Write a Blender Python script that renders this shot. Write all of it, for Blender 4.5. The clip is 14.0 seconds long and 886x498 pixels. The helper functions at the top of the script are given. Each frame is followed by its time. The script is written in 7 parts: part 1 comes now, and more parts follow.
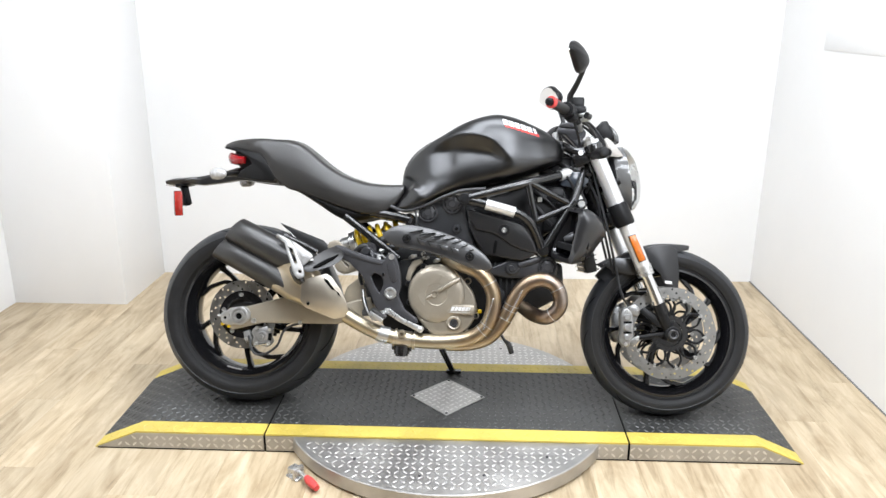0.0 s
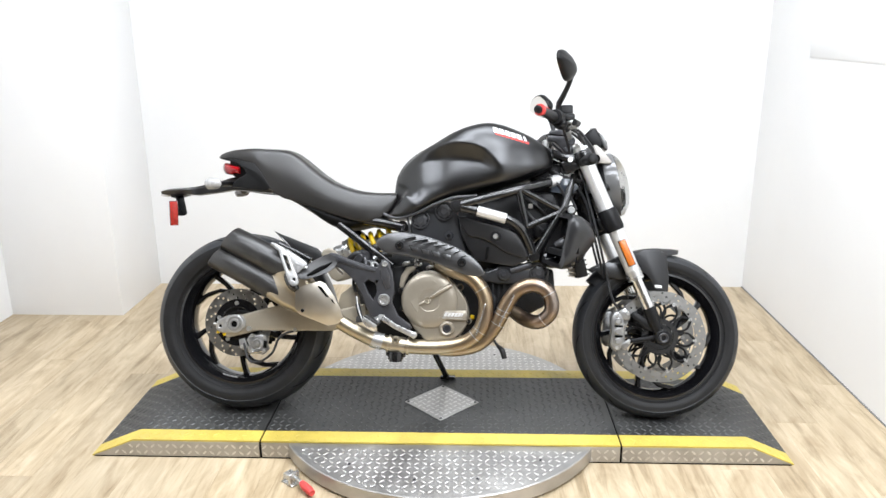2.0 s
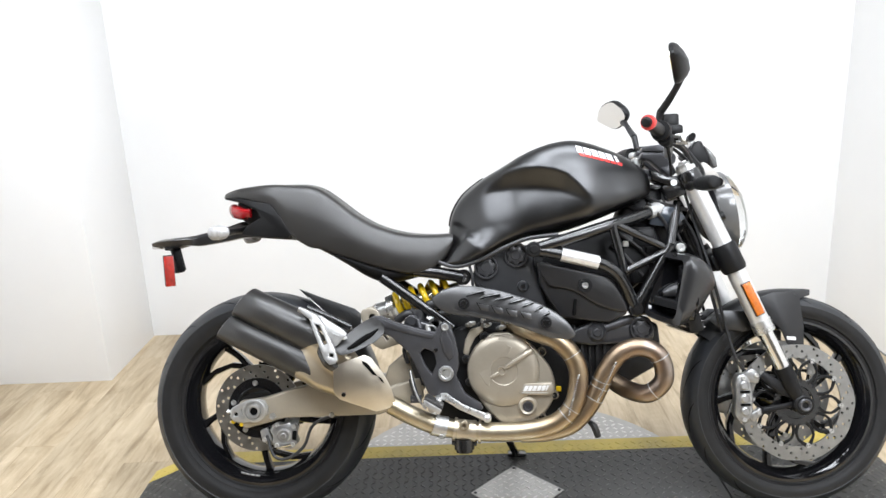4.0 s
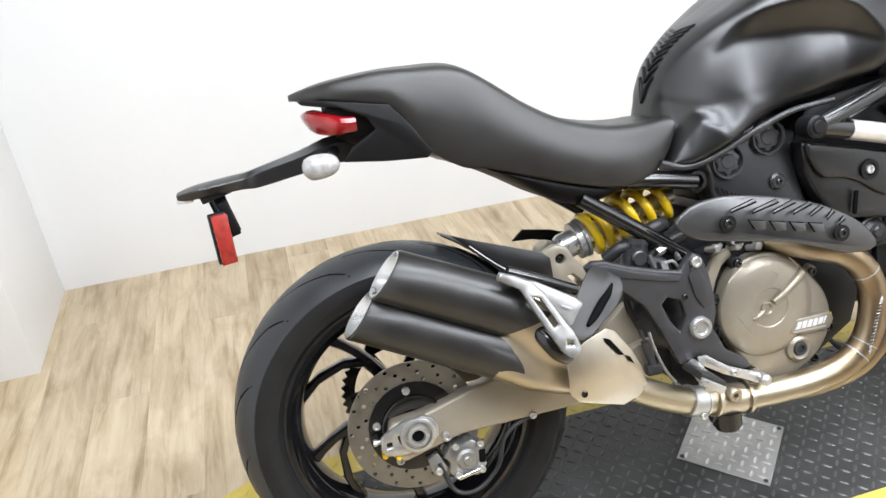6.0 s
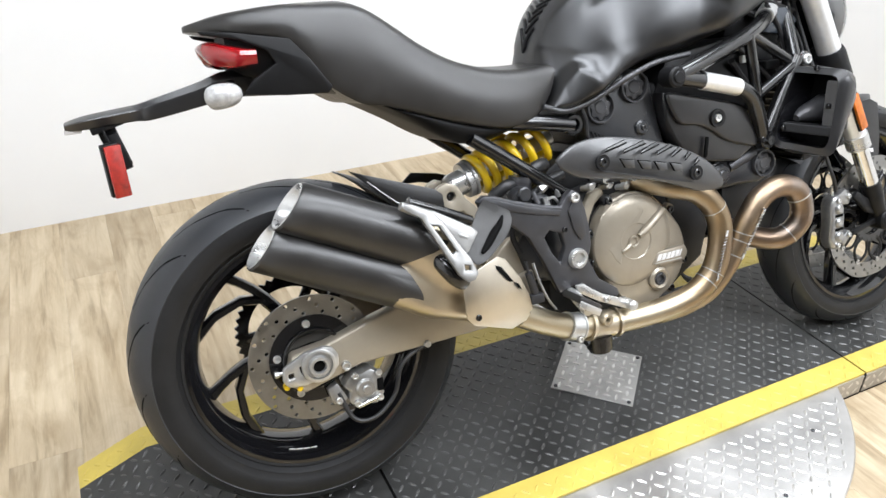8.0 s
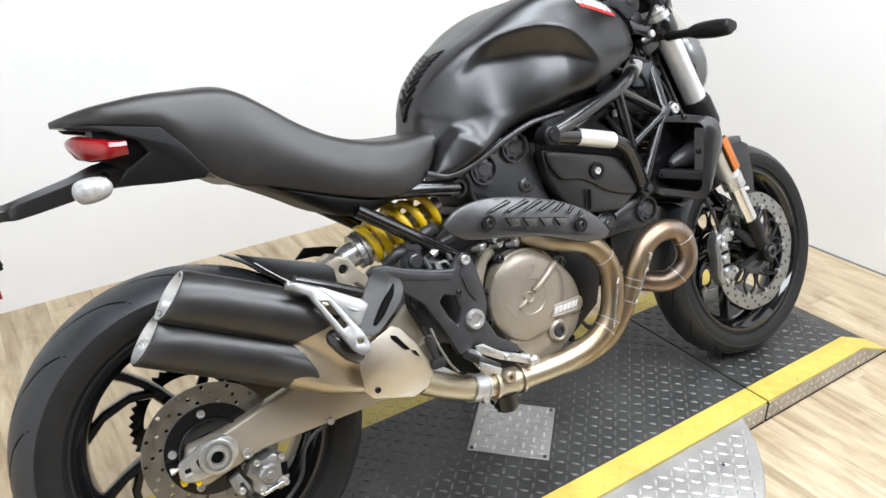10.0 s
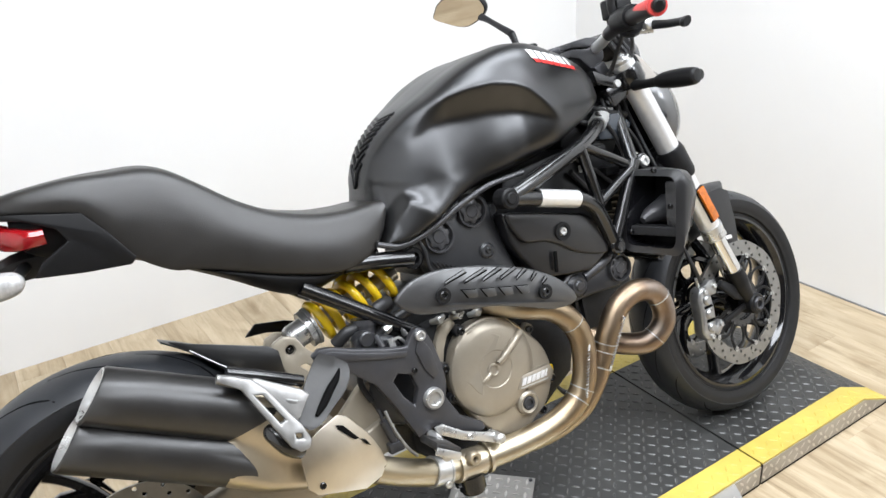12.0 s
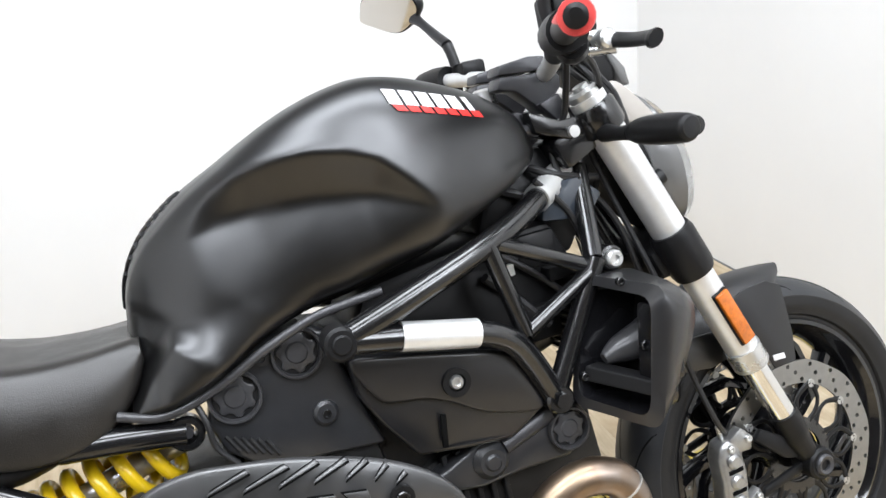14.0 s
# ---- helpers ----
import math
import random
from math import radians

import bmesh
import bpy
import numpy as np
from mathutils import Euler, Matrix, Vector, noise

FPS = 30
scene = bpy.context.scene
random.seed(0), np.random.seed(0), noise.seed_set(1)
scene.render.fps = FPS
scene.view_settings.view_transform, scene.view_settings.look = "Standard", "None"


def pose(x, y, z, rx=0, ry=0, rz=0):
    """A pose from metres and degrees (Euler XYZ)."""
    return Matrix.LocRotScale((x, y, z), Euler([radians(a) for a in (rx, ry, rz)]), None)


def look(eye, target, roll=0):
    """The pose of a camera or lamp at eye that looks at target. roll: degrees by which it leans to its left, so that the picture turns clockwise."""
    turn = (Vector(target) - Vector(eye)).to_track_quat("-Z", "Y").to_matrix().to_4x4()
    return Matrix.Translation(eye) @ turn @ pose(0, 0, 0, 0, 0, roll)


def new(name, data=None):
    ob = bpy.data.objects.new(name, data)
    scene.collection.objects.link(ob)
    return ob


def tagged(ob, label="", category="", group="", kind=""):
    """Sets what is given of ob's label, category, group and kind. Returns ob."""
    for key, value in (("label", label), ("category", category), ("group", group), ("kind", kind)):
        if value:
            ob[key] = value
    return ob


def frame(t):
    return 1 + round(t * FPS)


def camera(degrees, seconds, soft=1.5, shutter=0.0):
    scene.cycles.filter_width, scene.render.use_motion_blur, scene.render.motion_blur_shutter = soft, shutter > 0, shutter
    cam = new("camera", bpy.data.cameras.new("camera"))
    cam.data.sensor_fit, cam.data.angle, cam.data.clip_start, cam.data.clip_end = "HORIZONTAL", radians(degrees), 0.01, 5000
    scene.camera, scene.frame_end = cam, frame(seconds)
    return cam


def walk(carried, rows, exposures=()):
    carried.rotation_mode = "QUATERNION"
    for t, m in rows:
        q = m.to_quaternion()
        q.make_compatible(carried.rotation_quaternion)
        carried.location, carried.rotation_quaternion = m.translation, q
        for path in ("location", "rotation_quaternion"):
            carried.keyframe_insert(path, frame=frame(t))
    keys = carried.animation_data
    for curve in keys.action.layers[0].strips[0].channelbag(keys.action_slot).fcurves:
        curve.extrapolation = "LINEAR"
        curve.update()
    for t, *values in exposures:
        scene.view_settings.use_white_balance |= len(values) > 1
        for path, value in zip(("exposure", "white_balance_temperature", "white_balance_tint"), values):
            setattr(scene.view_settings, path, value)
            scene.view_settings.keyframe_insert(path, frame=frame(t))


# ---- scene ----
cam = camera(60.4, 14.0)
PATH = [
    (0, (0.806, -2.573, 1.431), (0.732, -0.665, 0.836), 0.2),
    (0.5, (0.803, -2.585, 1.43), (0.73, -0.675, 0.841), 0.1),
    (1, (0.803, -2.597, 1.435), (0.74, -0.686, 0.85), 0.1),
    (1.5, (0.807, -2.602, 1.442), (0.749, -0.685, 0.872), -0.1),
    (2, (0.824, -2.61, 1.426), (0.757, -0.693, 0.859), -0.3),
    (2.2, (0.81, -2.595, 1.428), (0.753, -0.682, 0.849), -0.3),
    (4.3, (0.461, -1.867, 1.404), (0.449, 0.054, 0.847), -3.5),
    (4.5, (0.365, -1.762, 1.422), (0.423, 0.152, 0.844), -3.7),
    (5, (0.157, -1.516, 1.389), (0.299, 0.358, 0.705), -5.5),
    (5.5, (0.006, -1.231, 1.364), (0.216, 0.589, 0.562), -3.0),
    (6, (-0.164, -1.136, 1.351), (0.238, 0.564, 0.376), -5.3),
    (6.5, (-0.285, -1.134, 1.302), (0.204, 0.472, 0.214), -6.2),
    (7, (-0.316, -1.162, 1.281), (0.206, 0.394, 0.138), -3.7),
    (7.5, (-0.304, -1.174, 1.289), (0.341, 0.361, 0.18), 0.0),
    (8, (-0.278, -1.192, 1.309), (0.48, 0.346, 0.279), 0.7),
    (8.2, (-0.264, -1.2, 1.309), (0.526, 0.334, 0.298), 0.3),
    (10.3, (-0.203, -1.221, 1.336), (0.778, 0.283, 0.456), -2.2),
    (10.5, (-0.197, -1.189, 1.356), (0.799, 0.315, 0.493), -2.7),
    (11, (-0.2, -1.186, 1.39), (0.802, 0.372, 0.636), -2.7),
    (11.5, (-0.192, -1.182, 1.389), (0.841, 0.355, 0.632), -3.0),
    (12, (-0.054, -1.183, 1.359), (0.896, 0.371, 0.532), -3.8),
    (12.5, (0.162, -1.173, 1.376), (1.066, 0.438, 0.61), 0.3),
    (13, (0.314, -1.085, 1.346), (1.205, 0.479, 0.475), -1.4),
    (13.5, (0.486, -0.901, 1.339), (1.386, 0.714, 0.575), -4.6),
    (14, (0.635, -0.829, 1.294), (1.276, 0.86, 0.435), -7.0),
]
walk(cam, [(t, look(eye, target, roll)) for t, eye, target, roll in PATH], [(0, 0.0), (8.2, 0.0), (10.3, -0.12), (12.5, -0.12), (14, -0.06)])

# ---- world and light: a closed white photo bay under ceiling panels ----
world = bpy.data.worlds.new("world")
scene.world = world
world.use_nodes = True
world.node_tree.nodes["Background"].inputs["Color"].default_value = (0.9, 0.95, 1.0, 1)
world.node_tree.nodes["Background"].inputs["Strength"].default_value = 0.3

X0, X1, Y0, Y1, CEIL = -1.525, 2.36, -4.3, 1.487, 2.75


def panel_light(x, y, sx, sy, watts, colour):
    d = bpy.data.lights.new("assumed_panel_light", "AREA")
    d.shape, d.size, d.size_y, d.energy, d.color = "RECTANGLE", sx, sy, watts, colour
    o = new("assumed_panel_light", d)
    o.matrix_world = pose(x, y, CEIL - 0.06)
    return o


# third panel is added unseen to light the wall that the tank mirrors
PANELS = [(0.82, -0.12, 2.9, 0.5, 76, (0.915, 0.96, 1.03)), (0.50, -1.25, 3.0, 0.5, 78, (0.915, 0.96, 1.03)), (1.90, -2.30, 0.8, 1.2, 62, (0.915, 0.96, 1.03))]
for px, py, sx, sy, w, tone in PANELS:
    panel_light(px, py, sx, sy, w, tone)


# ---- materials ----
def mat(name, colour, rough=0.5, metal=0.0, vary=0.0, scale=20.0, bump=0.0, bump_scale=200.0, coat=0.0, rough_vary=0.0, second=None, random=0.0, spec=0.5):
    m = bpy.data.materials.new(name)
    m.use_nodes = True
    nt = m.node_tree
    bsdf = nt.nodes["Principled BSDF"]
    bsdf.inputs["Roughness"].default_value = rough
    bsdf.inputs["Metallic"].default_value = metal
    bsdf.inputs["Coat Weight"].default_value = coat
    bsdf.inputs["Coat Roughness"].default_value = 0.6 * rough
    bsdf.inputs["Specular IOR Level"].default_value = spec
    bsdf.inputs["Base Color"].default_value = (*colour, 1)
    link = nt.links.new
    tc = nt.nodes.new("ShaderNodeTexCoord")
    if vary or second or rough_vary:
        big = nt.nodes.new("ShaderNodeTexNoise")
        big.inputs["Scale"].default_value, big.inputs["Detail"].default_value, big.inputs["Roughness"].default_value = scale, 6, 0.62
        link(tc.outputs["Object"], big.inputs["Vector"])
        ramp = nt.nodes.new("ShaderNodeValToRGB")
        ramp.color_ramp.elements[0].position, ramp.color_ramp.elements[1].position = 0.3, 0.72
        a = tuple(max(0, c * (1 - vary)) for c in colour)
        b = second or tuple(min(1, c * (1 + vary)) for c in colour)
        ramp.color_ramp.elements[0].color, ramp.color_ramp.elements[1].color = (*a, 1), (*b, 1)
        link(big.outputs["Fac"], ramp.inputs["Fac"])
        out = ramp.outputs["Color"]
        if random:
            info = nt.nodes.new("ShaderNodeObjectInfo")
            mr = nt.nodes.new("ShaderNodeMapRange")
            mr.inputs["To Min"].default_value, mr.inputs["To Max"].default_value = 1 - random, 1 + random
            link(info.outputs["Random"], mr.inputs["Value"])
            hsv = nt.nodes.new("ShaderNodeHueSaturation")
            link(mr.outputs["Result"], hsv.inputs["Value"])
            link(out, hsv.inputs["Color"])
            out = hsv.outputs["Color"]
        link(out, bsdf.inputs["Base Color"])
        if rough_vary:
            rr = nt.nodes.new("ShaderNodeMapRange")
            rr.inputs["From Min"].default_value, rr.inputs["From Max"].default_value = 0.3, 0.7
            rr.inputs["To Min"].default_value, rr.inputs["To Max"].default_value = max(0.02, rough - rough_vary), min(1, rough + rough_vary)
            link(big.outputs["Fac"], rr.inputs["Value"])
            link(rr.outputs["Result"], bsdf.inputs["Roughness"])
    if bump:
        fine = nt.nodes.new("ShaderNodeTexNoise")
        fine.inputs["Scale"].default_value, fine.inputs["Detail"].default_value = bump_scale, 3
        link(tc.outputs["Object"], fine.inputs["Vector"])
        bn = nt.nodes.new("ShaderNodeBump")
        bn.inputs["Strength"].default_value, bn.inputs["Distance"].default_value = bump, 0.002
        link(fine.outputs["Fac"], bn.inputs["Height"])
        link(bn.outputs["Normal"], bsdf.inputs["Normal"])
    return m


def glass_mat(name, colour, rough=0.03, ior=1.45):
    m = mat(name, colour, rough)
    b = m.node_tree.nodes["Principled BSDF"]
    b.inputs["Transmission Weight"].default_value, b.inputs["IOR"].default_value = 1.0, ior
    return m


def wood_mat():
    m = bpy.data.materials.new("oak_vinyl")
    m.use_nodes = True
    nt = m.node_tree
    link = nt.links.new
    b = nt.nodes["Principled BSDF"]
    tc, info = nt.nodes.new("ShaderNodeTexCoord"), nt.nodes.new("ShaderNodeObjectInfo")
    shift = nt.nodes.new("ShaderNodeVectorMath")
    shift.operation = "MULTIPLY_ADD"
    comb = nt.nodes.new("ShaderNodeCombineXYZ")
    for k in ("X", "Y", "Z"):
        link(info.outputs["Random"], comb.inputs[k])
    link(comb.outputs["Vector"], shift.inputs[0])
    shift.inputs[1].default_value = (13, 37, 5)
    link(tc.outputs["Object"], shift.inputs[2])
    mp = nt.nodes.new("ShaderNodeMapping")
    mp.inputs["Scale"].default_value = (34, 2.6, 10)
    link(shift.outputs["Vector"], mp.inputs["Vector"])
    grain = nt.nodes.new("ShaderNodeTexNoise")
    grain.inputs["Scale"].default_value, grain.inputs["Detail"].default_value, grain.inputs["Roughness"].default_value, grain.inputs["Distortion"].default_value = 1.0, 8, 0.65, 0.6
    link(mp.outputs["Vector"], grain.inputs["Vector"])
    mp2 = nt.nodes.new("ShaderNodeMapping")
    mp2.inputs["Scale"].default_value = (11, 3.6, 4)
    link(shift.outputs["Vector"], mp2.inputs["Vector"])
    patch = nt.nodes.new("ShaderNodeTexNoise")
    patch.inputs["Scale"].default_value, patch.inputs["Detail"].default_value, patch.inputs["Roughness"].default_value, patch.inputs["Distortion"].default_value = 1.0, 6, 0.6, 0.8
    link(mp2.outputs["Vector"], patch.inputs["Vector"])
    r1 = nt.nodes.new("ShaderNodeValToRGB")
    e = r1.color_ramp.elements
    e[0].position, e[0].color = 0.28, (0.29, 0.22, 0.132, 1)
    e[1].position, e[1].color = 0.66, (0.57, 0.475, 0.335, 1)
    mid = e.new(0.45)
    mid.color = (0.48, 0.385, 0.255, 1)
    link(grain.outputs["Fac"], r1.inputs["Fac"])
    r2 = nt.nodes.new("ShaderNodeValToRGB")
    r2.color_ramp.elements[0].position, r2.color_ramp.elements[0].color = 0.30, (0.68, 0.63, 0.56, 1)
    r2.color_ramp.elements[1].position, r2.color_ramp.elements[1].color = 0.6, (1.0, 1.0, 1.0, 1)
    link(patch.outputs["Fac"], r2.inputs["Fac"])
    mix = nt.nodes.new("ShaderNodeMix")
    mix.data_type, mix.blend_type = "RGBA", "MULTIPLY"
    mix.inputs["Factor"].default_value = 1.0
    link(r1.outputs["Color"], mix.inputs["A"])
    link(r2.outputs["Color"], mix.inputs["B"])
    mr = nt.nodes.new("ShaderNodeMapRange")
    mr.inputs["To Min"].default_value, mr.inputs["To Max"].default_value = 0.93, 1.13
    link(info.outputs["Random"], mr.inputs["Value"])
    hsv = nt.nodes.new("ShaderNodeHueSaturation")
    link(mr.outputs["Result"], hsv.inputs["Value"])
    link(mix.outputs["Result"], hsv.inputs["Color"])
    link(hsv.outputs["Color"], b.inputs["Base Color"])
    b.inputs["Roughness"].default_value = 0.42
    bn = nt.nodes.new("ShaderNodeBump")
    bn.inputs["Strength"].default_value, bn.inputs["Distance"].default_value = 0.15, 0.002
    link(grain.outputs["Fac"], bn.inputs["Height"])
    link(bn.outputs["Normal"], b.inputs["Normal"])
    return m


def heat_steel():
    """Stainless header pipe: straw and bronze heat tint that deepens towards the engine's front."""
    m = bpy.data.materials.new("heat_tinted_steel")
    m.use_nodes = True
    nt = m.node_tree
    link = nt.links.new
    b = nt.nodes["Principled BSDF"]
    b.inputs["Metallic"].default_value, b.inputs["Roughness"].default_value = 1.0, 0.3
    tc = nt.nodes.new("ShaderNodeTexCoord")
    sep = nt.nodes.new("ShaderNodeSeparateXYZ")
    link(tc.outputs["Object"], sep.inputs["Vector"])
    nz = nt.nodes.new("ShaderNodeTexNoise")
    nz.inputs["Scale"].default_value, nz.inputs["Detail"].default_value = 14, 5
    link(tc.outputs["Object"], nz.inputs["Vector"])
    add = nt.nodes.new("ShaderNodeMath")
    add.operation = "MULTIPLY_ADD"
    add.inputs[1].default_value = 0.55
    link(nz.outputs["Fac"], add.inputs[0])
    link(sep.outputs["X"], add.inputs[2])
    r = nt.nodes.new("ShaderNodeValToRGB")
    e = r.color_ramp.elements
    e[0].position, e[0].color = 0.45, (0.44, 0.385, 0.285, 1)
    e[1].position, e[1].color = 1.0, (0.30, 0.255, 0.22, 1)
    k = e.new(0.66)
    k.color = (0.33, 0.255, 0.165, 1)
    k = e.new(0.9)
    k.color = (0.255, 0.185, 0.135, 1)
    mr = nt.nodes.new("ShaderNodeMapRange")
    mr.inputs["From Min"].default_value, mr.inputs["From Max"].default_value = 0.45, 1.45
    link(add.outputs["Value"], mr.inputs["Value"])
    link(mr.outputs["Result"], r.inputs["Fac"])
    link(r.outputs["Color"], b.inputs["Base Color"])
    nz2 = nt.nodes.new("ShaderNodeTexNoise")
    nz2.inputs["Scale"].default_value = 90
    link(tc.outputs["Object"], nz2.inputs["Vector"])
    mr2 = nt.nodes.new("ShaderNodeMapRange")
    mr2.inputs["To Min"].default_value, mr2.inputs["To Max"].default_value = 0.26, 0.5
    link(nz2.outputs["Fac"], mr2.inputs["Value"])
    link(mr2.outputs["Result"], b.inputs["Roughness"])
    return m


WALL = mat("white_wall_paint", (0.80, 0.80, 0.795), 0.6, vary=0.02, scale=1.5, bump=0.04, bump_scale=300)
# dark tan for unseen walls, chosen to keep the tank's reflections dark
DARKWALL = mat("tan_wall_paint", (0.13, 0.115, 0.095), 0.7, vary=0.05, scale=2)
CEILING = mat("ceiling_grey", (0.20, 0.20, 0.20), 0.8, vary=0.03, scale=3)
WOOD = wood_mat()
UNDER = mat("floor_joint", (0.40, 0.32, 0.22), 0.8, vary=0.1)
SATIN = mat("satin_black_paint", (0.076, 0.0765, 0.078), 0.35, 1.0, vary=0.06, scale=8, bump=0.03, bump_scale=900, spec=0.72, rough_vary=0.03)
SEATV = mat("black_seat_vinyl", (0.0110, 0.0098, 0.0086), 0.38, vary=0.15, scale=30, bump=0.2, bump_scale=700, rough_vary=0.05, spec=0.65)
PLASTIC = mat("black_plastic", (0.008, 0.008, 0.0085), 0.4, vary=0.2, scale=25, bump=0.1, bump_scale=600, spec=0.22)
GLOSS = mat("gloss_black_plastic", (0.006, 0.006, 0.007), 0.09, vary=0.1, scale=12, coat=0.3)
FRAMEB = mat("black_frame_paint", (0.006, 0.006, 0.0065), 0.22, vary=0.15, scale=20, coat=0.5)
RUBBER = mat("tyre_rubber", (0.017, 0.0185, 0.0215), 0.44, vary=0.25, scale=14, bump=0.12, bump_scale=500, rough_vary=0.1, spec=0.5)
GROOVE = mat("tyre_groove", (0.006, 0.006, 0.006), 0.9, vary=0.1, spec=0.08)
ENGINE = mat("dark_engine_casting", (0.014, 0.014, 0.0145), 0.40, 0.1, vary=0.25, scale=30, bump=0.25, bump_scale=450, spec=0.25)
ENGINE2 = mat("graphite_engine_cover", (0.028, 0.029, 0.032), 0.28, 0.2, vary=0.18, scale=20, bump=0.18, bump_scale=600, spec=0.75)
HANGER = mat("grey_black_alloy", (0.050, 0.050, 0.054), 0.34, 0.3, vary=0.15, scale=25, bump=0.12, bump_scale=700)
BRONZE = mat("bronze_grey_paint", (0.36, 0.32, 0.255), 0.36, 0.30, vary=0.08, scale=12, bump=0.06, bump_scale=800)
COVERM = mat("bronze_engine_cover_paint", (0.335, 0.298, 0.240), 0.34, 0.5, vary=0.10, scale=12, bump=0.06, bump_scale=800)
BRACKET = mat("bright_forged_alloy", (0.30, 0.296, 0.288), 0.42, 0.75, vary=0.15, scale=50, rough_vary=0.08)
CANM = mat("champagne_steel", (0.50, 0.435, 0.33), 0.38, 0.85, vary=0.12, scale=9, rough_vary=0.08)
MUFFB = mat("black_ceramic_muffler", (0.019, 0.018, 0.0172), 0.36, 0.1, vary=0.3, scale=14, bump=0.08, bump_scale=700, rough_vary=0.06, spec=0.75)
HEAT = heat_steel()
SILVER = mat("silver_alloy", (0.60, 0.60, 0.59), 0.3, 0.8, vary=0.10, scale=25, rough_vary=0.08)
SLEEVE = mat("silver_sleeve", (0.74, 0.74, 0.73), 0.38, 0.6, vary=0.06, scale=60)
CHROME = mat("polished_steel", (0.8, 0.8, 0.8), 0.12, 1.0, vary=0.04, scale=30)
DISC = mat("brake_disc_steel", (0.31, 0.308, 0.298), 0.36, 1.0, vary=0.12, scale=40, rough_vary=0.1)
SPRING = mat("yellow_spring", (0.78, 0.52, 0.01), 0.3, vary=0.06, scale=30, coat=0.4)
REDLENS = mat("red_lens", (0.27, 0.005, 0.008), 0.12, vary=0.15, scale=40, coat=0.4)
REDREF = mat("red_reflector", (0.30, 0.012, 0.006), 0.2, vary=0.45, scale=90, bump=0.6, bump_scale=700, coat=0.5)
AMBER = mat("amber_reflector", (0.50, 0.125, 0.006), 0.2, vary=0.25, scale=120, bump=0.4, bump_scale=900, coat=0.5)
CLEARL = mat("clear_lens", (0.6, 0.58, 0.575), 0.12, vary=0.08, scale=60, bump=0.3, bump_scale=250, coat=0.6)
HEADGLASS = glass_mat("headlamp_glass", (0.92, 0.93, 0.93))
MIRRORG = mat("mirror_glass", (0.82, 0.80, 0.77), 0.04, 1.0)
REDGRIP = mat("red_rubber", (0.62, 0.06, 0.055), 0.5, vary=0.08, scale=60)
WHITEINK = mat("white_decal", (0.66, 0.655, 0.65), 0.4, vary=0.06, scale=60)
REDINK = mat("red_decal", (0.6, 0.03, 0.025), 0.4)
GREYINK = mat("grey_decal", (0.42, 0.41, 0.38), 0.4)
TREAD = mat("black_deck_coating", (0.040, 0.040, 0.0385), 0.44, vary=0.5, scale=5, bump=0.12, bump_scale=400, rough_vary=0.1, spec=0.4)
# paler than the deck: the lugs' glint is put into the colour
LUGB = mat("black_lug_glint", (0.080, 0.080, 0.078), 0.34, 0.3, vary=0.5, scale=7)
YELLOW = mat("yellow_deck_paint", (0.56, 0.43, 0.085), 0.45, vary=0.22, scale=6, bump=0.08, bump_scale=300, rough_vary=0.08)
ALU = mat("aluminium_tread_plate", (0.46, 0.45, 0.435), 0.44, 0.85, vary=0.25, scale=5, rough_vary=0.1, bump=0.06, bump_scale=300)
ALUL = mat("bright_aluminium_lug", (0.70, 0.69, 0.67), 0.34, 0.85, vary=0.1, scale=9)
HEELM = mat("brushed_heel_steel", (0.60, 0.555, 0.475), 0.34, 1.0, vary=0.10, scale=14, rough_vary=0.08)
# rubber strips, and black that stands for shade in slots and gaps
GAP = mat("black_rubber_and_recess", (0.004, 0.004, 0.004), 0.8, vary=0.1, spec=0.06)
CABLE = mat("black_cable", (0.015, 0.015, 0.016), 0.45, vary=0.1)
WHITEP = mat("white_plastic", (0.78, 0.78, 0.76), 0.4, vary=0.03)
PEGR = mat("black_peg_rubber", (0.022, 0.021, 0.020), 0.4, vary=0.2, scale=40, bump=0.15, bump_scale=500)
CAPM = mat("satin_dark_cap", (0.050, 0.050, 0.053), 0.28, 0.2, vary=0.15, scale=40, bump=0.1, bump_scale=700)
SIDEP = mat("matt_moulded_plastic", (0.011, 0.011, 0.012), 0.30, vary=0.2, scale=25, bump=0.12, bump_scale=700, spec=0.75)
CALI = mat("grey_caliper_alloy", (0.36, 0.36, 0.355), 0.34, 0.8, vary=0.2, scale=50, rough_vary=0.08)
BEZEL = mat("pale_bezel_plastic", (0.36, 0.335, 0.305), 0.3, vary=0.06, scale=20, coat=0.4)
SMOKE = mat("smoked_screen_plastic", (0.11, 0.11, 0.11), 0.2, vary=0.06, scale=20, coat=0.3)
TAILB = mat("matt_black_tail_plastic", (0.007, 0.007, 0.0075), 0.5, vary=0.2, scale=20, bump=0.05, bump_scale=600, spec=0.15)
LENSG = mat("grey_clear_lens", (0.36, 0.357, 0.352), 0.1, vary=0.25, scale=90, bump=0.4, bump_scale=220, coat=0.6)
CALI2 = mat("cast_silver_alloy", (0.50, 0.50, 0.49), 0.36, 0.75, vary=0.15, scale=50, rough_vary=0.08)
SHIELDM = mat("matt_grey_black_plastic", (0.036, 0.036, 0.037), 0.30, vary=0.2, scale=30, bump=0.12, bump_scale=700, spec=1.0)
SATINP = mat("matt_black_guard_plastic", (0.013, 0.013, 0.014), 0.40, vary=0.15, scale=20, bump=0.06, bump_scale=700, spec=0.45)
COOLB = mat("smoky_blue_bottle", (0.035, 0.043, 0.055), 0.16, vary=0.1, scale=20, coat=0.3)
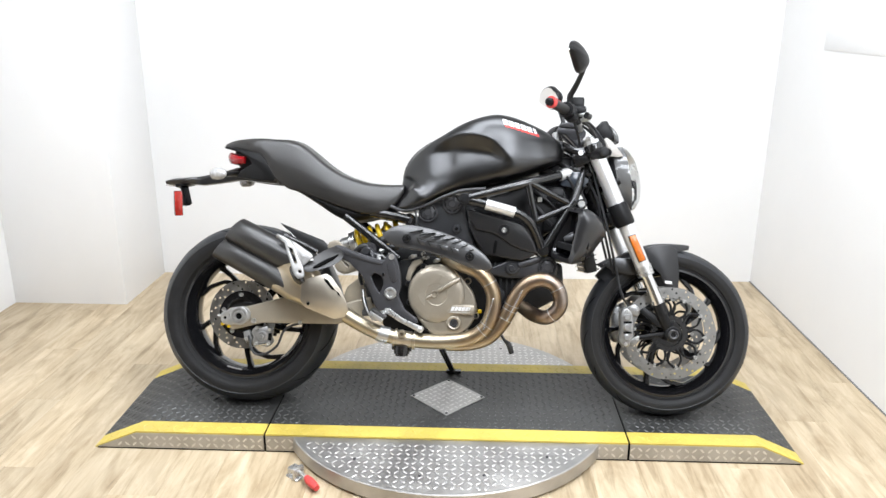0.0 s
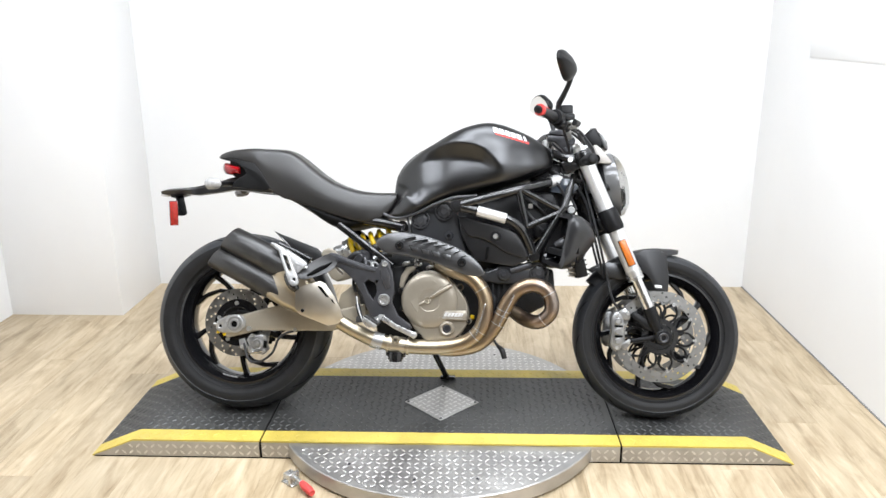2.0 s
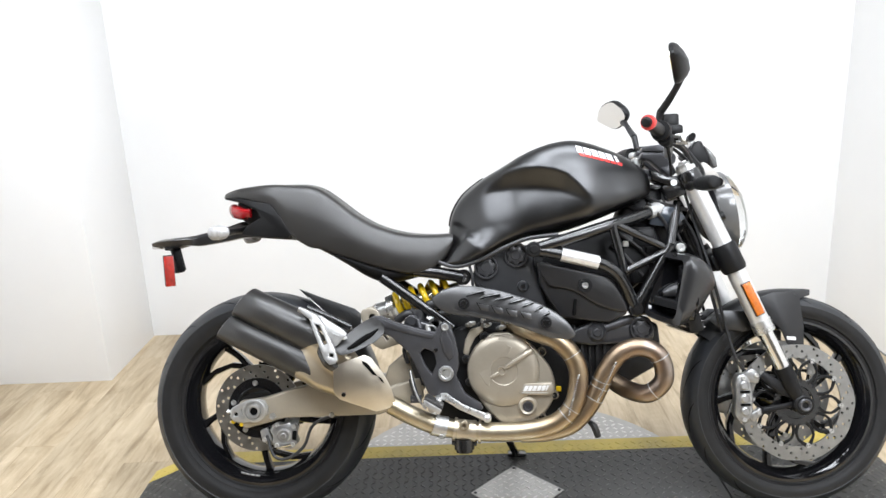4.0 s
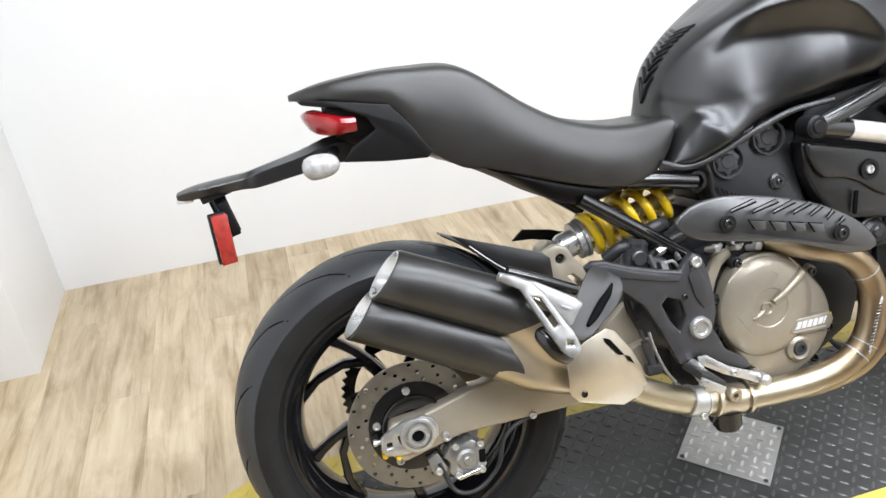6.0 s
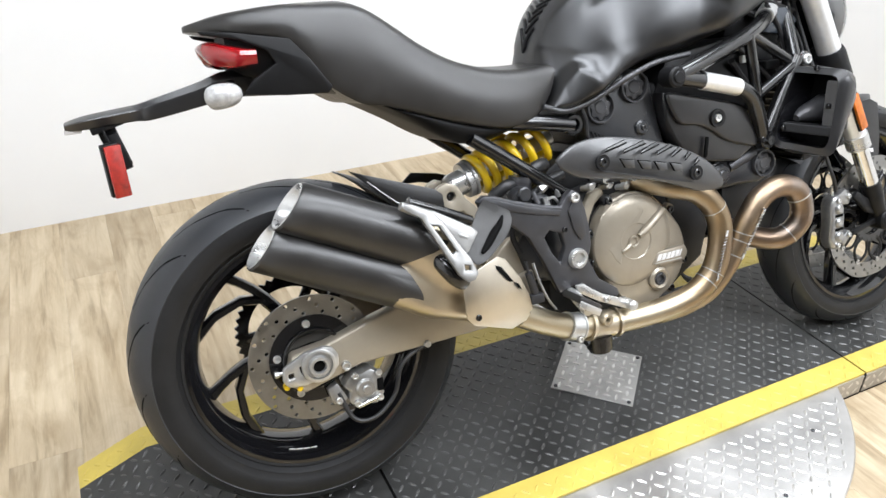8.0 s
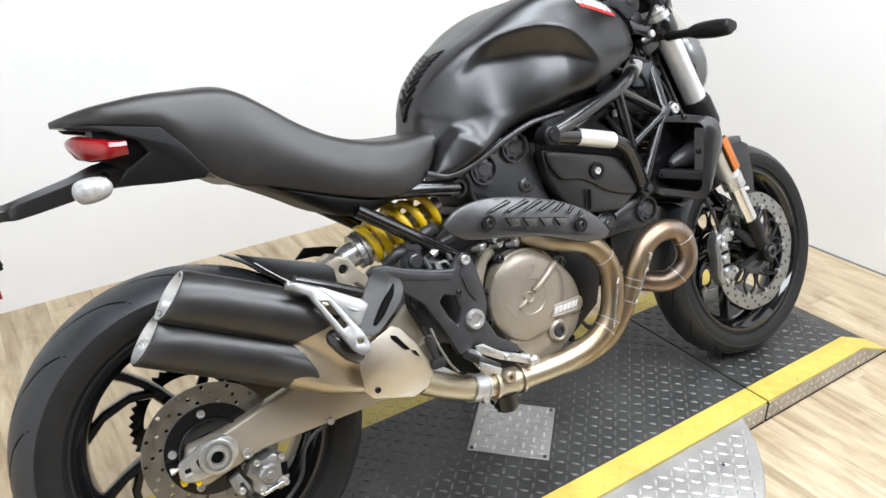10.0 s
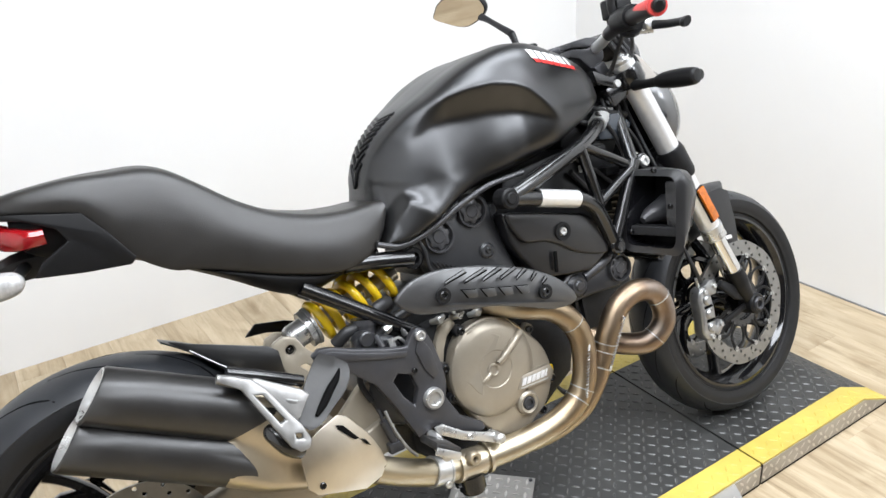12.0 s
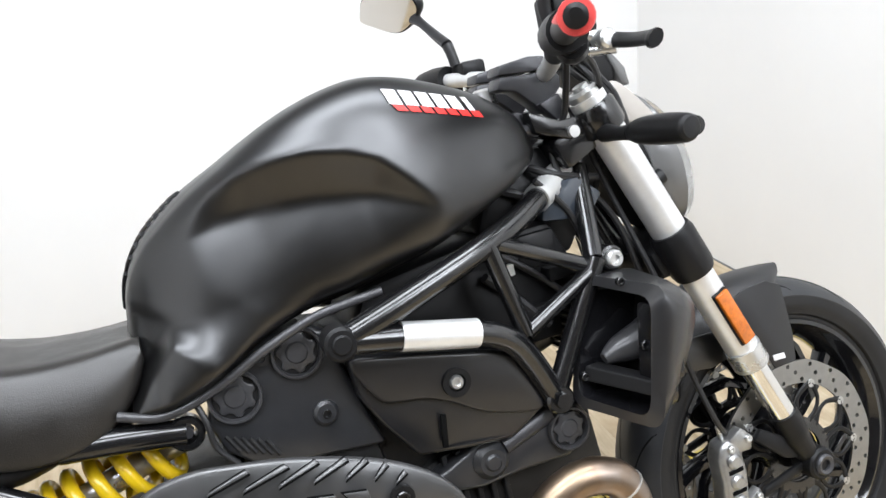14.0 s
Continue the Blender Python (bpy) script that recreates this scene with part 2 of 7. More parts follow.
SIDEW = mat("dull_sidewall_rubber", (0.011, 0.011, 0.0115), 0.55, vary=0.25, scale=20, bump=0.1, bump_scale=500, spec=0.3)


# ---- mesh helpers ----
def finish(bm, sharp=38):
    bmesh.ops.recalc_face_normals(bm, faces=bm.faces[:])
    for f in bm.faces:
        f.smooth = True
    for e in bm.edges:
        if len(e.link_faces) == 2 and e.calc_face_angle(0) > radians(sharp):
            e.smooth = False
    return bm


def mesh_of(name, bm, material, sharp=38):
    finish(bm, sharp)
    me = bpy.data.meshes.new(name)
    bm.to_mesh(me)
    bm.free()
    me.materials.append(material)
    return me


def part(name, bm, material, parent, label="", sharp=38):
    """Links a bmesh as one mesh object under a thing or a part."""
    ob = new(name, mesh_of(name, bm, material, sharp))
    ob.parent = parent
    return tagged(ob, label=label)


def again(name, me, parent, m, label=""):
    """One more object on a shared mesh."""
    ob = new(name, me)
    ob.parent = parent
    ob.matrix_basis = m
    return tagged(ob, label=label)


def thing(name, label, category, m=None, group="", kind=""):
    ob = new(name)
    ob.empty_display_size = 0.05
    if m is not None:
        ob.matrix_basis = m
    return tagged(ob, label, category, group, kind)


def spline(pts, sub=6, closed=False):
    """Catmull-Rom through points of any dimension."""
    p = [np.array(q, float) for q in pts]
    n = len(p)
    out = []
    for i in range(n if closed else n - 1):
        a, b, c, d = (p[(i - 1) % n], p[i], p[(i + 1) % n], p[(i + 2) % n]) if closed else (p[max(i - 1, 0)], p[i], p[i + 1], p[min(i + 2, n - 1)])
        for k in range(sub):
            u = k / sub
            out.append(0.5 * (2 * b + (c - a) * u + (2 * a - 5 * b + 4 * c - d) * u * u + (3 * b - a - 3 * c + d) * u ** 3))
    if not closed:
        out.append(p[-1])
    return out


def loft(rings, caps=True, bm=None, closed=True):
    bm = bm or bmesh.new()
    vs = [[bm.verts.new(tuple(v)) for v in r] for r in rings]
    n = len(vs[0])
    for a, b in zip(vs, vs[1:]):
        for i in range(n if closed else n - 1):
            j = (i + 1) % n
            bm.faces.new((a[i], a[j], b[j], b[i]))
    if caps:
        bm.faces.new(vs[0][::-1])
        bm.faces.new(vs[-1])
    return bm


def tube(pts, r, n=12, sub=6, bm=None, closed=False, flat=1.0):
    """A round rod along a smooth path; r is one radius or one for each point."""
    rs = r if isinstance(r, (list, tuple)) else [r] * len(pts)
    path = spline([(*p, q) for p, q in zip(pts, rs)], sub, closed) if sub > 1 else [np.array((*p, q), float) for p, q in zip(pts, rs)]
    rings, up = [], None
    m = len(path)
    for i, q in enumerate(path):
        a, b = (path[(i - 1) % m], path[(i + 1) % m]) if closed else (path[max(i - 1, 0)], path[min(i + 1, m - 1)])
        d = Vector((b - a)[:3]).normalized()
        if up is None:
            up = Vector((0, 1, 0)) if abs(d.y) < 0.9 else Vector((0, 0, 1))
        u = (up - d * up.dot(d)).normalized()
        up = u
        w = d.cross(u)
        c = Vector(q[:3])
        rings.append([c + u * (math.cos(t) * q[3] * flat) + w * (math.sin(t) * q[3]) for t in (2 * math.pi * k / n for k in range(n))])
    if closed:
        rings.append(rings[0])
        bm = loft(rings, False, bm)
        bmesh.ops.remove_doubles(bm, verts=bm.verts[:], dist=1e-5)
        return bm
    return loft(rings, True, bm)


def bevelled(bm, w, seg=2, angle=25):
    if w:
        bmesh.ops.recalc_face_normals(bm, faces=bm.faces[:])
        es = [e for e in bm.edges if len(e.link_faces) == 2 and e.calc_face_angle(0) > radians(angle)]
        bmesh.ops.bevel(bm, geom=es, offset=w, segments=seg, affect="EDGES", profile=0.5, clamp_overlap=True)
    return bm


def plate(outline, y0, y1, w=0.003, smooth=0, seg=2, bm=None, dish=None):
    """A plate whose outline lies in the x-z plane, from y0 to y1; dish(x, z) shifts it sideways."""
    pts = spline(outline, smooth, True) if smooth else outline
    bm2 = bmesh.new()
    a = [bm2.verts.new((p[0], y0, p[1])) for p in pts]
    b = [bm2.verts.new((p[0], y1, p[1])) for p in pts]
    n = len(pts)
    for i in range(n):
        bm2.faces.new((a[i], a[(i + 1) % n], b[(i + 1) % n], b[i]))
    bm2.faces.new(a[::-1])
    bm2.faces.new(b)
    bevelled(bm2, w, seg, 40)
    if dish:
        for v in bm2.verts:
            v.co.y += dish(v.co.x, v.co.z)
    return bm2


def cutout(outline, holes, y0, y1, w=0.003, seg=2, dish=None):
    """A plate like plate(), with openings right through it."""
    bm = bmesh.new()
    rings = [outline, *holes]
    faces = []
    for y in (y0, y1):
        row, es = [], []
        for pts in rings:
            v = [bm.verts.new((p[0], y, p[1])) for p in pts]
            es += [bm.edges.new((v[i], v[(i + 1) % len(v)])) for i in range(len(v))]
            row.append(v)
        bmesh.ops.triangle_fill(bm, use_beauty=True, use_dissolve=False, edges=es)
        faces.append(row)
    for a, b in zip(*faces):
        for i in range(len(a)):
            j = (i + 1) % len(a)
            bm.faces.new((a[i], a[j], b[j], b[i]))
    bevelled(bm, w, seg, 40)
    if dish:
        for v in bm.verts:
            v.co.y += dish(v.co.x, v.co.z)
    return bm


def box(x0, x1, y0, y1, z0, z1, w=0.0, seg=2):
    bm = bmesh.new()
    bmesh.ops.create_cube(bm, size=1)
    for v in bm.verts:
        v.co = (x0 + (v.co.x + 0.5) * (x1 - x0), y0 + (v.co.y + 0.5) * (y1 - y0), z0 + (v.co.z + 0.5) * (z1 - z0))
    return bevelled(bm, w, seg)


def lathe(profile, c=(0, 0, 0), n=32, axis="y", bm=None, closed=False):
    """Turns (radius, height) pairs round an axis through c."""
    rings = []
    for r, h in profile:
        ring = []
        for k in range(n):
            t = 2 * math.pi * k / n
            u, v = r * math.cos(t), r * math.sin(t)
            ring.append({"y": (c[0] + u, c[1] + h, c[2] + v), "z": (c[0] + u, c[1] + v, c[2] + h), "x": (c[0] + h, c[1] + u, c[2] + v)}[axis])
        rings.append(ring)
    if closed:
        bm = loft(rings + [rings[0]], False, bm)
        bmesh.ops.remove_doubles(bm, verts=bm.verts[:], dist=1e-6)
        return bm
    return loft(rings, True, bm)


def moved(bm, m):
    bmesh.ops.transform(bm, matrix=m, verts=bm.verts[:])
    return bm


def merged(*bms):
    """Several closed pieces of one cast or moulded part as one bmesh."""
    out = bmesh.new()
    for b in bms:
        tmp = bpy.data.meshes.new("tmp")
        b.to_mesh(tmp)
        b.free()
        out.from_mesh(tmp)
        bpy.data.meshes.remove(tmp)
    return out


def single(name, bm, material, label, category="", group="", kind="", sharp=38):
    ob = new(name, mesh_of(name, bm, material, sharp))
    return tagged(ob, label, category, group, kind)


def bar(p, q, r, n=12, bm=None):
    return tube([p, q], r, n, 1, bm)


# ---- the room ----
T = 0.12
floor = single("floor", box(X0 - T, X1 + T, Y0 - T, Y1 + T, -0.1, -0.006), UNDER, "light oak vinyl plank floor laid lengthwise", "floor", kind="structure")
single("wall_back", box(X0 - T, X1 + T, Y1, Y1 + T, -0.1, CEIL), WALL, "smooth white painted back wall", "wall", kind="structure")
# white gives way to tan out of view, placed by the tank's reflections
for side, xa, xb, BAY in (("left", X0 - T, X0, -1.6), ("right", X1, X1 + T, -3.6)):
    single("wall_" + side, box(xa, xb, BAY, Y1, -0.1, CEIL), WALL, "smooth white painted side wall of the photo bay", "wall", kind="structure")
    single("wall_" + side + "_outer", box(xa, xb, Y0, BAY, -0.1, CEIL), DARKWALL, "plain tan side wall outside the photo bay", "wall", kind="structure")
# dark line at the wall's foot, drawn as a thin grey strip
single("trim_right", box(X1 - 0.005, X1, -1.6, Y1 - 0.002, -0.004, 0.005, 0.001), CEILING, "thin grey joint along the foot of the side wall", "trim", kind="structure")
# added wall behind the viewpoint, darkens what the tank mirrors
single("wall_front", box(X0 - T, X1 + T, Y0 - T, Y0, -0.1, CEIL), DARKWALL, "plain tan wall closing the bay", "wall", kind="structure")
single("ceiling", box(X0 - T, X1 + T, Y0 - T, Y1 + T, CEIL, CEIL + 0.1), CEILING, "plain grey ceiling", "ceiling", kind="structure")
single("wall_column", box(X0, -0.945, 0.985, Y1, -0.1, CEIL, 0.004), WALL, "square white column boxed out from the wall", "column", kind="structure")
single("wall_ledge", box(X1 - 0.004, X1, -1.2, 0.98, 1.275, 1.372, 0.0025), WALL, "shallow white ledge along the side wall", "ledge", kind="structure")
# frames of the assumed panels; the third is an added fill
for px, py, sx, sy, w, tone in PANELS:
    lamp = thing("ceiling_light", "flat rectangular ceiling light panel with white frame, assumed out of view", "ceiling light", pose(px, py, CEIL), group="ceiling lights")
    for k, (a, b, c, d) in enumerate(((-1, 1, -1, -0.96), (-1, 1, 0.96, 1), (-1, -0.93, -0.96, 0.96), (0.93, 1, -0.96, 0.96))):
        part("frame", box(a * (sx / 2 + 0.04), b * (sx / 2 + 0.04), c * (sy / 2 + 0.04), d * (sy / 2 + 0.04), -0.05, -0.001, 0.003), WHITEP, lamp)


# ---- the turntable lift that the motorcycle stands on ----
PZ = 0.065
PN, PF = -0.327, 0.247
NI, FI = -0.258, 0.178
S1, S2 = 0.117, 1.34
B1, B2, E1, E2 = -0.325, 1.776, -0.474, 1.92
DC, DR, DZ = (0.727, -0.04), 0.59, 0.057


def lug_field(name, cells, material, parent, length=0.023, width=0.0068, h=0.0022):
    """Raised lens-shaped lugs of tread plate as one mesh; cells: (origin, along, across) for each lug."""
    vs, fs = [], []
    for o, u, v, nrm in cells:
        k = len(vs)
        for a, b, c in ((-0.5, 0, 0), (-0.2, 0.5, 0), (0.2, 0.5, 0), (0.5, 0, 0), (0.2, -0.5, 0), (-0.2, -0.5, 0), (-0.24, 0, 1), (0.24, 0, 1)):
            vs.append(tuple(o + u * (a * length) + v * (b * width) + nrm * (c * h)))
        fs += [(k, k + 6, k + 1), (k + 1, k + 6, k + 7, k + 2), (k + 2, k + 7, k + 3), (k + 3, k + 7, k + 4), (k + 4, k + 7, k + 6, k + 5), (k + 5, k + 6, k)]
    me = bpy.data.meshes.new(name)
    me.from_pydata(vs, [], fs)
    me.materials.append(material)
    ob = new(name, me)
    ob.parent = parent
    return tagged(ob, kind="stuff")


def grid_cells(x0, x1, y0, y1, at, pitch=0.0255, keep=None):
    """Tread lugs in a chequer of two slants; at(x, y) gives place, two directions and the normal."""
    out = []
    for i in range(int((x1 - x0) / pitch)):
        for j in range(int((y1 - y0) / pitch)):
            x, y = x0 + (i + 0.5) * pitch, y0 + (j + 0.5) * pitch
            if keep and not keep(x, y):
                continue
            o, ex, ey, nz = at(x, y)
            s = 1 if (i + j) % 2 else -1
            u = (ex + ey * s).normalized()
            out.append((o, u, nz.cross(u).normalized(), nz))
    return out


def on_deck(x, y):
    ex, z = Vector((1, 0, 0)), PZ
    if x < B1:
        ex, z = Vector((B1 - E1, 0, PZ - 0.003)).normalized(), 0.003 + (PZ - 0.003) * (x - E1) / (B1 - E1)
    if x > B2:
        ex, z = Vector((E2 - B2, 0, 0.003 - PZ)).normalized(), 0.003 + (PZ - 0.003) * (E2 - x) / (E2 - B2)
    ey = Vector((0, 1, 0))
    return Vector((x, y, z)), ex, ey, ex.cross(ey).normalized()


lift = thing("motorcycle_turntable", "low motorcycle turntable with black tread deck and yellow edge bands", "turntable", pose(DC[0], DC[1], 0))
INV = Matrix.Translation((-DC[0], -DC[1], 0))


def lpart(name, bm, material, label="", parent=None):
    return part(name, moved(bm, INV), material, parent or lift, label)


disc = lpart("turntable_disc", lathe([(0.02, 0.006), (DR - 0.004, 0.006), (DR, 0.009), (DR, DZ - 0.003), (DR - 0.003, DZ), (0.02, DZ)], (DC[0], DC[1], 0), 96, "z"), ALU, "round aluminium tread plate disc")
lpart("base_ring", lathe([(DR - 0.05, 0.0), (DR - 0.010, 0.0), (DR - 0.010, 0.0055), (DR - 0.05, 0.0055)], (DC[0], DC[1], 0), 96, "z", closed=True), GAP, "black rubber base ring")
DECKS = (("left_ramp", E1, S1 - 0.004, [(E1, 0.0), (E1, 0.003), (B1, PZ), (S1 - 0.004, PZ), (S1 - 0.004, 0.0585), (B1 + 0.01, 0.0585), (E1 + 0.04, 0.0)]),
         ("deck", S1 + 0.002, S2 - 0.002, [(S1 + 0.002, 0.0585), (S1 + 0.002, PZ), (S2 - 0.002, PZ), (S2 - 0.002, 0.0585)]),
         ("right_ramp", S2 + 0.004, E2, [(S2 + 0.004, 0.0585), (S2 + 0.004, PZ), (B2, PZ), (E2, 0.003), (E2, 0.0), (E2 - 0.04, 0.0), (B2 - 0.01, 0.0585)]))
for nm, xa, xb, prof in DECKS:
    dk = lpart("deck_panel" if nm == "deck" else "ramp_panel", plate(prof, NI, FI, 0.0), TREAD, "black coated tread plate")
    for ya, yb in ((PN, NI - 0.0005), (FI + 0.0005, PF)):
        bd = part("edge_band", moved(plate(prof, ya, yb, 0.0), INV), YELLOW, dk, "yellow painted edge band")
        cs = grid_cells(xa + 0.004, xb - 0.004, ya, yb, on_deck)
        f = lug_field("tread_relief", [(o + Vector((-DC[0], -DC[1], 0)), u, v, n) for o, u, v, n in cs], YELLOW, dk, h=0.0016)
    cs = grid_cells(xa + 0.004, xb - 0.004, NI, FI, on_deck, keep=lambda x, y: abs(x - DC[0]) + abs(y - DC[1] - 0.002) > 0.15)
    lug_field("tread_relief", [(o + Vector((-DC[0], -DC[1], 0)), u, v, n) for o, u, v, n in cs], LUGB, dk)
# aluminium skirts along both long sides
for ya, yb in ((PN - 0.003, PN + 0.001), (PF - 0.001, PF + 0.003)):
    for xa, xb, prof in ((E1, S1, [(E1 + 0.01, 0.004), (B1 - 0.002, PZ - 0.006), (S1 - 0.005, PZ - 0.006), (S1 - 0.005, 0.004)]),
                         (S1, DC[0] - 0.5, [(S1 + 0.003, 0.004), (S1 + 0.003, PZ - 0.007), (DC[0] - 0.47, PZ - 0.007), (DC[0] - 0.49, 0.004)]),
                         (DC[0] + 0.5, S2, [(S2 - 0.003, 0.004), (DC[0] + 0.49, 0.004), (DC[0] + 0.47, PZ - 0.007), (S2 - 0.003, PZ - 0.007)]),
                         (S2, E2, [(S2 + 0.005, 0.004), (S2 + 0.005, PZ - 0.006), (B2 + 0.002, PZ - 0.006), (E2 - 0.01, 0.004)])):
        sk = lpart("skirt", plate(prof, ya, yb, 0.0), ALU, "aluminium tread plate skirt")
        lpart("skirt_foot", box(min(p[0] for p in prof), max(p[0] for p in prof), ya - 0.001, yb + 0.001, 0.0, 0.0035), GAP, "black rubber foot strip")
        if ya < 0:
            cs = []
            for i in range(int((xb - xa) / 0.0255)):
                for j in range(2):
                    x, z = xa + (i + 0.5) * 0.0255, 0.018 + j * 0.024
                    top = 0.003 + (PZ - 0.003) * min(1, (x - E1) / (B1 - E1), (E2 - x) / (E2 - B2))
                    if z < top - 0.016 and xa + 0.012 < x < xb - 0.012:
                        u = Vector((1, 0, 1 if (i + j) % 2 else -1)).normalized()
                        cs.append((Vector((x - DC[0], ya - DC[1], z)), u, Vector((0, -1, 0)).cross(u), Vector((0, -1, 0))))
            lug_field("tread_relief", cs, ALUL, sk, h=0.0012)
for xs in (S1 - 0.001, S2 + 0.001):
    lpart("seam_gasket", box(xs - 0.0028, xs + 0.0028, PN - 0.002, PF + 0.002, 0.0, PZ - 0.004), GAP, "black gasket in the deck seam")
cs = grid_cells(DC[0] - DR, DC[0] + DR, DC[1] - DR, DC[1] + DR, lambda x, y: (Vector((x, y, DZ)), Vector((1, 0, 0)), Vector((0, 1, 0)), Vector((0, 0, 1))),
                keep=lambda x, y: math.hypot(x - DC[0], y - DC[1]) < DR - 0.018 and not PN - 0.02 < y < PF + 0.02)
lug_field("tread_relief", [(o + Vector((-DC[0], -DC[1], 0)), u, v, n) for o, u, v, n in cs], ALUL, disc, h=0.0012)
dia = lpart("diamond_plate", moved(box(-0.0985, 0.0985, -0.0985, 0.0985, PZ + 0.0002, PZ + 0.0032, 0.0008, 1), pose(DC[0], DC[1] + 0.002, 0, 0, 0, 45)), ALU, "square aluminium tread plate insert")
cs = grid_cells(-0.092, 0.092, -0.092, 0.092, lambda x, y: (Vector((0.7071 * (x - y), 0.7071 * (x + y) + 0.002, PZ + 0.0032)), Vector((1, 0, 0)), Vector((0, 1, 0)), Vector((0, 0, 1))), pitch=0.023)
lug_field("tread_relief", cs, ALUL, dia, h=0.0012)
rivet_me = mesh_of("rivet", lathe([(0.001, 0.0), (0.005, 0.0), (0.0045, 0.0022), (0.002, 0.003), (0.0005, 0.0031)], (0, 0, 0), 10, "z"), HANGER)
for a in range(4):
    t = a * math.pi / 2
    again("rivet", rivet_me, dia, Matrix.Translation((0.125 * math.cos(t), 0.002 + 0.125 * math.sin(t), PZ + 0.0033)))
for a in (205, 235, 262, 285, 312, 335, 65, 100):
    t = radians(a)
    again("rivet", rivet_me, disc, Matrix.Translation((0.5 * math.cos(t), 0.5 * math.sin(t), DZ + 0.0003)))

# foot latch on the disc's rim
latch = thing("release_latch", "steel release latch with red rubber grip on the floor", "latch", pose(0.29, -0.50, 0.0, 0, 0, -38))
part("lever", merged(tube([(-0.055, 0.01, 0.022), (-0.02, 0.0, 0.026), (0.02, -0.004, 0.024)], 0.006, 10), box(-0.075, -0.045, -0.012, 0.022, 0.003, 0.03, 0.004), box(-0.04, -0.028, -0.02, 0.02, 0.0, 0.042, 0.003)), SILVER, latch, "bright steel lever")
part("grip", tube([(0.012, -0.004, 0.024), (0.03, -0.008, 0.023), (0.055, -0.012, 0.021), (0.075, -0.016, 0.02)], [0.010, 0.013, 0.013, 0.010], 14), REDGRIP, latch, "red rubber grip")
part("foot", box(-0.075, -0.02, -0.02, 0.024, 0.0, 0.006, 0.002), SILVER, latch)


# ---- the motorcycle: x ahead from the rear axle, y to its left, z up from the tyres' line ----
bike = thing("motorcycle", "black naked sports motorcycle leaning on its side stand", "motorcycle", pose(0, -0.09, PZ, -17.5, 0, -1.8))
RW, FW = (0.0, 0.0, 0.322), (1.497, 0.0, 0.292)


def bpart(name, bm, material, label="", parent=None, sharp=38):
    return part(name, bm, material, parent or bike, label, sharp)


def disc_y(x, z, ya, yb, r, w=0.002, n=28):
    """A short round drum lying across the bike from ya to yb."""
    s = 1 if yb > ya else -1
    return lathe([(0.0005, ya), (r, ya), (r, yb - s * w), (r - w, yb), (0.0005, yb)], (x, 0, z), n)


# shared fasteners, heads pointing to the right side
BOLT = mesh_of("bolt", lathe([(0.0005, 0.004), (0.0075, 0.004), (0.0075, -0.004), (0.0065, -0.0052), (0.0042, -0.0052), (0.0038, -0.002), (0.0005, -0.002)], (0, 0, 0), 12), SILVER)
BOLTB = mesh_of("bolt", lathe([(0.0005, 0.004), (0.0075, 0.004), (0.0075, -0.004), (0.0065, -0.0052), (0.0042, -0.0052), (0.0038, -0.002), (0.0005, -0.002)], (0, 0, 0), 12), FRAMEB)


def bolt(parent, x, y, z, s=1.0, dark=False, turn=0):
    return again("bolt", BOLTB if dark else BOLT, parent, pose(x, y, z, 0, 0, turn) @ Matrix.Scale(s, 4))


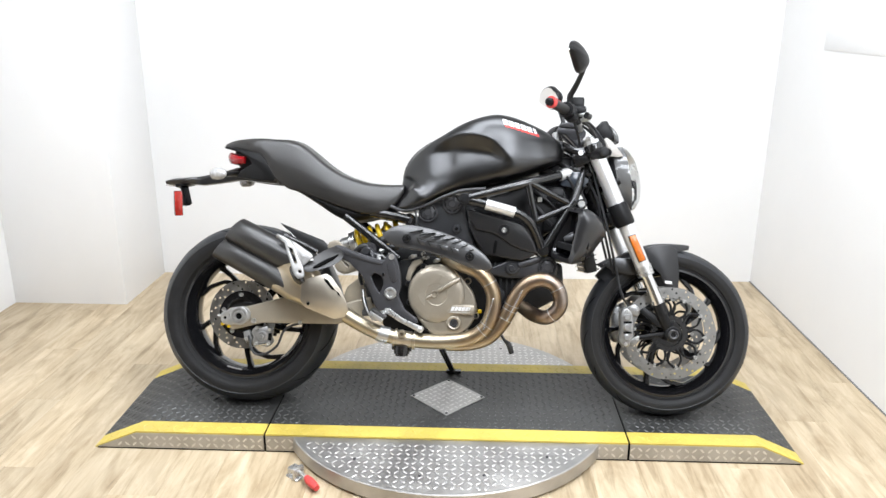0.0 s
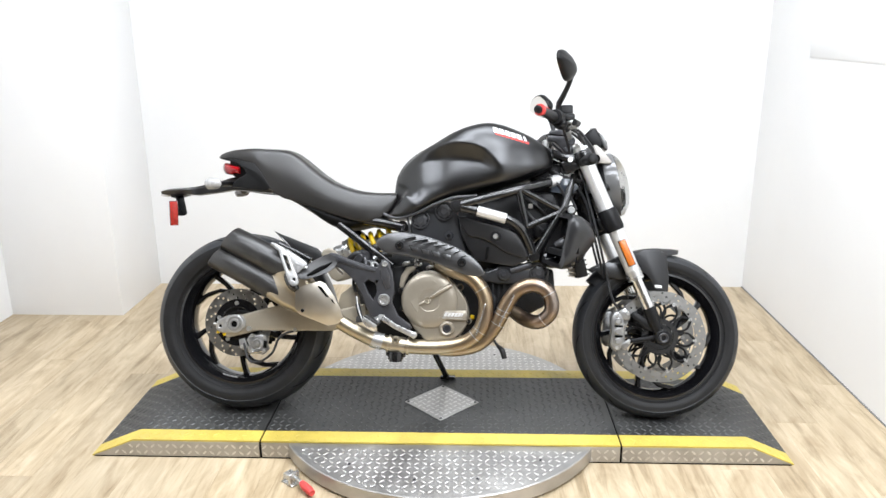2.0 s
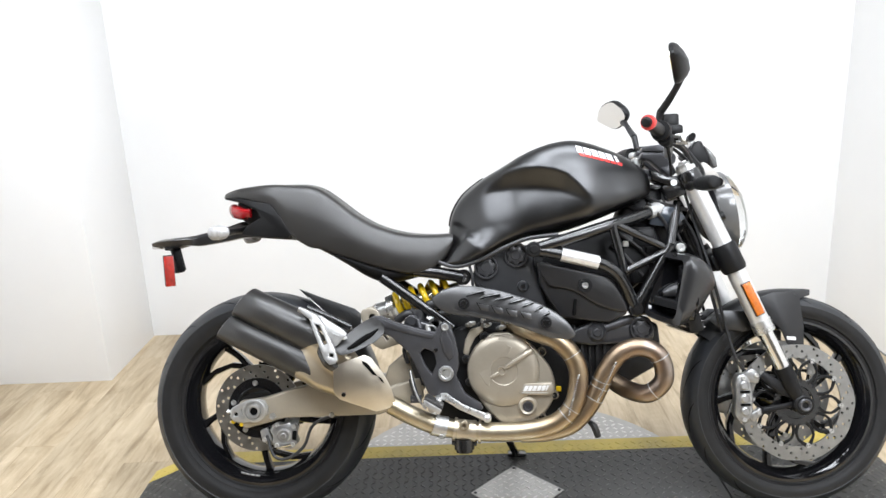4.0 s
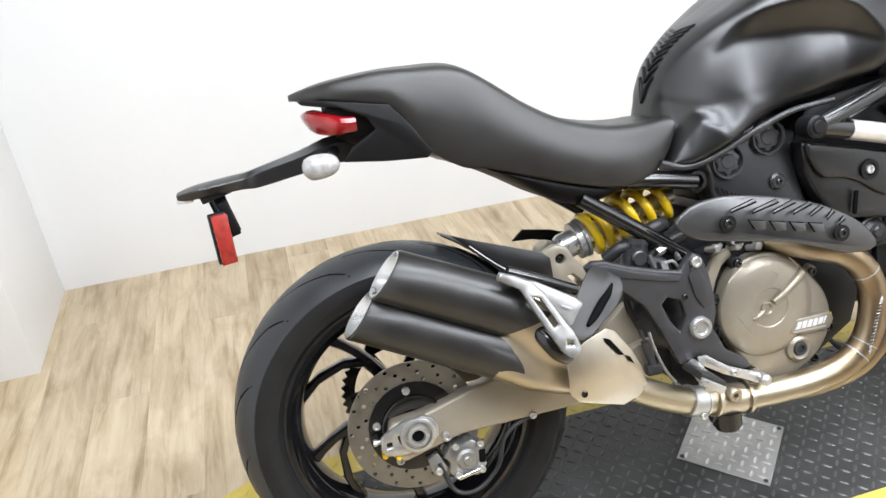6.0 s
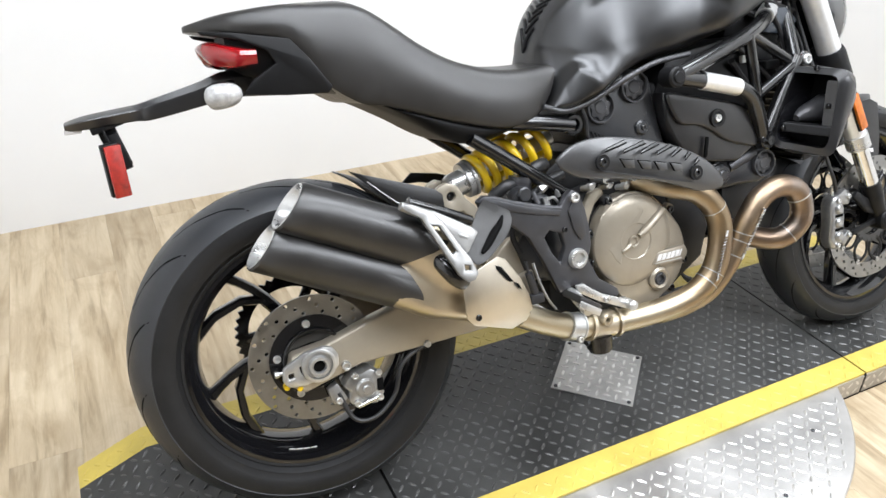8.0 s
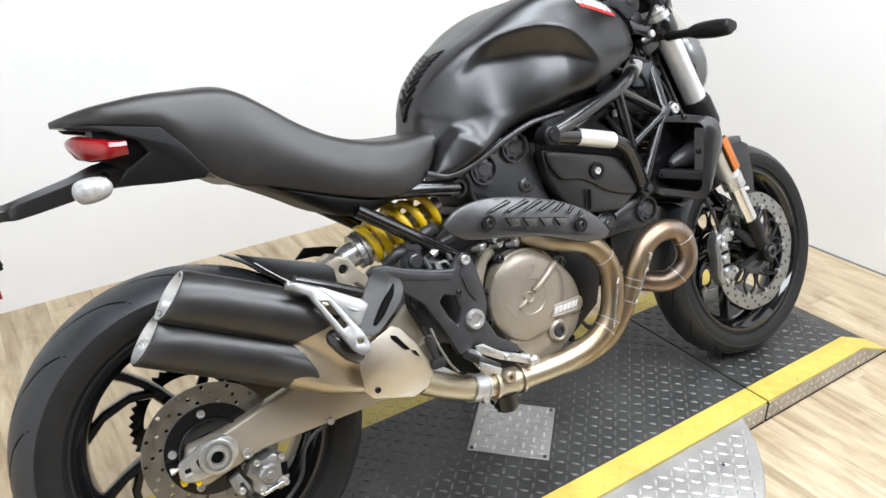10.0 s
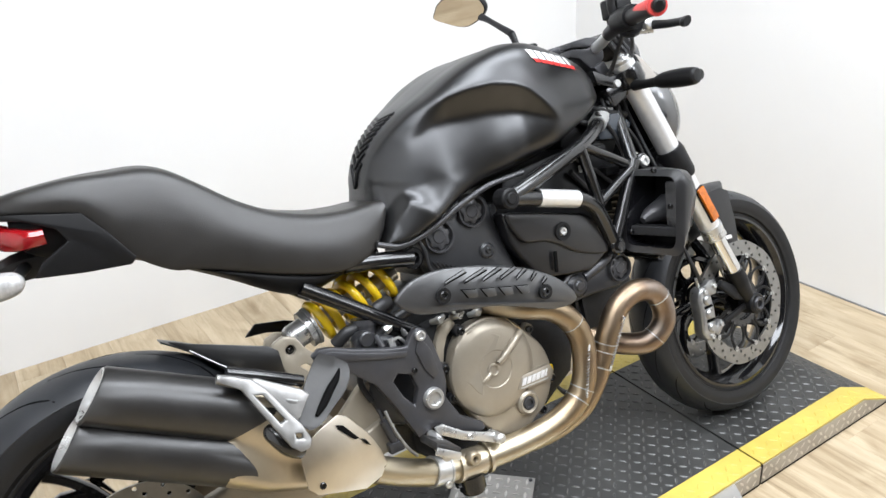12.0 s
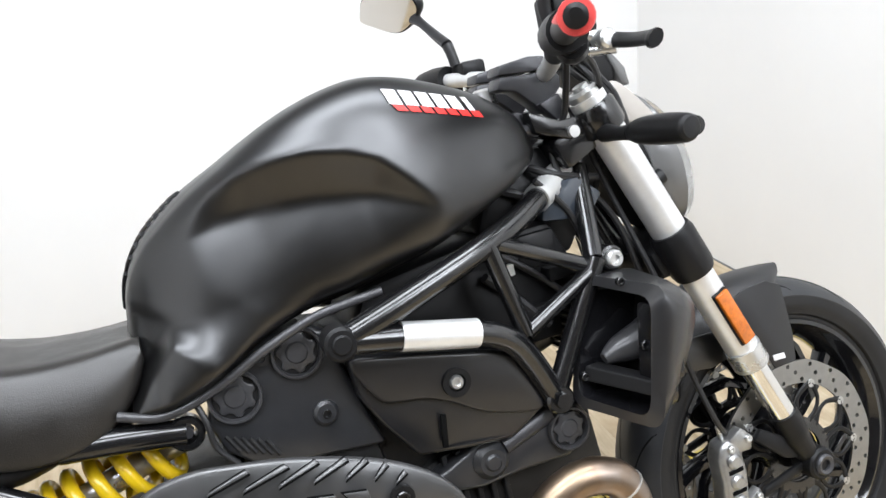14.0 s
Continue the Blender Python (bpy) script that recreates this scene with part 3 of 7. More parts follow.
# ---- wheels ----
def wheel(name, c, radius, w, rimr, label):
    k = radius - rimr
    prof = [(rimr - 0.004, -w * 0.70), (rimr + 0.005, -w * 0.775), (rimr + 0.009, -w * 0.785), (rimr + 0.011, -w * 0.772), (rimr + k * 0.17, -w * 0.86), (rimr + k * 0.19, -w * 0.885), (rimr + k * 0.21, -w * 0.885), (rimr + k * 0.30, -w * 0.95), (rimr + k * 0.45, -w), (rimr + k * 0.62, -w * 0.97), (rimr + k * 0.78, -w * 0.82), (rimr + k * 0.9, -w * 0.58), (rimr + k * 0.975, -w * 0.3), (radius, 0)]
    prof = prof + [(r, -h) for r, h in prof[-2::-1]]
    lip = w * 0.74
    rim = bpart(name, lathe([(rimr - 0.001, -lip), (rimr + 0.003, -lip - 0.003), (rimr - 0.004, -lip - 0.004), (rimr - 0.010, -lip + 0.004), (rimr - 0.018, -lip + 0.012), (rimr - 0.026, -lip * 0.4), (rimr - 0.030, 0),
                             (rimr - 0.026, lip * 0.4), (rimr - 0.018, lip - 0.012), (rimr - 0.010, lip - 0.004), (rimr - 0.004, lip + 0.004), (rimr + 0.003, lip + 0.003), (rimr - 0.001, lip), (rimr - 0.008, 0)], (0, 0, 0), 72, closed=True), GLOSS, label)
    rim.location = c
    # tread carcass and, a touch lower, the duller sidewalls
    cut = [i for i, q in enumerate(prof) if q[0] >= rimr + k * 0.60]
    tread = prof[cut[0]:cut[-1] + 1]
    bpart("tyre", lathe([(tread[0][0] - 0.006, tread[0][1] * 0.96)] + tread + [(tread[-1][0] - 0.006, tread[-1][1] * 0.96), (rimr + k * 0.5, 0)], (0, 0, 0), 96, closed=True), RUBBER, "black road tyre", rim)
    for q in (1, -1):
        wall = [(r, q * h * 0.985) for r, h in prof[:cut[0] + 1]]
        bpart("tyre_sidewall", lathe(wall + [(wall[-1][0] - 0.004, wall[-1][1] * 0.6), (rimr - 0.006, q * -w * 0.6)], (0, 0, 0), 96, closed=True), SIDEW, "dull black tyre sidewall", rim)
    bpart("hub", lathe([(0.012, -0.07), (0.045, -0.07), (0.05, -0.06), (0.042, -0.035), (0.038, 0), (0.042, 0.035), (0.05, 0.06), (0.045, 0.07), (0.012, 0.07)], (0, 0, 0), 32, closed=True), GLOSS, "", rim)
    # five pairs of spokes: the two leave the hub together, one runs straight out and one sweeps away
    sp = bmesh.new()
    for swept in (False, True):
        rings = []
        for r, plain, sweep, hw, hy in ((0.036, -0.04, 0.04, 0.012, 0.020), (0.075, 0.00, 0.06, 0.0105, 0.018), (0.120, 0.08, 0.14, 0.009, 0.016), (0.150, 0.14, 0.36, 0.0085, 0.015), (0.178, 0.20, 0.64, 0.009, 0.015), (rimr - 0.020, 0.25, 0.90, 0.011, 0.016)):
            a = sweep if swept else plain
            d = Vector((math.cos(a), 0, math.sin(a)))
            lead = 0.55 * min(1.0, max(0.0, (r - 0.09) / 0.05)) if swept else 0.15
            e = Vector((-math.sin(a + lead), 0, math.cos(a + lead)))
            rings.append([d * r + e * (hw * u) + Vector((0, hy * v, 0)) for u, v in ((-1, -0.6), (-0.6, -1), (0.6, -1), (1, -0.6), (1, 0.6), (0.6, 1), (-0.6, 1), (-1, 0.6))])
        loft(rings, True, sp)
    me = mesh_of("spoke", sp, GLOSS)
    off = radians(-113 if c[0] < 1 else -95)
    for i in range(5):
        again("spoke", me, rim, Matrix.Rotation(off + i * 2 * math.pi / 5, 4, "Y"))
    # sipes cut into the shoulders
    g = bmesh.new()
    rings = []
    for i in range(9):
        u = i / 8
        h = -w * (0.86 - 0.70 * u)
        # radius on the section at this height
        rr = np.interp(-h, [w * 0.3, w * 0.58, w * 0.82, w * 0.97], [rimr + k * 0.975, rimr + k * 0.9, rimr + k * 0.78, rimr + k * 0.62]) if -h > w * 0.3 else np.interp(-h, [0, w * 0.3], [radius, rimr + k * 0.975])
        ang = 0.20 * u + 0.24 * u * u
        wd = 0.0027 * (0.25 + math.sin(math.pi * min(1, u * 0.93 + 0.07)))
        d, e = Vector((math.cos(ang), 0, math.sin(ang))), Vector((-math.sin(ang), 0, math.cos(ang)))
        b = d * rr + Vector((0, h, 0))
        rings.append([b + e * wd + d * 0.0006, b - e * wd + d * 0.0006, b - e * wd - d * 0.002, b + e * wd - d * 0.002])
    loft(rings, True, g)
    me = mesh_of("tread_groove", g, GROOVE)
    flip = Matrix.Diagonal((1, -1, 1, 1))
    for i in range(14):
        again("tread_groove", me, rim, Matrix.Rotation(i * 2 * math.pi / 14, 4, "Y"))
        again("tread_groove", me, rim, Matrix.Rotation((i + 0.5) * 2 * math.pi / 14, 4, "Y") @ flip)
    return rim


def drilled_disc(r0, r1, y, th, cells, rows, hole=0.0042, wave=0.0):
    """A brake disc ring with real drilled holes in a staggered pattern."""
    bm = bmesh.new()
    n = cells * 2
    grid = {}

    def at(i, j2, yy):
        key = (i % n, j2, yy)
        if key not in grid:
            a = 2 * math.pi * (i % n) / n
            r = r0 + (r1 - r0) * j2 / (2 * rows)
            if j2 == 2 * rows and wave:
                r += wave * math.cos(a * 10)
            grid[key] = bm.verts.new((r * math.cos(a), yy, r * math.sin(a)))
        return grid[key]

    for yy in (y, y + th):
        for c in range(cells):
            for j in range(rows):
                i = 2 * c
                ring = [at(i, 2 * j, yy), at(i + 1, 2 * j, yy), at(i + 2, 2 * j, yy), at(i + 2, 2 * j + 1, yy), at(i + 2, 2 * j + 2, yy), at(i + 1, 2 * j + 2, yy), at(i, 2 * j + 2, yy), at(i, 2 * j + 1, yy)]
                if (c + 2 * j) % 3 == 0:
                    ctr = sum((v.co for v in ring[::2]), Vector()) / 4
                    inner = [bm.verts.new(ctr + (v.co - ctr).normalized() * hole) for v in ring]
                    grid[(c, j, yy, "h")] = inner
                    for q in range(8):
                        bm.faces.new((ring[q], ring[(q + 1) % 8], inner[(q + 1) % 8], inner[q]))
                else:
                    bm.faces.new(ring)
    for c in range(cells):
        for j in range(rows):
            if (c + 2 * j) % 3 == 0:
                a, b = grid[(c, j, y, "h")], grid[(c, j, y + th, "h")]
                for q in range(8):
                    bm.faces.new((a[q], a[(q + 1) % 8], b[(q + 1) % 8], b[q]))
    for i in range(n):
        for j2 in (0, 2 * rows):
            bm.faces.new((at(i, j2, y), at(i + 1, j2, y), at(i + 1, j2, y + th), at(i, j2, y + th)))
    return bm


rear = wheel("rear_wheel", RW, 0.322, 0.090, 0.224, "gloss black rear wheel")
front = wheel("front_wheel", FW, 0.295, 0.060, 0.222, "gloss black front wheel")
bpart("brake_disc", drilled_disc(0.083, 0.121, -0.104, 0.005, 48, 3, 0.0042), DISC, "drilled steel brake disc", rear)
bpart("disc_carrier", merged(lathe([(0.055, -0.106), (0.084, -0.106), (0.084, -0.098), (0.055, -0.098)], n=40, closed=True), lathe([(0.03, -0.10), (0.056, -0.104), (0.056, -0.07), (0.03, -0.07)], n=32, closed=True)), GLOSS, "", rear)
bpart("carrier_ring", lathe([(0.054, -0.104), (0.060, -0.104), (0.060, -0.111), (0.0585, -0.1125), (0.0555, -0.1125), (0.054, -0.111)], n=40, closed=True), FRAMEB, "", rear)
for i in range(5):
    a = i * 2 * math.pi / 5 + 0.4
    bolt(rear, 0.07 * math.cos(a), -0.106, 0.07 * math.sin(a), 1.0)
for a in (252, 256, 260, 264):
    t = radians(a)
    bpart("rim_sticker", moved(box(-0.006, 0.006, -0.0008, 0.0008, -0.004, 0.004), Matrix.Translation((0.2055 * math.cos(t), -0.0655 + 0.012, 0.2055 * math.sin(t))) @ Matrix.Rotation(-t - math.pi / 2, 4, "Y") @ pose(0, 0, 0, 40, 0, 0)), WHITEINK, "small pale lettering block on the rim", rear)
# chain sprocket on the far side
sb = bmesh.new()
teeth = 42
ring0, ring1 = [], []
for i in range(teeth * 2):
    a = math.pi * i / teeth
    r = 0.118 if i % 2 else 0.110
    ring0.append((r * math.cos(a), 0.088, r * math.sin(a)))
    ring1.append((r * math.cos(a), 0.095, r * math.sin(a)))
inn1 = [(0.09 * math.cos(math.pi * i / teeth), 0.095, 0.09 * math.sin(math.pi * i / teeth)) for i in range(teeth * 2)]
inn0 = [(0.09 * math.cos(math.pi * i / teeth), 0.088, 0.09 * math.sin(math.pi * i / teeth)) for i in range(teeth * 2)]
loft([ring0, ring1, inn1, inn0, ring0], False, sb)
bmesh.ops.remove_doubles(sb, verts=sb.verts[:], dist=1e-5)
bpart("sprocket", sb, FRAMEB, "black toothed chain sprocket", rear)
me = mesh_of("sprocket_arm", box(0.045, 0.098, 0.086, 0.096, -0.010, 0.010, 0.002), FRAMEB)
for i in range(6):
    again("sprocket_arm", me, rear, Matrix.Rotation(i * math.pi / 3, 4, "Y"))
for s in (-1, 1):
    fd = bpart("brake_disc", drilled_disc(0.122, 0.160, s * 0.072 - 0.0025, 0.005, 60, 3, 0.0040, 0.0012), DISC, "drilled steel brake disc", front)
    cb = merged(lathe([(0.046, s * 0.074 - 0.003), (0.064, s * 0.074 - 0.003), (0.064, s * 0.074 + 0.003), (0.046, s * 0.074 + 0.003)], n=40, closed=True))
    bpart("disc_carrier", cb, FRAMEB, "", front)
    arm = mesh_of("carrier_arm", merged(tube([(0.058, s * 0.074, 0.010), (0.078, s * 0.074, 0.021), (0.100, s * 0.074, 0.021), (0.123, s * 0.074, 0.002)], [0.0060, 0.0044, 0.0040, 0.0055], 8, 4, flat=0.6), tube([(0.058, s * 0.074, -0.010), (0.078, s * 0.074, -0.021), (0.100, s * 0.074, -0.021), (0.123, s * 0.074, -0.002)], [0.0060, 0.0044, 0.0040, 0.0055], 8, 4, flat=0.6)), PLASTIC)
    button = mesh_of("disc_button", lathe([(0.002, -0.005), (0.0068, -0.005), (0.0068, 0.005), (0.002, 0.005)], (0.122, s * 0.072, 0), 12), CALI2)
    for i in range(10):
        m = Matrix.Rotation(i * math.pi / 5 + 0.1, 4, "Y")
        again("carrier_arm", arm, front, m)
        again("disc_button", button, front, m)

# ---- swingarm, axle blocks, rear caliper ----
ARM = [(-0.062, 0.292), (-0.045, 0.345), (0.02, 0.352), (0.10, 0.375), (0.172, 0.392), (0.26, 0.365), (0.36, 0.372), (0.46, 0.40), (0.47, 0.34), (0.345, 0.30), (0.20, 0.298), (0.08, 0.296), (-0.03, 0.268)]
for s in (-1, 1):
    sa = bpart("swingarm_arm", plate(ARM, s * 0.096, s * 0.132, 0.007, 0, 3), BRONZE, "bronze grey swingarm")
    if s < 0:
        ab = bpart("axle_block", cutout([(-0.069, 0.304), (-0.066, 0.327), (-0.056, 0.334), (-0.022, 0.349), (0.012, 0.353), (0.028, 0.347), (0.038, 0.331), (0.036, 0.310), (0.022, 0.296), (0.0, 0.291), (-0.034, 0.287), (-0.060, 0.291)], [[(-0.0585, 0.3160), (-0.0480, 0.3170), (-0.0475, 0.3065), (-0.0580, 0.3058)], [(-0.0365, 0.3250), (-0.0296, 0.3264), (-0.0250, 0.3128), (-0.0294, 0.3080), (-0.0345, 0.3120)]], -0.130, -0.141, 0.003), CALI2, "machined silver axle block", sa)
        bpart("block_step", lathe([(0.0245, -0.139), (0.0325, -0.139), (0.0318, -0.1445), (0.0300, -0.1455), (0.0252, -0.1455)], (-0.001, 0, 0.320), 32, closed=True), CALI2, "", ab)
        bpart("block_floor", box(-0.062, -0.022, -0.134, -0.1325, 0.302, 0.328), FRAMEB, "", ab)
        bpart("axle_nut", lathe([(0.011, -0.136), (0.020, -0.136), (0.020, -0.146), (0.018, -0.149), (0.013, -0.149), (0.011, -0.145)], (-0.001, 0, 0.319), 28, closed=True), CALI2, "", ab)
        bpart("axle_bore", disc_y(-0.001, 0.319, -0.12, -0.1425, 0.0115, 0.001), GAP, "", ab)
        bpart("adjuster", merged(bar((-0.078, -0.128, 0.317), (-0.045, -0.128, 0.317), 0.004), bar((-0.080, -0.128, 0.317), (-0.073, -0.128, 0.317), 0.006, 6)), CALI2, "", ab)
        bolt(sa, 0.05, -0.136, 0.303, 1.2)
        for x, z in ((-0.063, 0.2895), (-0.040, 0.2815)):
            bpart("paint_mark", disc_y(x, z, -0.120, -0.134, 0.0055, 0.001, 10), SPRING, "yellow paint dab", sa)
bpart("swingarm_bridge", box(0.26, 0.40, -0.10, 0.10, 0.315, 0.385, 0.012), BRONZE, "bronze grey swingarm")
cal = bpart("rear_caliper", merged(plate([(0.038, 0.262), (0.055, 0.284), (0.075, 0.280), (0.095, 0.286), (0.116, 0.268), (0.110, 0.250), (0.118, 0.230), (0.098, 0.210), (0.080, 0.216), (0.058, 0.212), (0.044, 0.232), (0.050, 0.248)], -0.098, -0.136, 0.006),
                                   plate([(0.010, 0.262), (0.030, 0.270), (0.046, 0.236), (0.034, 0.222), (0.016, 0.232)], -0.11, -0.128, 0.003)), CALI, "grey alloy rear brake caliper")
bpart("piston_cover", merged(disc_y(0.080, 0.250, -0.132, -0.143, 0.0195, 0.004), disc_y(0.080, 0.250, -0.14, -0.148, 0.0085, 0.002)), CALI, "", cal)
# black plate on the caliper puts in the shade of its gap
bpart("caliper_gap", plate([(0.104, 0.262), (0.116, 0.262), (0.114, 0.236), (0.102, 0.238)], -0.1355, -0.1375, 0.0005), GAP, "", cal)
bpart("caliper_pad_pin", bar((0.06, -0.14, 0.218), (0.10, -0.14, 0.226), 0.004), CHROME, "", cal)
for x, z in ((0.108, 0.275), (0.06, 0.224), (0.105, 0.225), (0.062, 0.280), (0.026, 0.24)):
    bolt(cal, x, -0.139, z, 0.85)
bpart("brake_hose", tube([(0.03, -0.125, 0.25), (0.05, -0.135, 0.195), (0.09, -0.14, 0.188), (0.135, -0.135, 0.22), (0.16, -0.13, 0.275), (0.22, -0.125, 0.30), (0.36, -0.12, 0.318)], 0.0045, 8), CABLE, "black rear brake hose")
bolt(bike, 0.214, -0.134, 0.303, 0.9)

# ---- rear hugger, shock and link ----
rings = []
for i in range(13):
    a = radians(70 - i * 5.2)
    u = i / 12
    c = Vector((math.cos(a) * 0.338, 0, 0.322 + math.sin(a) * 0.338))
    hw = 0.018 + 0.072 * min(1, u * 2.2)
    nrm = Vector((math.cos(a), 0, math.sin(a)))
    ring = [c + Vector((0, y, 0)) - nrm * (0.030 * abs(y / hw) ** 3 * min(1, u * 2)) for y in np.linspace(-hw, hw, 9)]
    rings.append(ring + [p + nrm * 0.003 for p in ring[::-1]])
hug = bpart("rear_hugger", loft(rings), SATIN, "short black rear mudguard over the tyre")
HUG = [(0.120, 0.652), (0.150, 0.640), (0.280, 0.592), (0.296, 0.578), (0.298, 0.536), (0.272, 0.534), (0.214, 0.568), (0.178, 0.596)]
bpart("hugger_side", plate(HUG, -0.092, -0.099, 0.002, dish=lambda x, z: 0.010 * max(0.0, (0.16 - x) / 0.04)), SATIN, "", hug)
bpart("hugger_edge", tube([(0.150, -0.098, 0.628), (0.180, -0.100, 0.599), (0.214, -0.101, 0.571), (0.272, -0.101, 0.537)], 0.0016, 8, 3), CALI, "thin pale mudguard edge", hug)
bpart("chain_guard_tip", plate([(0.286, 0.575), (0.312, 0.596), (0.372, 0.585), (0.440, 0.560), (0.440, 0.535), (0.372, 0.560), (0.330, 0.572)], 0.108, 0.117, 0.002), PLASTIC, "black chain guard", hug)
LO, HI = Vector((0.352, -0.035, 0.580)), Vector((0.575, -0.035, 0.642))
ax = (HI - LO).normalized()
shock = bpart("rear_shock", tube([LO - ax * 0.020, LO - ax * 0.012, LO + ax * 0.036], [0.022, 0.026, 0.026], 24, 1), SILVER, "silver rear shock body")
bpart("spring_collar", tube([LO + ax * 0.017, LO + ax * 0.028], 0.037, 24, 1), SILVER, "silver spring collar", shock)
bpart("spring_collar", tube([LO + ax * 0.030, LO + ax * 0.036], 0.039, 24, 1), SILVER, "", shock)
bpart("damper_rod", tube([LO + ax * 0.05, HI], 0.017, 14, 1), SILVER, "", shock)
e1 = Vector((0, 1, 0))
e2 = ax.cross(e1)
N = 6.0
coil = [tuple(LO + ax * (0.042 + 0.175 * (0.55 * k / 124 + 0.45 * (k / 124) ** 1.6)) + e1 * (0.037 * math.cos(2 * math.pi * N * k / 124)) + e2 * (0.037 * math.sin(2 * math.pi * N * k / 124))) for k in range(125)]
bpart("coil_spring", tube(coil, 0.0088, 10, 1), SPRING, "yellow coil spring", shock)
bpart("reservoir", tube([(0.455, 0.03, 0.585), (0.50, 0.03, 0.655)], 0.021, 18, 1), SPRING, "yellow adjuster", shock)
LINK = [(0.289, 0.570), (0.296, 0.586), (0.316, 0.594), (0.338, 0.586), (0.354, 0.557), (0.402, 0.510), (0.404, 0.488), (0.376, 0.480), (0.351, 0.472), (0.327, 0.484), (0.309, 0.517), (0.300, 0.545)]
ROUND = [(0.324 + 0.0095 * math.cos(t), 0.565 + 0.0095 * math.sin(t)) for t in (2 * math.pi * k / 14 for k in range(14))]
for y in (-0.064, -0.012):
    bpart("shock_link", cutout(LINK, [ROUND, [(0.333, 0.530), (0.346, 0.532), (0.372, 0.505), (0.366, 0.496)]], y + 0.008, y - 0.008, 0.003), BRONZE, "bronze grey shock linkage")
bpart("link_bolt", merged(disc_y(0.324, 0.565, -0.060, -0.066, 0.009), disc_y(0.324, 0.565, -0.06, -0.070, 0.005)), FRAMEB)

bpart("engine_rear", plate([(0.455, 0.39), (0.47, 0.50), (0.50, 0.56), (0.56, 0.60), (0.64, 0.60), (0.64, 0.36), (0.50, 0.34)], -0.085, 0.10, 0.012), ENGINE, "dark rear part of the crankcase")
bpart("swingarm_web", plate([(0.355, 0.375), (0.372, 0.430), (0.420, 0.470), (0.470, 0.462), (0.490, 0.40), (0.46, 0.345), (0.38, 0.335)], -0.118, -0.100, 0.006, 0, 2), BRONZE, "bronze grey swingarm")
bpart("swingarm_pivot", plate([(0.43, 0.44), (0.45, 0.49), (0.52, 0.50), (0.56, 0.45), (0.55, 0.38), (0.50, 0.36), (0.45, 0.38)], -0.125, 0.12, 0.010), ENGINE2, "dark pivot casting")
for a, b, r in (((0.48, -0.11, 0.545), (0.55, -0.115, 0.575), 0.011), ((0.47, -0.10, 0.58), (0.52, -0.10, 0.60), 0.014), ((0.40, -0.10, 0.555), (0.45, -0.105, 0.575), 0.012)):
    bpart("coolant_hose", tube([a, ((a[0] + b[0]) / 2, a[1] - 0.012, (a[2] + b[2]) / 2 + 0.008), b], r, 12, 4), CABLE, "black rubber hose")
for x, y, z in ((0.495, -0.122, 0.556), (0.505, -0.112, 0.592), (0.43, -0.116, 0.568)):
    bpart("hose_clip", bar((x - 0.003, y, z - 0.010), (x + 0.003, y, z + 0.010), 0.0045, 8), CALI2, "small steel hose clip")

# ---- exhaust ----
hdr = [(0.70, -0.09, 0.545), (0.77, -0.165, 0.522), (0.835, -0.187, 0.497), (0.878, -0.19, 0.445), (0.886, -0.19, 0.385), (0.866, -0.188, 0.318), (0.815, -0.182, 0.275), (0.73, -0.175, 0.257), (0.61, -0.17, 0.258), (0.51, -0.175, 0.276), (0.44, -0.188, 0.308), (0.385, -0.195, 0.34)]
pipeA = bpart("header_pipe", tube(hdr, 0.0255, 20, 8), HEAT, "heat-tinted steel header pipe")
loopp = [(0.93, -0.03, 0.41), (0.975, -0.07, 0.385), (1.02, -0.13, 0.356), (1.066, -0.178, 0.350), (1.103, -0.198, 0.382), (1.106, -0.203, 0.425), (1.085, -0.203, 0.463), (1.04, -0.20, 0.476), (0.992, -0.196, 0.457), (0.958, -0.192, 0.412), (0.938, -0.185, 0.368), (0.91, -0.178, 0.318), (0.865, -0.172, 0.272), (0.80, -0.168, 0.252), (0.73, -0.168, 0.250)]
pipeB = bpart("header_pipe", tube(loopp, 0.0248, 20, 8), HEAT, "heat-tinted steel header pipe looping to the front cylinder")


def clamp_ring(path, i, r, wd, parent, name="pipe_clamp", material=None):
    p, q = Vector(path[i][:3]), Vector(path[i + 1][:3])
    d = (q - p).normalized()
    return bpart(name, tube([p, p + d * wd], r, 20, 1), material or SILVER, "", parent)


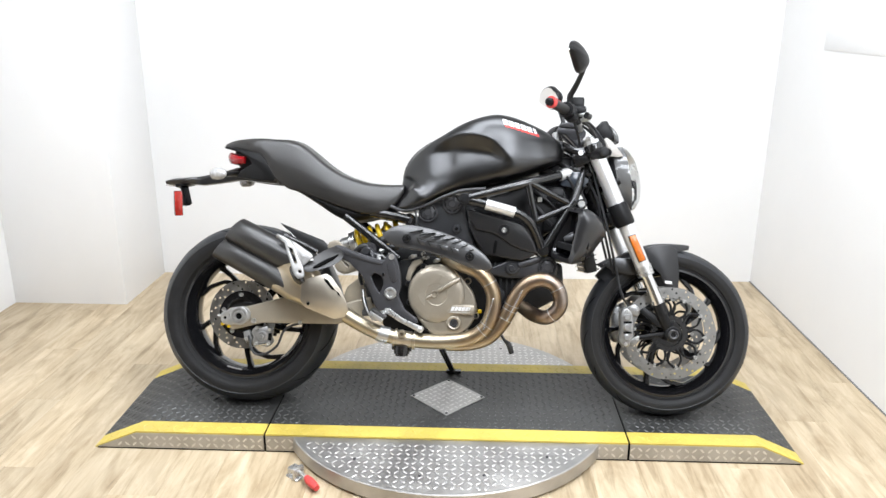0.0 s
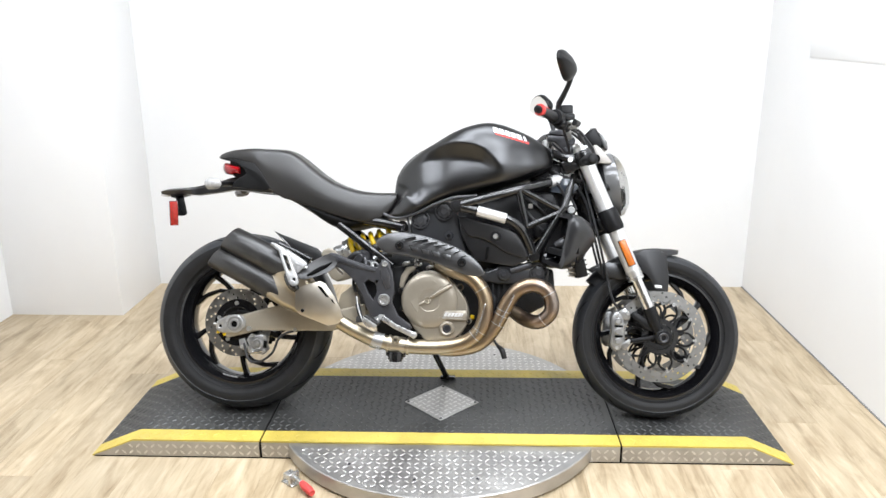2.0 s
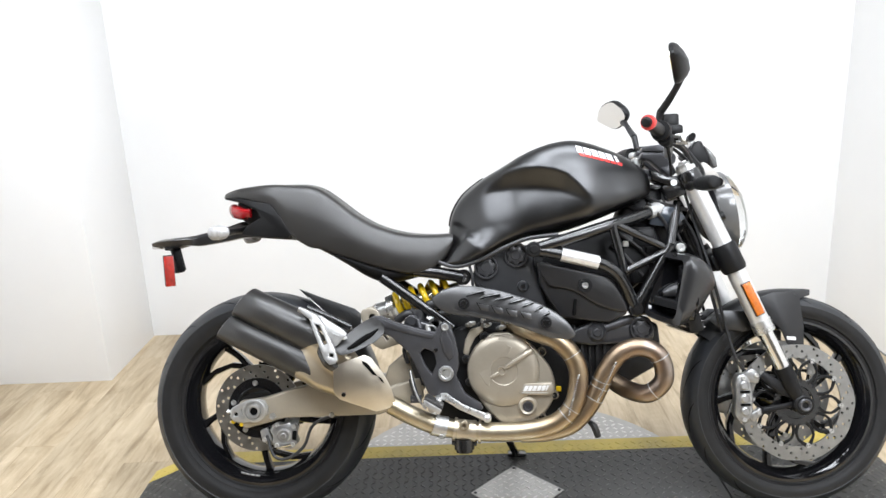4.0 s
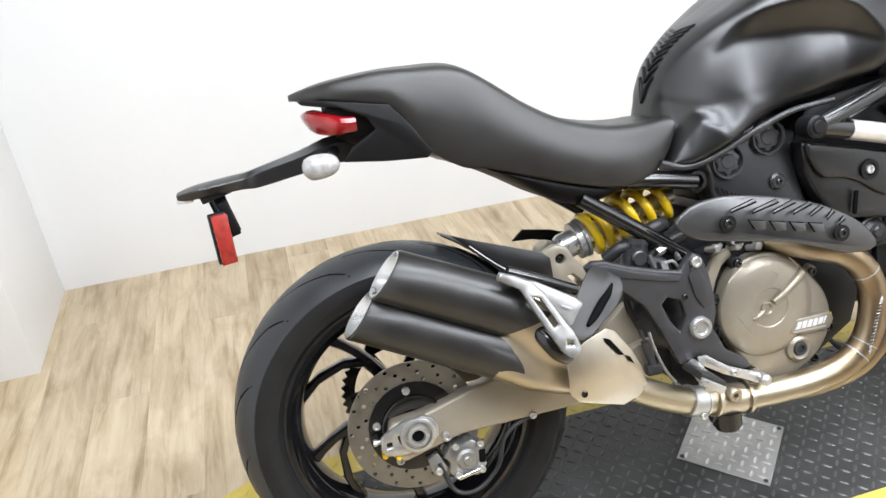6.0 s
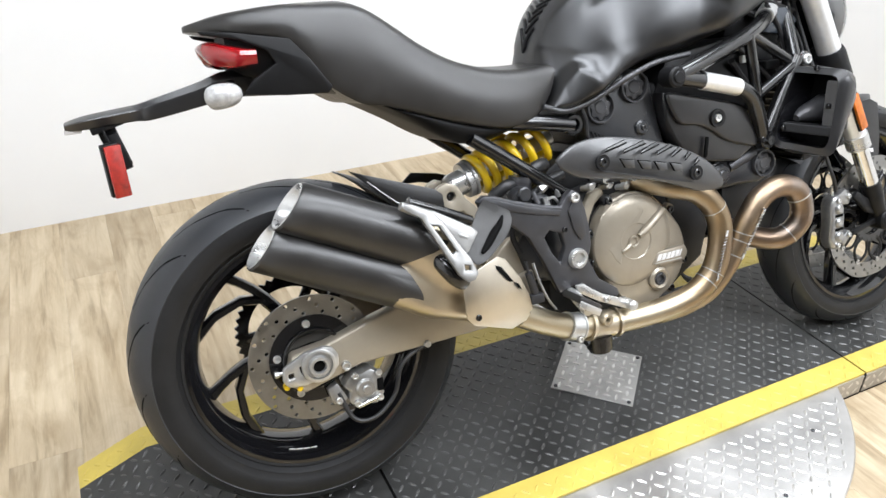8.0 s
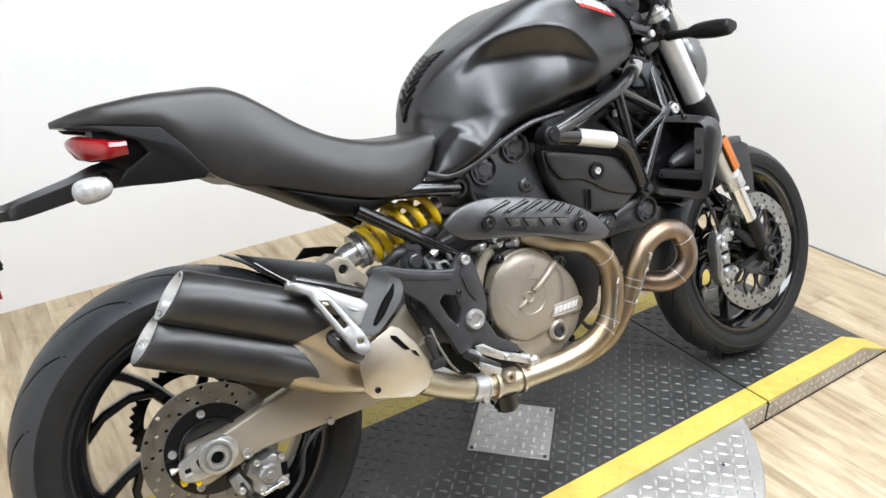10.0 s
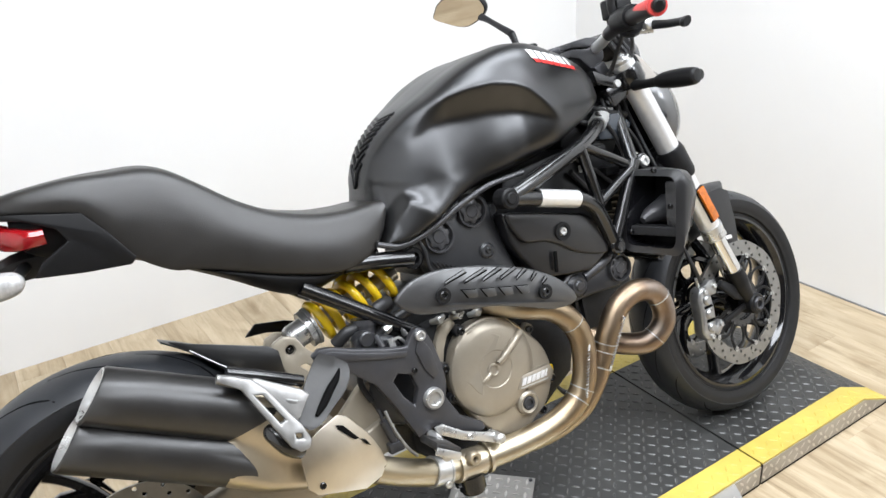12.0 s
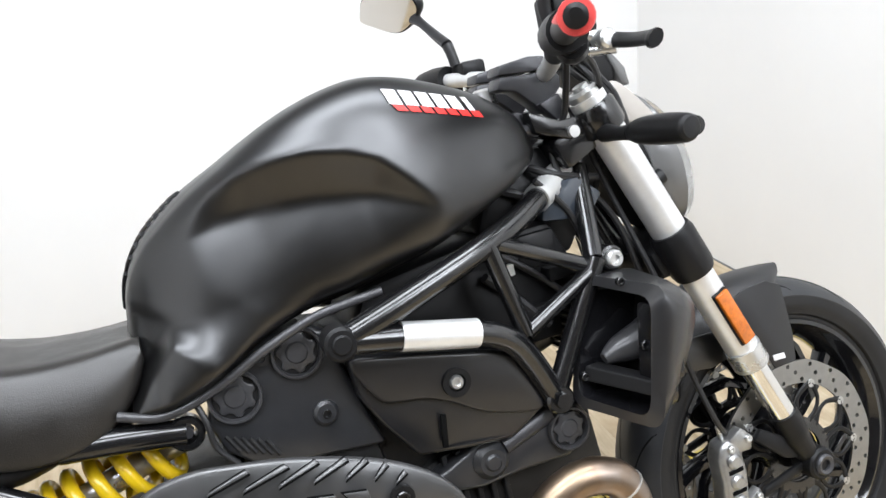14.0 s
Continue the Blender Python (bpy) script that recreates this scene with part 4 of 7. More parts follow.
sp = spline(hdr, 8)
for i, r, wd in ((22, 0.0262, 0.0022), (40, 0.0262, 0.0022), (43, 0.0268, 0.0026), (64, 0.0290, 0.050), (63, 0.0315, 0.007), (68, 0.0315, 0.007), (70, 0.0285, 0.034), (70, 0.0300, 0.004), (73, 0.0300, 0.004)):
    clamp_ring(sp, i, r, wd, pipeA, material=CANM if r in (0.0290, 0.0315) else CALI2)
sp2 = spline(loopp, 8)
for i in (27, 44, 76, 79, 84):
    clamp_ring(sp2, i, 0.0264, 0.0022, pipeB, material=CALI2)
for a, b, par in (((0.882, -0.214, 0.40), (0.858, -0.213, 0.315), pipeA), ((0.975, -0.222, 0.43), (0.935, -0.208, 0.345), pipeB)):
    a, b = Vector(a), Vector(b)
    d = (b - a).normalized()
    u = d.cross(Vector((0, 1, 0))).normalized()
    v = d.cross(u)
    pts = [a + d * ((b - a).length * k / 96) + u * (0.0024 * math.cos(k * 0.9)) + v * (0.0024 * math.sin(k * 0.9)) for k in range(97)]
    bpart("exhaust_spring", tube([tuple(p) for p in pts], 0.0012, 6, 1), CALI, "small steel exhaust spring", par)
    bpart("spring_hook", tube([tuple(a - d * 0.012 + Vector((0, 0.014, 0))), tuple(a - d * 0.01), tuple(a)], 0.0025, 6, 3), SILVER, "", par)
    bpart("spring_hook", tube([tuple(b + d * 0.012 + Vector((0, 0.014, 0))), tuple(b + d * 0.01), tuple(b)], 0.0025, 6, 3), SILVER, "", par)
bpart("oxygen_sensor", merged(bar((0.578, -0.172, 0.240), (0.578, -0.172, 0.212), 0.027, 20), bar((0.578, -0.172, 0.214), (0.578, -0.172, 0.204), 0.022, 20), bar((0.545, -0.172, 0.232), (0.612, -0.172, 0.228), 0.009, 8)), FRAMEB, "black exhaust valve housing", pipeA)
bpart("pipe_boss", lathe([(0.004, -0.190), (0.014, -0.190), (0.0135, -0.205), (0.011, -0.208), (0.006, -0.208), (0.004, -0.204)], (0.580, 0, 0.281), 20, closed=True), CANM, "threaded boss on the pipe", pipeA)
bolt(pipeA, 0.518, -0.196, 0.252, 0.9)

# twin-can silencer: axis d runs forward and down, q across it in the plane of the bike
D2, Q2 = Vector((0.905, -0.145, -0.425)).normalized(), Vector((0.425, 0, 0.905)).normalized()
LOWC = Vector((-0.086, -0.149, 0.519)) + Q2 * 0.046
UPC = Vector((0.028, -0.170, 0.655)) - Q2 * 0.047 - D2 * 0.026
MID = (UPC + LOWC) / 2


def can(c, r, slant, front):
    """One can of the silencer: its body, cut in front along front(sin), and its bright mouth."""
    n = 40
    c0 = (c - MID).dot(D2)

    def ring(s, rr, sl):
        return [c + D2 * (s + sl * rr * math.sin(t)) + Q2 * (rr * math.sin(t)) + Vector((0, rr * 1.02 * math.cos(t), 0)) for t in (2 * math.pi * q / n for q in range(n))]

    def span(u):
        out = []
        for q in range(n):
            t = 2 * math.pi * q / n
            a, b = slant * r * math.sin(t) + 0.004, front(math.sin(t)) - c0
            rr = r * (1 + 0.07 * u)
            out.append(c + D2 * (a + (b - a) * u) + Q2 * (rr * math.sin(t)) + Vector((0, rr * 1.02 * math.cos(t), 0)))
        return out

    body = loft([ring(0.0, r - 0.003, slant)] + [span(u) for u in (0.0, 0.25, 0.5, 0.75, 0.98)] + [[p * 1.0 + (c + D2 * (p - c).dot(D2) - p) * 0.06 for p in span(1.0)]], False)
    mouth = loft([ring(0.0, r - 0.003, slant), ring(-0.001, r - 0.006, slant), ring(0.004, r - 0.011, slant), ring(0.03, r - 0.016, slant), ring(0.05, 0.012, slant)], False)
    loft([ring(0.05, 0.012, slant), ring(0.06, 0.002, slant)], True, mouth)
    return body, mouth


upb, upr = can(UPC, 0.047, 0.28, lambda v: 0.268 + 0.050 * v)
lob, lor = can(LOWC, 0.046, 0.28, lambda v: 0.264 - 0.046 * v)
muff = bpart("silencer", upb, MUFFB, "matt black twin-can silencer")
bpart("lower_can", lob, MUFFB, "", muff)
bpart("outlet", upr, SILVER, "bright metal outlet", muff)
bpart("outlet", lor, SILVER, "bright metal outlet", muff)
bpart("rivet", disc_y(0.055, 0.575, -0.205, -0.2115, 0.0022, 0.0006, 8), SILVER, "", muff)
# collector box: from the double oval down to the pipe
ACROSS = (UPC - LOWC) - D2 * (UPC - LOWC).dot(D2)
HALF = ACROSS.dot(Q2) / 2
rings = []
for s, hh, ww, off, b, dy in ((0.165, 0.0, 0.046, 0, 0.0, 0), (0.217, 0.0, 0.0472, 0, 0.0, 0), (0.24, 0.0, 0.0474, 0, 0.5, 0), (0.262, 0.0, 0.0474, 0, 0.95, 0), (0.28, 0.0, 0.0474, -0.002, 1.0, 0), (0.30, 0.082, 0.048, -0.008, 1, 0.002), (0.35, 0.064, 0.045, -0.021, 1, 0.012), (0.40, 0.047, 0.038, -0.033, 1, 0.024), (0.455, 0.030, 0.029, -0.038, 1, 0.040)):
    c = MID + D2 * s + Q2 * off + Vector((0, dy, 0))
    hh = hh or HALF + ww
    ring = []
    for k in range(56):
        t = 2 * math.pi * k / 56
        v = hh * math.copysign(abs(math.sin(t)) ** 0.85, math.sin(t))
        full = ww * min(1.0, 1.25 * abs(math.cos(t)) ** 0.7)
        eight = math.sqrt(max(0.0, ww ** 2 - (abs(v) - HALF) ** 2))
        ring.append(c + Q2 * v + Vector((0, ACROSS.y / 2 * max(-1.0, min(1.0, v / 0.009)) + math.copysign(full * b + min(full, eight) * (1 - b), math.cos(t)), 0)))
    rings.append(ring)
bpart("collector", loft(rings), CANM, "champagne steel collector box", muff)
SH = [(0.247, 0.450), (0.285, 0.468), (0.327, 0.479), (0.344, 0.470), (0.374, 0.428), (0.393, 0.388), (0.402, 0.355), (0.386, 0.334), (0.352, 0.327), (0.262, 0.366), (0.247, 0.384)]
shdish = lambda x, z: 0.24 * (x - 0.25) + 0.9 * max(0.0, 0.385 - z) ** 1.5
shd = bpart("heel_shield", plate(SH, -0.262, -0.266, 0.002, 0, 2, dish=shdish), HEELM, "bright brushed steel heel shield", muff)
bolt(shd, 0.272, -0.259, 0.379, 0.8, True)
# black sheets on the steel put in the shade of the vents
for q in ([(0.320, 0.464), (0.333, 0.458), (0.358, 0.423), (0.347, 0.426), (0.322, 0.456)], [(0.361, 0.421), (0.369, 0.416), (0.376, 0.402), (0.368, 0.408)]):
    bpart("vent_slot", plate(q, -0.2655, -0.2672, 0.0004, dish=shdish), GAP, "", shd)

# ---- seat and tail ----
def sect(x, zt, hw, zs, ze, n=10):
    """Half a seat section: crown height zt, side edge at (hw, zs), tucking in to ze."""
    half = spline([(0, zt), (hw * 0.55, zt - 0.005), (hw * 0.84, zt - (zt - zs) * 0.13), (hw, zt - (zt - zs) * 0.55), (hw * 1.0, zs), (hw * 0.93, ze)], 5)
    return half


def symmetric_loft(stations, sub=5):
    """Lofts half sections (y, z) given at x stations, mirrored about the bike's middle."""
    allp = [np.array([[x, y, z] for y, z in half]) for x, half in stations]
    flat = [a.reshape(-1) for a in allp]
    dense = spline(flat, sub)
    rings = []
    for f in dense:
        h = f.reshape(-1, 3)
        right = [(p[0], -p[1], p[2]) for p in h]
        left = [(p[0], p[1], p[2]) for p in h[::-1][:-1]]
        rings.append(right + left)
    bm = loft(rings, True)
    return bm


SEAT = [(-0.112, 0.934, 0.012, 0.927, 0.924), (-0.095, 0.939, 0.040, 0.925, 0.921), (-0.05, 0.949, 0.076, 0.916, 0.911), (0.01, 0.955, 0.096, 0.905, 0.899), (0.048, 0.957, 0.103, 0.892, 0.886), (0.074, 0.957, 0.107, 0.860, 0.853), (0.10, 0.956, 0.112, 0.818, 0.811), (0.155, 0.953, 0.118, 0.779, 0.772),
        (0.195, 0.938, 0.121, 0.770, 0.762), (0.24, 0.905, 0.124, 0.754, 0.745), (0.29, 0.865, 0.127, 0.736, 0.726), (0.35, 0.830, 0.130, 0.716, 0.706), (0.42, 0.808, 0.130, 0.697, 0.688), (0.47, 0.801, 0.126, 0.696, 0.688), (0.51, 0.799, 0.118, 0.710, 0.70), (0.545, 0.799, 0.106, 0.742, 0.732), (0.562, 0.796, 0.098, 0.772, 0.766)]
bpart("seat", symmetric_loft([(x, sect(x, *r)) for x, *r in SEAT], 4), SEATV, "long black vinyl seat, stepped up at the tail")
TAIL = [(-0.055, 0.910, 0.066, 0.862), (-0.02, 0.905, 0.080, 0.838), (0.04, 0.890, 0.092, 0.822), (0.10, 0.822, 0.106, 0.802), (0.14, 0.795, 0.110, 0.783), (0.20, 0.764, 0.114, 0.752), (0.26, 0.742, 0.117, 0.717), (0.31, 0.725, 0.119, 0.685), (0.35, 0.712, 0.119, 0.667), (0.40, 0.698, 0.117, 0.663), (0.46, 0.692, 0.112, 0.676), (0.53, 0.70, 0.104, 0.690)]
bpart("tail_fairing", symmetric_loft([(x, spline([(0, zt), (hw * 0.7, zt), (hw * 0.97, zt - 0.004), (hw, (zt + zb) / 2), (hw * 0.82, zb + 0.003), (hw * 0.6, zb), (0, zb)], 3)) for x, zt, hw, zb in TAIL], 4), TAILB, "black tail fairing under the seat")
WING = [(-0.098, 0.922), (-0.047, 0.914), (0.048, 0.894), (0.078, 0.856), (0.110, 0.806), (0.10, 0.796), (0.03, 0.801), (-0.041, 0.810), (-0.022, 0.834), (0.019, 0.856), (0.008, 0.878), (-0.034, 0.900), (-0.09, 0.914)]
for s in (-1, 1):
    bpart("tail_panel", plate(WING, s * 0.086, s * 0.094, 0.003, dish=lambda x, z, s=s: s * (0.020 * min(1, max(0, (x + 0.09) / 0.2)) - 0.040 * max(0, (-x - 0.02) / 0.07) * 0.6)), PLASTIC, "matt black tail side panel")
# tail lamp wraps round the tail end
rings = []
for i in range(49):
    a = radians(-86 + 172 * i / 48)
    cx, cy = (0.0 - 0.088 * math.cos(a) ** 0.8 if math.cos(a) > 0 else -0.1 * math.cos(a)), 0.098 * math.sin(a)
    tz = 0.006 + 0.024 * abs(math.sin(a))
    hgt = 0.008 + 0.008 * math.sin(math.pi * min(1, abs(math.sin(a)))) + 0.008 * abs(math.sin(a)) - 0.003 * max(0.0, abs(math.sin(a)) - 0.9) / 0.1
    o = Vector((-math.cos(a), math.sin(a), 0))
    c = Vector((cx, cy, 0.900 - tz))
    rings.append([c + Vector((0, 0, hgt)) - o * 0.002, c + Vector((0, 0, hgt * 0.8)) + o * 0.005, c + Vector((0, 0, hgt * 0.3)) + o * 0.009, c + Vector((0, 0, -hgt * 0.35)) + o * 0.007, c + Vector((0, 0, -hgt * 0.85)) + o * 0.001, c + Vector((0, 0, -hgt)) - o * 0.012, c + Vector((0, 0, hgt)) - o * 0.012])
bpart("tail_lamp", loft(rings), REDLENS, "red tail lamp lens")

# number plate arm
ARMT = [(-0.328, 0.800, 0.030, 0.786), (-0.30, 0.807, 0.040, 0.785), (-0.25, 0.812, 0.042, 0.787), (-0.215, 0.815, 0.036, 0.788), (-0.19, 0.820, 0.022, 0.786), (-0.11, 0.838, 0.022, 0.797), (-0.05, 0.854, 0.028, 0.806), (0.03, 0.845, 0.034, 0.800), (0.09, 0.822, 0.034, 0.795)]
arm = bpart("plate_arm", symmetric_loft([(x, [(0, zt), (hw * 0.62, zt - 0.001), (hw * 0.98, zt * 0.72 + zb * 0.28), (hw, zt * 0.62 + zb * 0.38), (hw * 0.8, zb + 0.002), (hw * 0.72, zb), (0, zb)]) for x, zt, hw, zb in ARMT], 4), SIDEP, "black number plate arm", sharp=24)
bpart("plate_lamp", box(-0.330, -0.304, -0.024, 0.024, 0.7805, 0.790, 0.002), CLEARL, "", arm)
PB = pose(-0.272, 0, 0.79, 0, -14, 0)
bpart("plate_bracket", moved(merged(box(-0.004, 0.0, -0.050, -0.010, -0.085, -0.035, 0.001), box(-0.004, 0.0, -0.03, 0.004, -0.05, -0.005, 0.001), box(-0.012, 0.018, -0.008, -0.004, -0.08, 0.0, 0.001), box(-0.004, 0.016, -0.014, -0.010, -0.085, -0.02, 0.001), box(-0.02, 0.035, -0.03, 0.03, -0.012, 0.004, 0.003)), PB), PLASTIC, "empty black number plate bracket", arm)
RX, RZ = Vector((0.956, 0.28, 0.05)).normalized(), Vector((-0.205, -0.15, 0.965)).normalized()
RY = RZ.cross(RX).normalized()
RM = Matrix.Translation((-0.262, -0.062, 0.713)) @ Matrix((RX, RY, RX.cross(RY))).transposed().to_4x4()
rb = moved(box(-0.0135, 0.0135, -0.004, 0.003, -0.044, 0.044, 0.002), RM)
rbk = moved(box(-0.0165, 0.0125, 0.0032, 0.016, -0.043, 0.046, 0.002), RM)
bpart("side_reflector", rb, REDREF, "red rectangular reflector", arm)
bpart("reflector_backing", rbk, PLASTIC, "", arm)
for s in (-1, 1):
    ind = bpart("rear_indicator", tube([(-0.111, s * 0.150, 0.812), (-0.104, s * 0.152, 0.813), (-0.086, s * 0.154, 0.815), (-0.064, s * 0.152, 0.816), (-0.056, s * 0.148, 0.816)], [0.006, 0.0175, 0.0205, 0.0165, 0.006], 18, 5), LENSG, "clear-lens rear indicator")
    bpart("indicator_stalk", tube([(-0.05, s * 0.02, 0.828), (-0.06, s * 0.08, 0.822), (-0.068, s * 0.135, 0.816)], [0.010, 0.009, 0.012], 12), PLASTIC, "", ind)

# ---- tank ----
# stations along the tank: x, crown height, ridge (y, z), half width of the side, bottom edge (y, z)
TANK = [(0.536, 0.735, 0.030, 0.7335, 0.062, 0.100, 0.712), (0.546, 0.790, 0.035, 0.785, 0.070, 0.103, 0.711), (0.560, 0.855, 0.045, 0.845, 0.080, 0.107, 0.711), (0.590, 0.905, 0.060, 0.893, 0.100, 0.112, 0.714), (0.640, 0.945, 0.080, 0.932, 0.127, 0.119, 0.731), (0.70, 0.976, 0.098, 0.966, 0.156, 0.127, 0.760),
        (0.76, 1.006, 0.110, 1.000, 0.180, 0.135, 0.780), (0.82, 1.028, 0.118, 1.023, 0.194, 0.143, 0.788), (0.88, 1.040, 0.120, 1.034, 0.199, 0.149, 0.802), (0.94, 1.036, 0.112, 1.029, 0.192, 0.149, 0.819), (1.0, 1.018, 0.100, 1.010, 0.175, 0.143, 0.841), (1.05, 0.995, 0.088, 0.987, 0.160, 0.136, 0.862), (1.09, 0.968, 0.072, 0.962, 0.136, 0.116, 0.880), (1.112, 0.948, 0.058, 0.944, 0.108, 0.096, 0.892)]


def smooth(a, b, v):
    u = max(0.0, min(1.0, (v - a) / (b - a)))
    return u * u * (3 - 2 * u)


HOLLOW_Q = np.linspace(0, 1, 41)
HOLLOW_F = np.array([min(q / 0.28, 1.0) if q < 0.28 else 1.0 - 0.46 * (q - 0.28) / 0.72 for q in HOLLOW_Q])
for _ in range(4):
    HOLLOW_F[3:-1] = 0.25 * HOLLOW_F[2:-2] + 0.5 * HOLLOW_F[3:-1] + 0.25 * HOLLOW_F[4:]


def tank_half(x, zt, ey, ez, w, ly, lz):
    """Half a tank section: crown, ridge, rounded side with its knee hollow and flared lower lobe, bottom edge."""
    rise = 0.0045 * smooth(0.60, 0.68, x) * (1 - smooth(0.88, 0.98, x))
    pts = [(ey * k / 14, zt + (ez - zt) * (k / 14) ** 3 + rise * smooth(0.45, 1.0, k / 14)) for k in range(15)]
    ez += rise
    n = 60
    mid = max(w, (ey + ly) / 2 + 0.008)
    for k in range(1, n + 1):
        v = k / n
        z = ez + (lz - ez) * v
        y = ey + (ly - ey) * v + (mid - (ey + ly) / 2) * (1 - abs(2 * v - 1) ** 2.7) ** (1 / 2.7)
        # hollow: breaks in under a crisp upper edge and swells out again below
        top = float(np.interp(x, [0.65, 0.685, 0.72, 0.76, 0.80, 0.84, 0.87, 0.90, 0.93], [0.915, 0.945, 0.959, 0.964, 0.963, 0.954, 0.940, 0.912, 0.88]))
        low = float(np.interp(x, [0.65, 0.70, 0.76, 0.83, 0.88, 0.93], [0.840, 0.795, 0.772, 0.770, 0.795, 0.83]))
        q = max(0.0, min(1.0, (top - z) / (top - low)))
        y += 0.005 * smooth(0.66, 0.72, x) * (1 - smooth(0.80, 0.90, x)) * math.exp(-((z - top) / 0.020) ** 2)
        y -= 0.034 * smooth(0.625, 0.735, x) * (1 - smooth(0.855, 0.945, x)) * float(np.interp(q, HOLLOW_Q, HOLLOW_F))
        # lobe: stands out below a crease that climbs forward
        crease = float(np.interp(x, [0.53, 0.567, 0.601, 0.635, 0.675, 0.763, 0.90], [0.715, 0.765, 0.800, 0.808, 0.814, 0.824, 0.84]))
        y += 0.023 * float(np.interp(x, [0.53, 0.58, 0.62, 0.68, 0.78, 0.90], [0.6, 1.0, 0.95, 0.75, 0.35, 0.0])) * smooth(0.0, 0.022 + 1.3 * max(0.0, min(0.05, x - 0.60)) + 0.10 * max(0.0, x - 0.65), crease - z)
        # pocket behind the lobe, under a short level edge
        shelf = float(np.interp(x, [0.53, 0.565, 0.605], [0.845, 0.834, 0.815]))
        y -= 0.005 * smooth(0.0, 0.016, shelf - z) * (1 - smooth(0.582, 0.620, x)) * smooth(-0.004, 0.006, z - crease)
        # flank: turns in towards the front below a soft crease that climbs forward
        fold = float(np.interp(z, [0.79, 0.806, 0.829, 0.856, 0.885, 0.92, 0.96], [0.785, 0.816, 0.867, 0.903, 0.927, 0.945, 0.96]))
        over = x - fold
        y -= 0.08 * (over + math.sqrt(over * over + 0.0003)) / 2 * (1 - smooth(0.90, 0.97, z))
        pts.append((y, z))
    by = pts[-1][0]
    return pts + [(by * 0.985, lz - 0.004), (by * 0.9, lz - 0.007), (0, lz - 0.004)]


DENSE = [np.array([[q[0], y, z] for y, z in tank_half(*q)]) for q in spline(TANK, 9)]


def tank_section(x):
    """The tank's half section (y, z) at a place along it, on the very surface."""
    for a, b in zip(DENSE, DENSE[1:]):
        if a[0][0] <= x <= b[0][0]:
            u = (x - a[0][0]) / max(1e-6, b[0][0] - a[0][0])
            return (a * (1 - u) + b * u)[:, 1:]
    return DENSE[-1][:, 1:]


tank = bpart("fuel_tank", loft([[(p[0], -p[1], p[2]) for p in h] + [(p[0], p[1], p[2]) for p in h[::-1][1:-1]] for h in DENSE]), SATIN, "satin black sculpted fuel tank", sharp=60)
bpart("tank_trim", tube([(0.520, -0.118, 0.716), (0.56, -0.121, 0.702), (0.60, -0.126, 0.706), (0.65, -0.132, 0.724), (0.70, -0.140, 0.748), (0.76, -0.148, 0.770), (0.80, -0.150, 0.776), (0.85, -0.152, 0.780)], 0.006, 10), CAPM, "black trim along the tank's lower edge", tank)
# ribbed rubber pad on the tank's rear
for i in range(9):
    x = 0.552 + 0.0105 * i
    pts = []
    for f in np.linspace(-1, 1, 9):
        xs = x + 0.014 * abs(f)
        sec = tank_section(xs)
        y = abs(f) * (0.026 + 0.0023 * i)
        pts.append((xs - 0.001, math.copysign(y, f), float(np.interp(y, sec[:17, 0], sec[:17, 1])) - 0.0012))
    bpart("pad_rib", tube(pts, 0.0044, 8, 2), PLASTIC, "black rubber tank pad rib", tank)


def tank_side(x, z):
    """How far out the tank's side lies, at a place and height above its recess."""
    sec = tank_section(x)[:37]
    o = np.argsort(sec[:, 1])
    return float(np.interp(z, sec[o, 1], sec[o, 0]))


def decal(name, corners, material, label, lift_by=0.0016, nx=10, nz=2):
    """A thin sticker laid on the tank's right side between four (x, z) corners: top left, top right, bottom right, bottom left."""
    bm = bmesh.new()
    rows = []
    for j in range(nz + 1):
        row = []
        for i in range(nx + 1):
            u, v = i / nx, j / nz
            x = (corners[0][0] * (1 - u) + corners[1][0] * u) * (1 - v) + (corners[3][0] * (1 - u) + corners[2][0] * u) * v
            z = (corners[0][1] * (1 - u) + corners[1][1] * u) * (1 - v) + (corners[3][1] * (1 - u) + corners[2][1] * u) * v
            row.append(bm.verts.new((x, -tank_side(x, z) - lift_by, z + lift_by * 0.4)))
        rows.append(row)
    for a, b in zip(rows, rows[1:]):
        for i in range(nx):
            bm.faces.new((a[i], a[i + 1], b[i + 1], b[i]))
    return bpart(name, bm, material, label, tank)


TL, TR, BR, BL = (0.900, 1.017), (1.022, 0.985), (1.028, 0.966), (0.904, 0.997)
for i in range(6):
    u0, u1 = (i + 0.06) / 6, (i + 0.86) / 6
    if i == 5:
        u0, u1 = 5.2 / 6, 5.6 / 6
    mixp = lambda a, b, u: (a[0] * (1 - u) + b[0] * u, a[1] * (1 - u) + b[1] * u)
    decal("logo_block", [mixp(TL, TR, u0), mixp(TL, TR, u1), mixp(BL, BR, u1), mixp(BL, BR, u0)], WHITEINK, "white brand mark block", nx=2)
for i in range(7):
    u0, u1 = 0.03 + 0.139 * i, 0.03 + 0.139 * i + 0.112
    lo = lambda u: mixp((BL[0] + 0.005, BL[1] - 0.009), (BR[0] + 0.003, BR[1] - 0.009), u)
    decal("logo_bar", [mixp(BL, BR, u0), mixp(BL, BR, u1), lo(u1), lo(u0)], REDINK, "red lettering bar", nx=3)

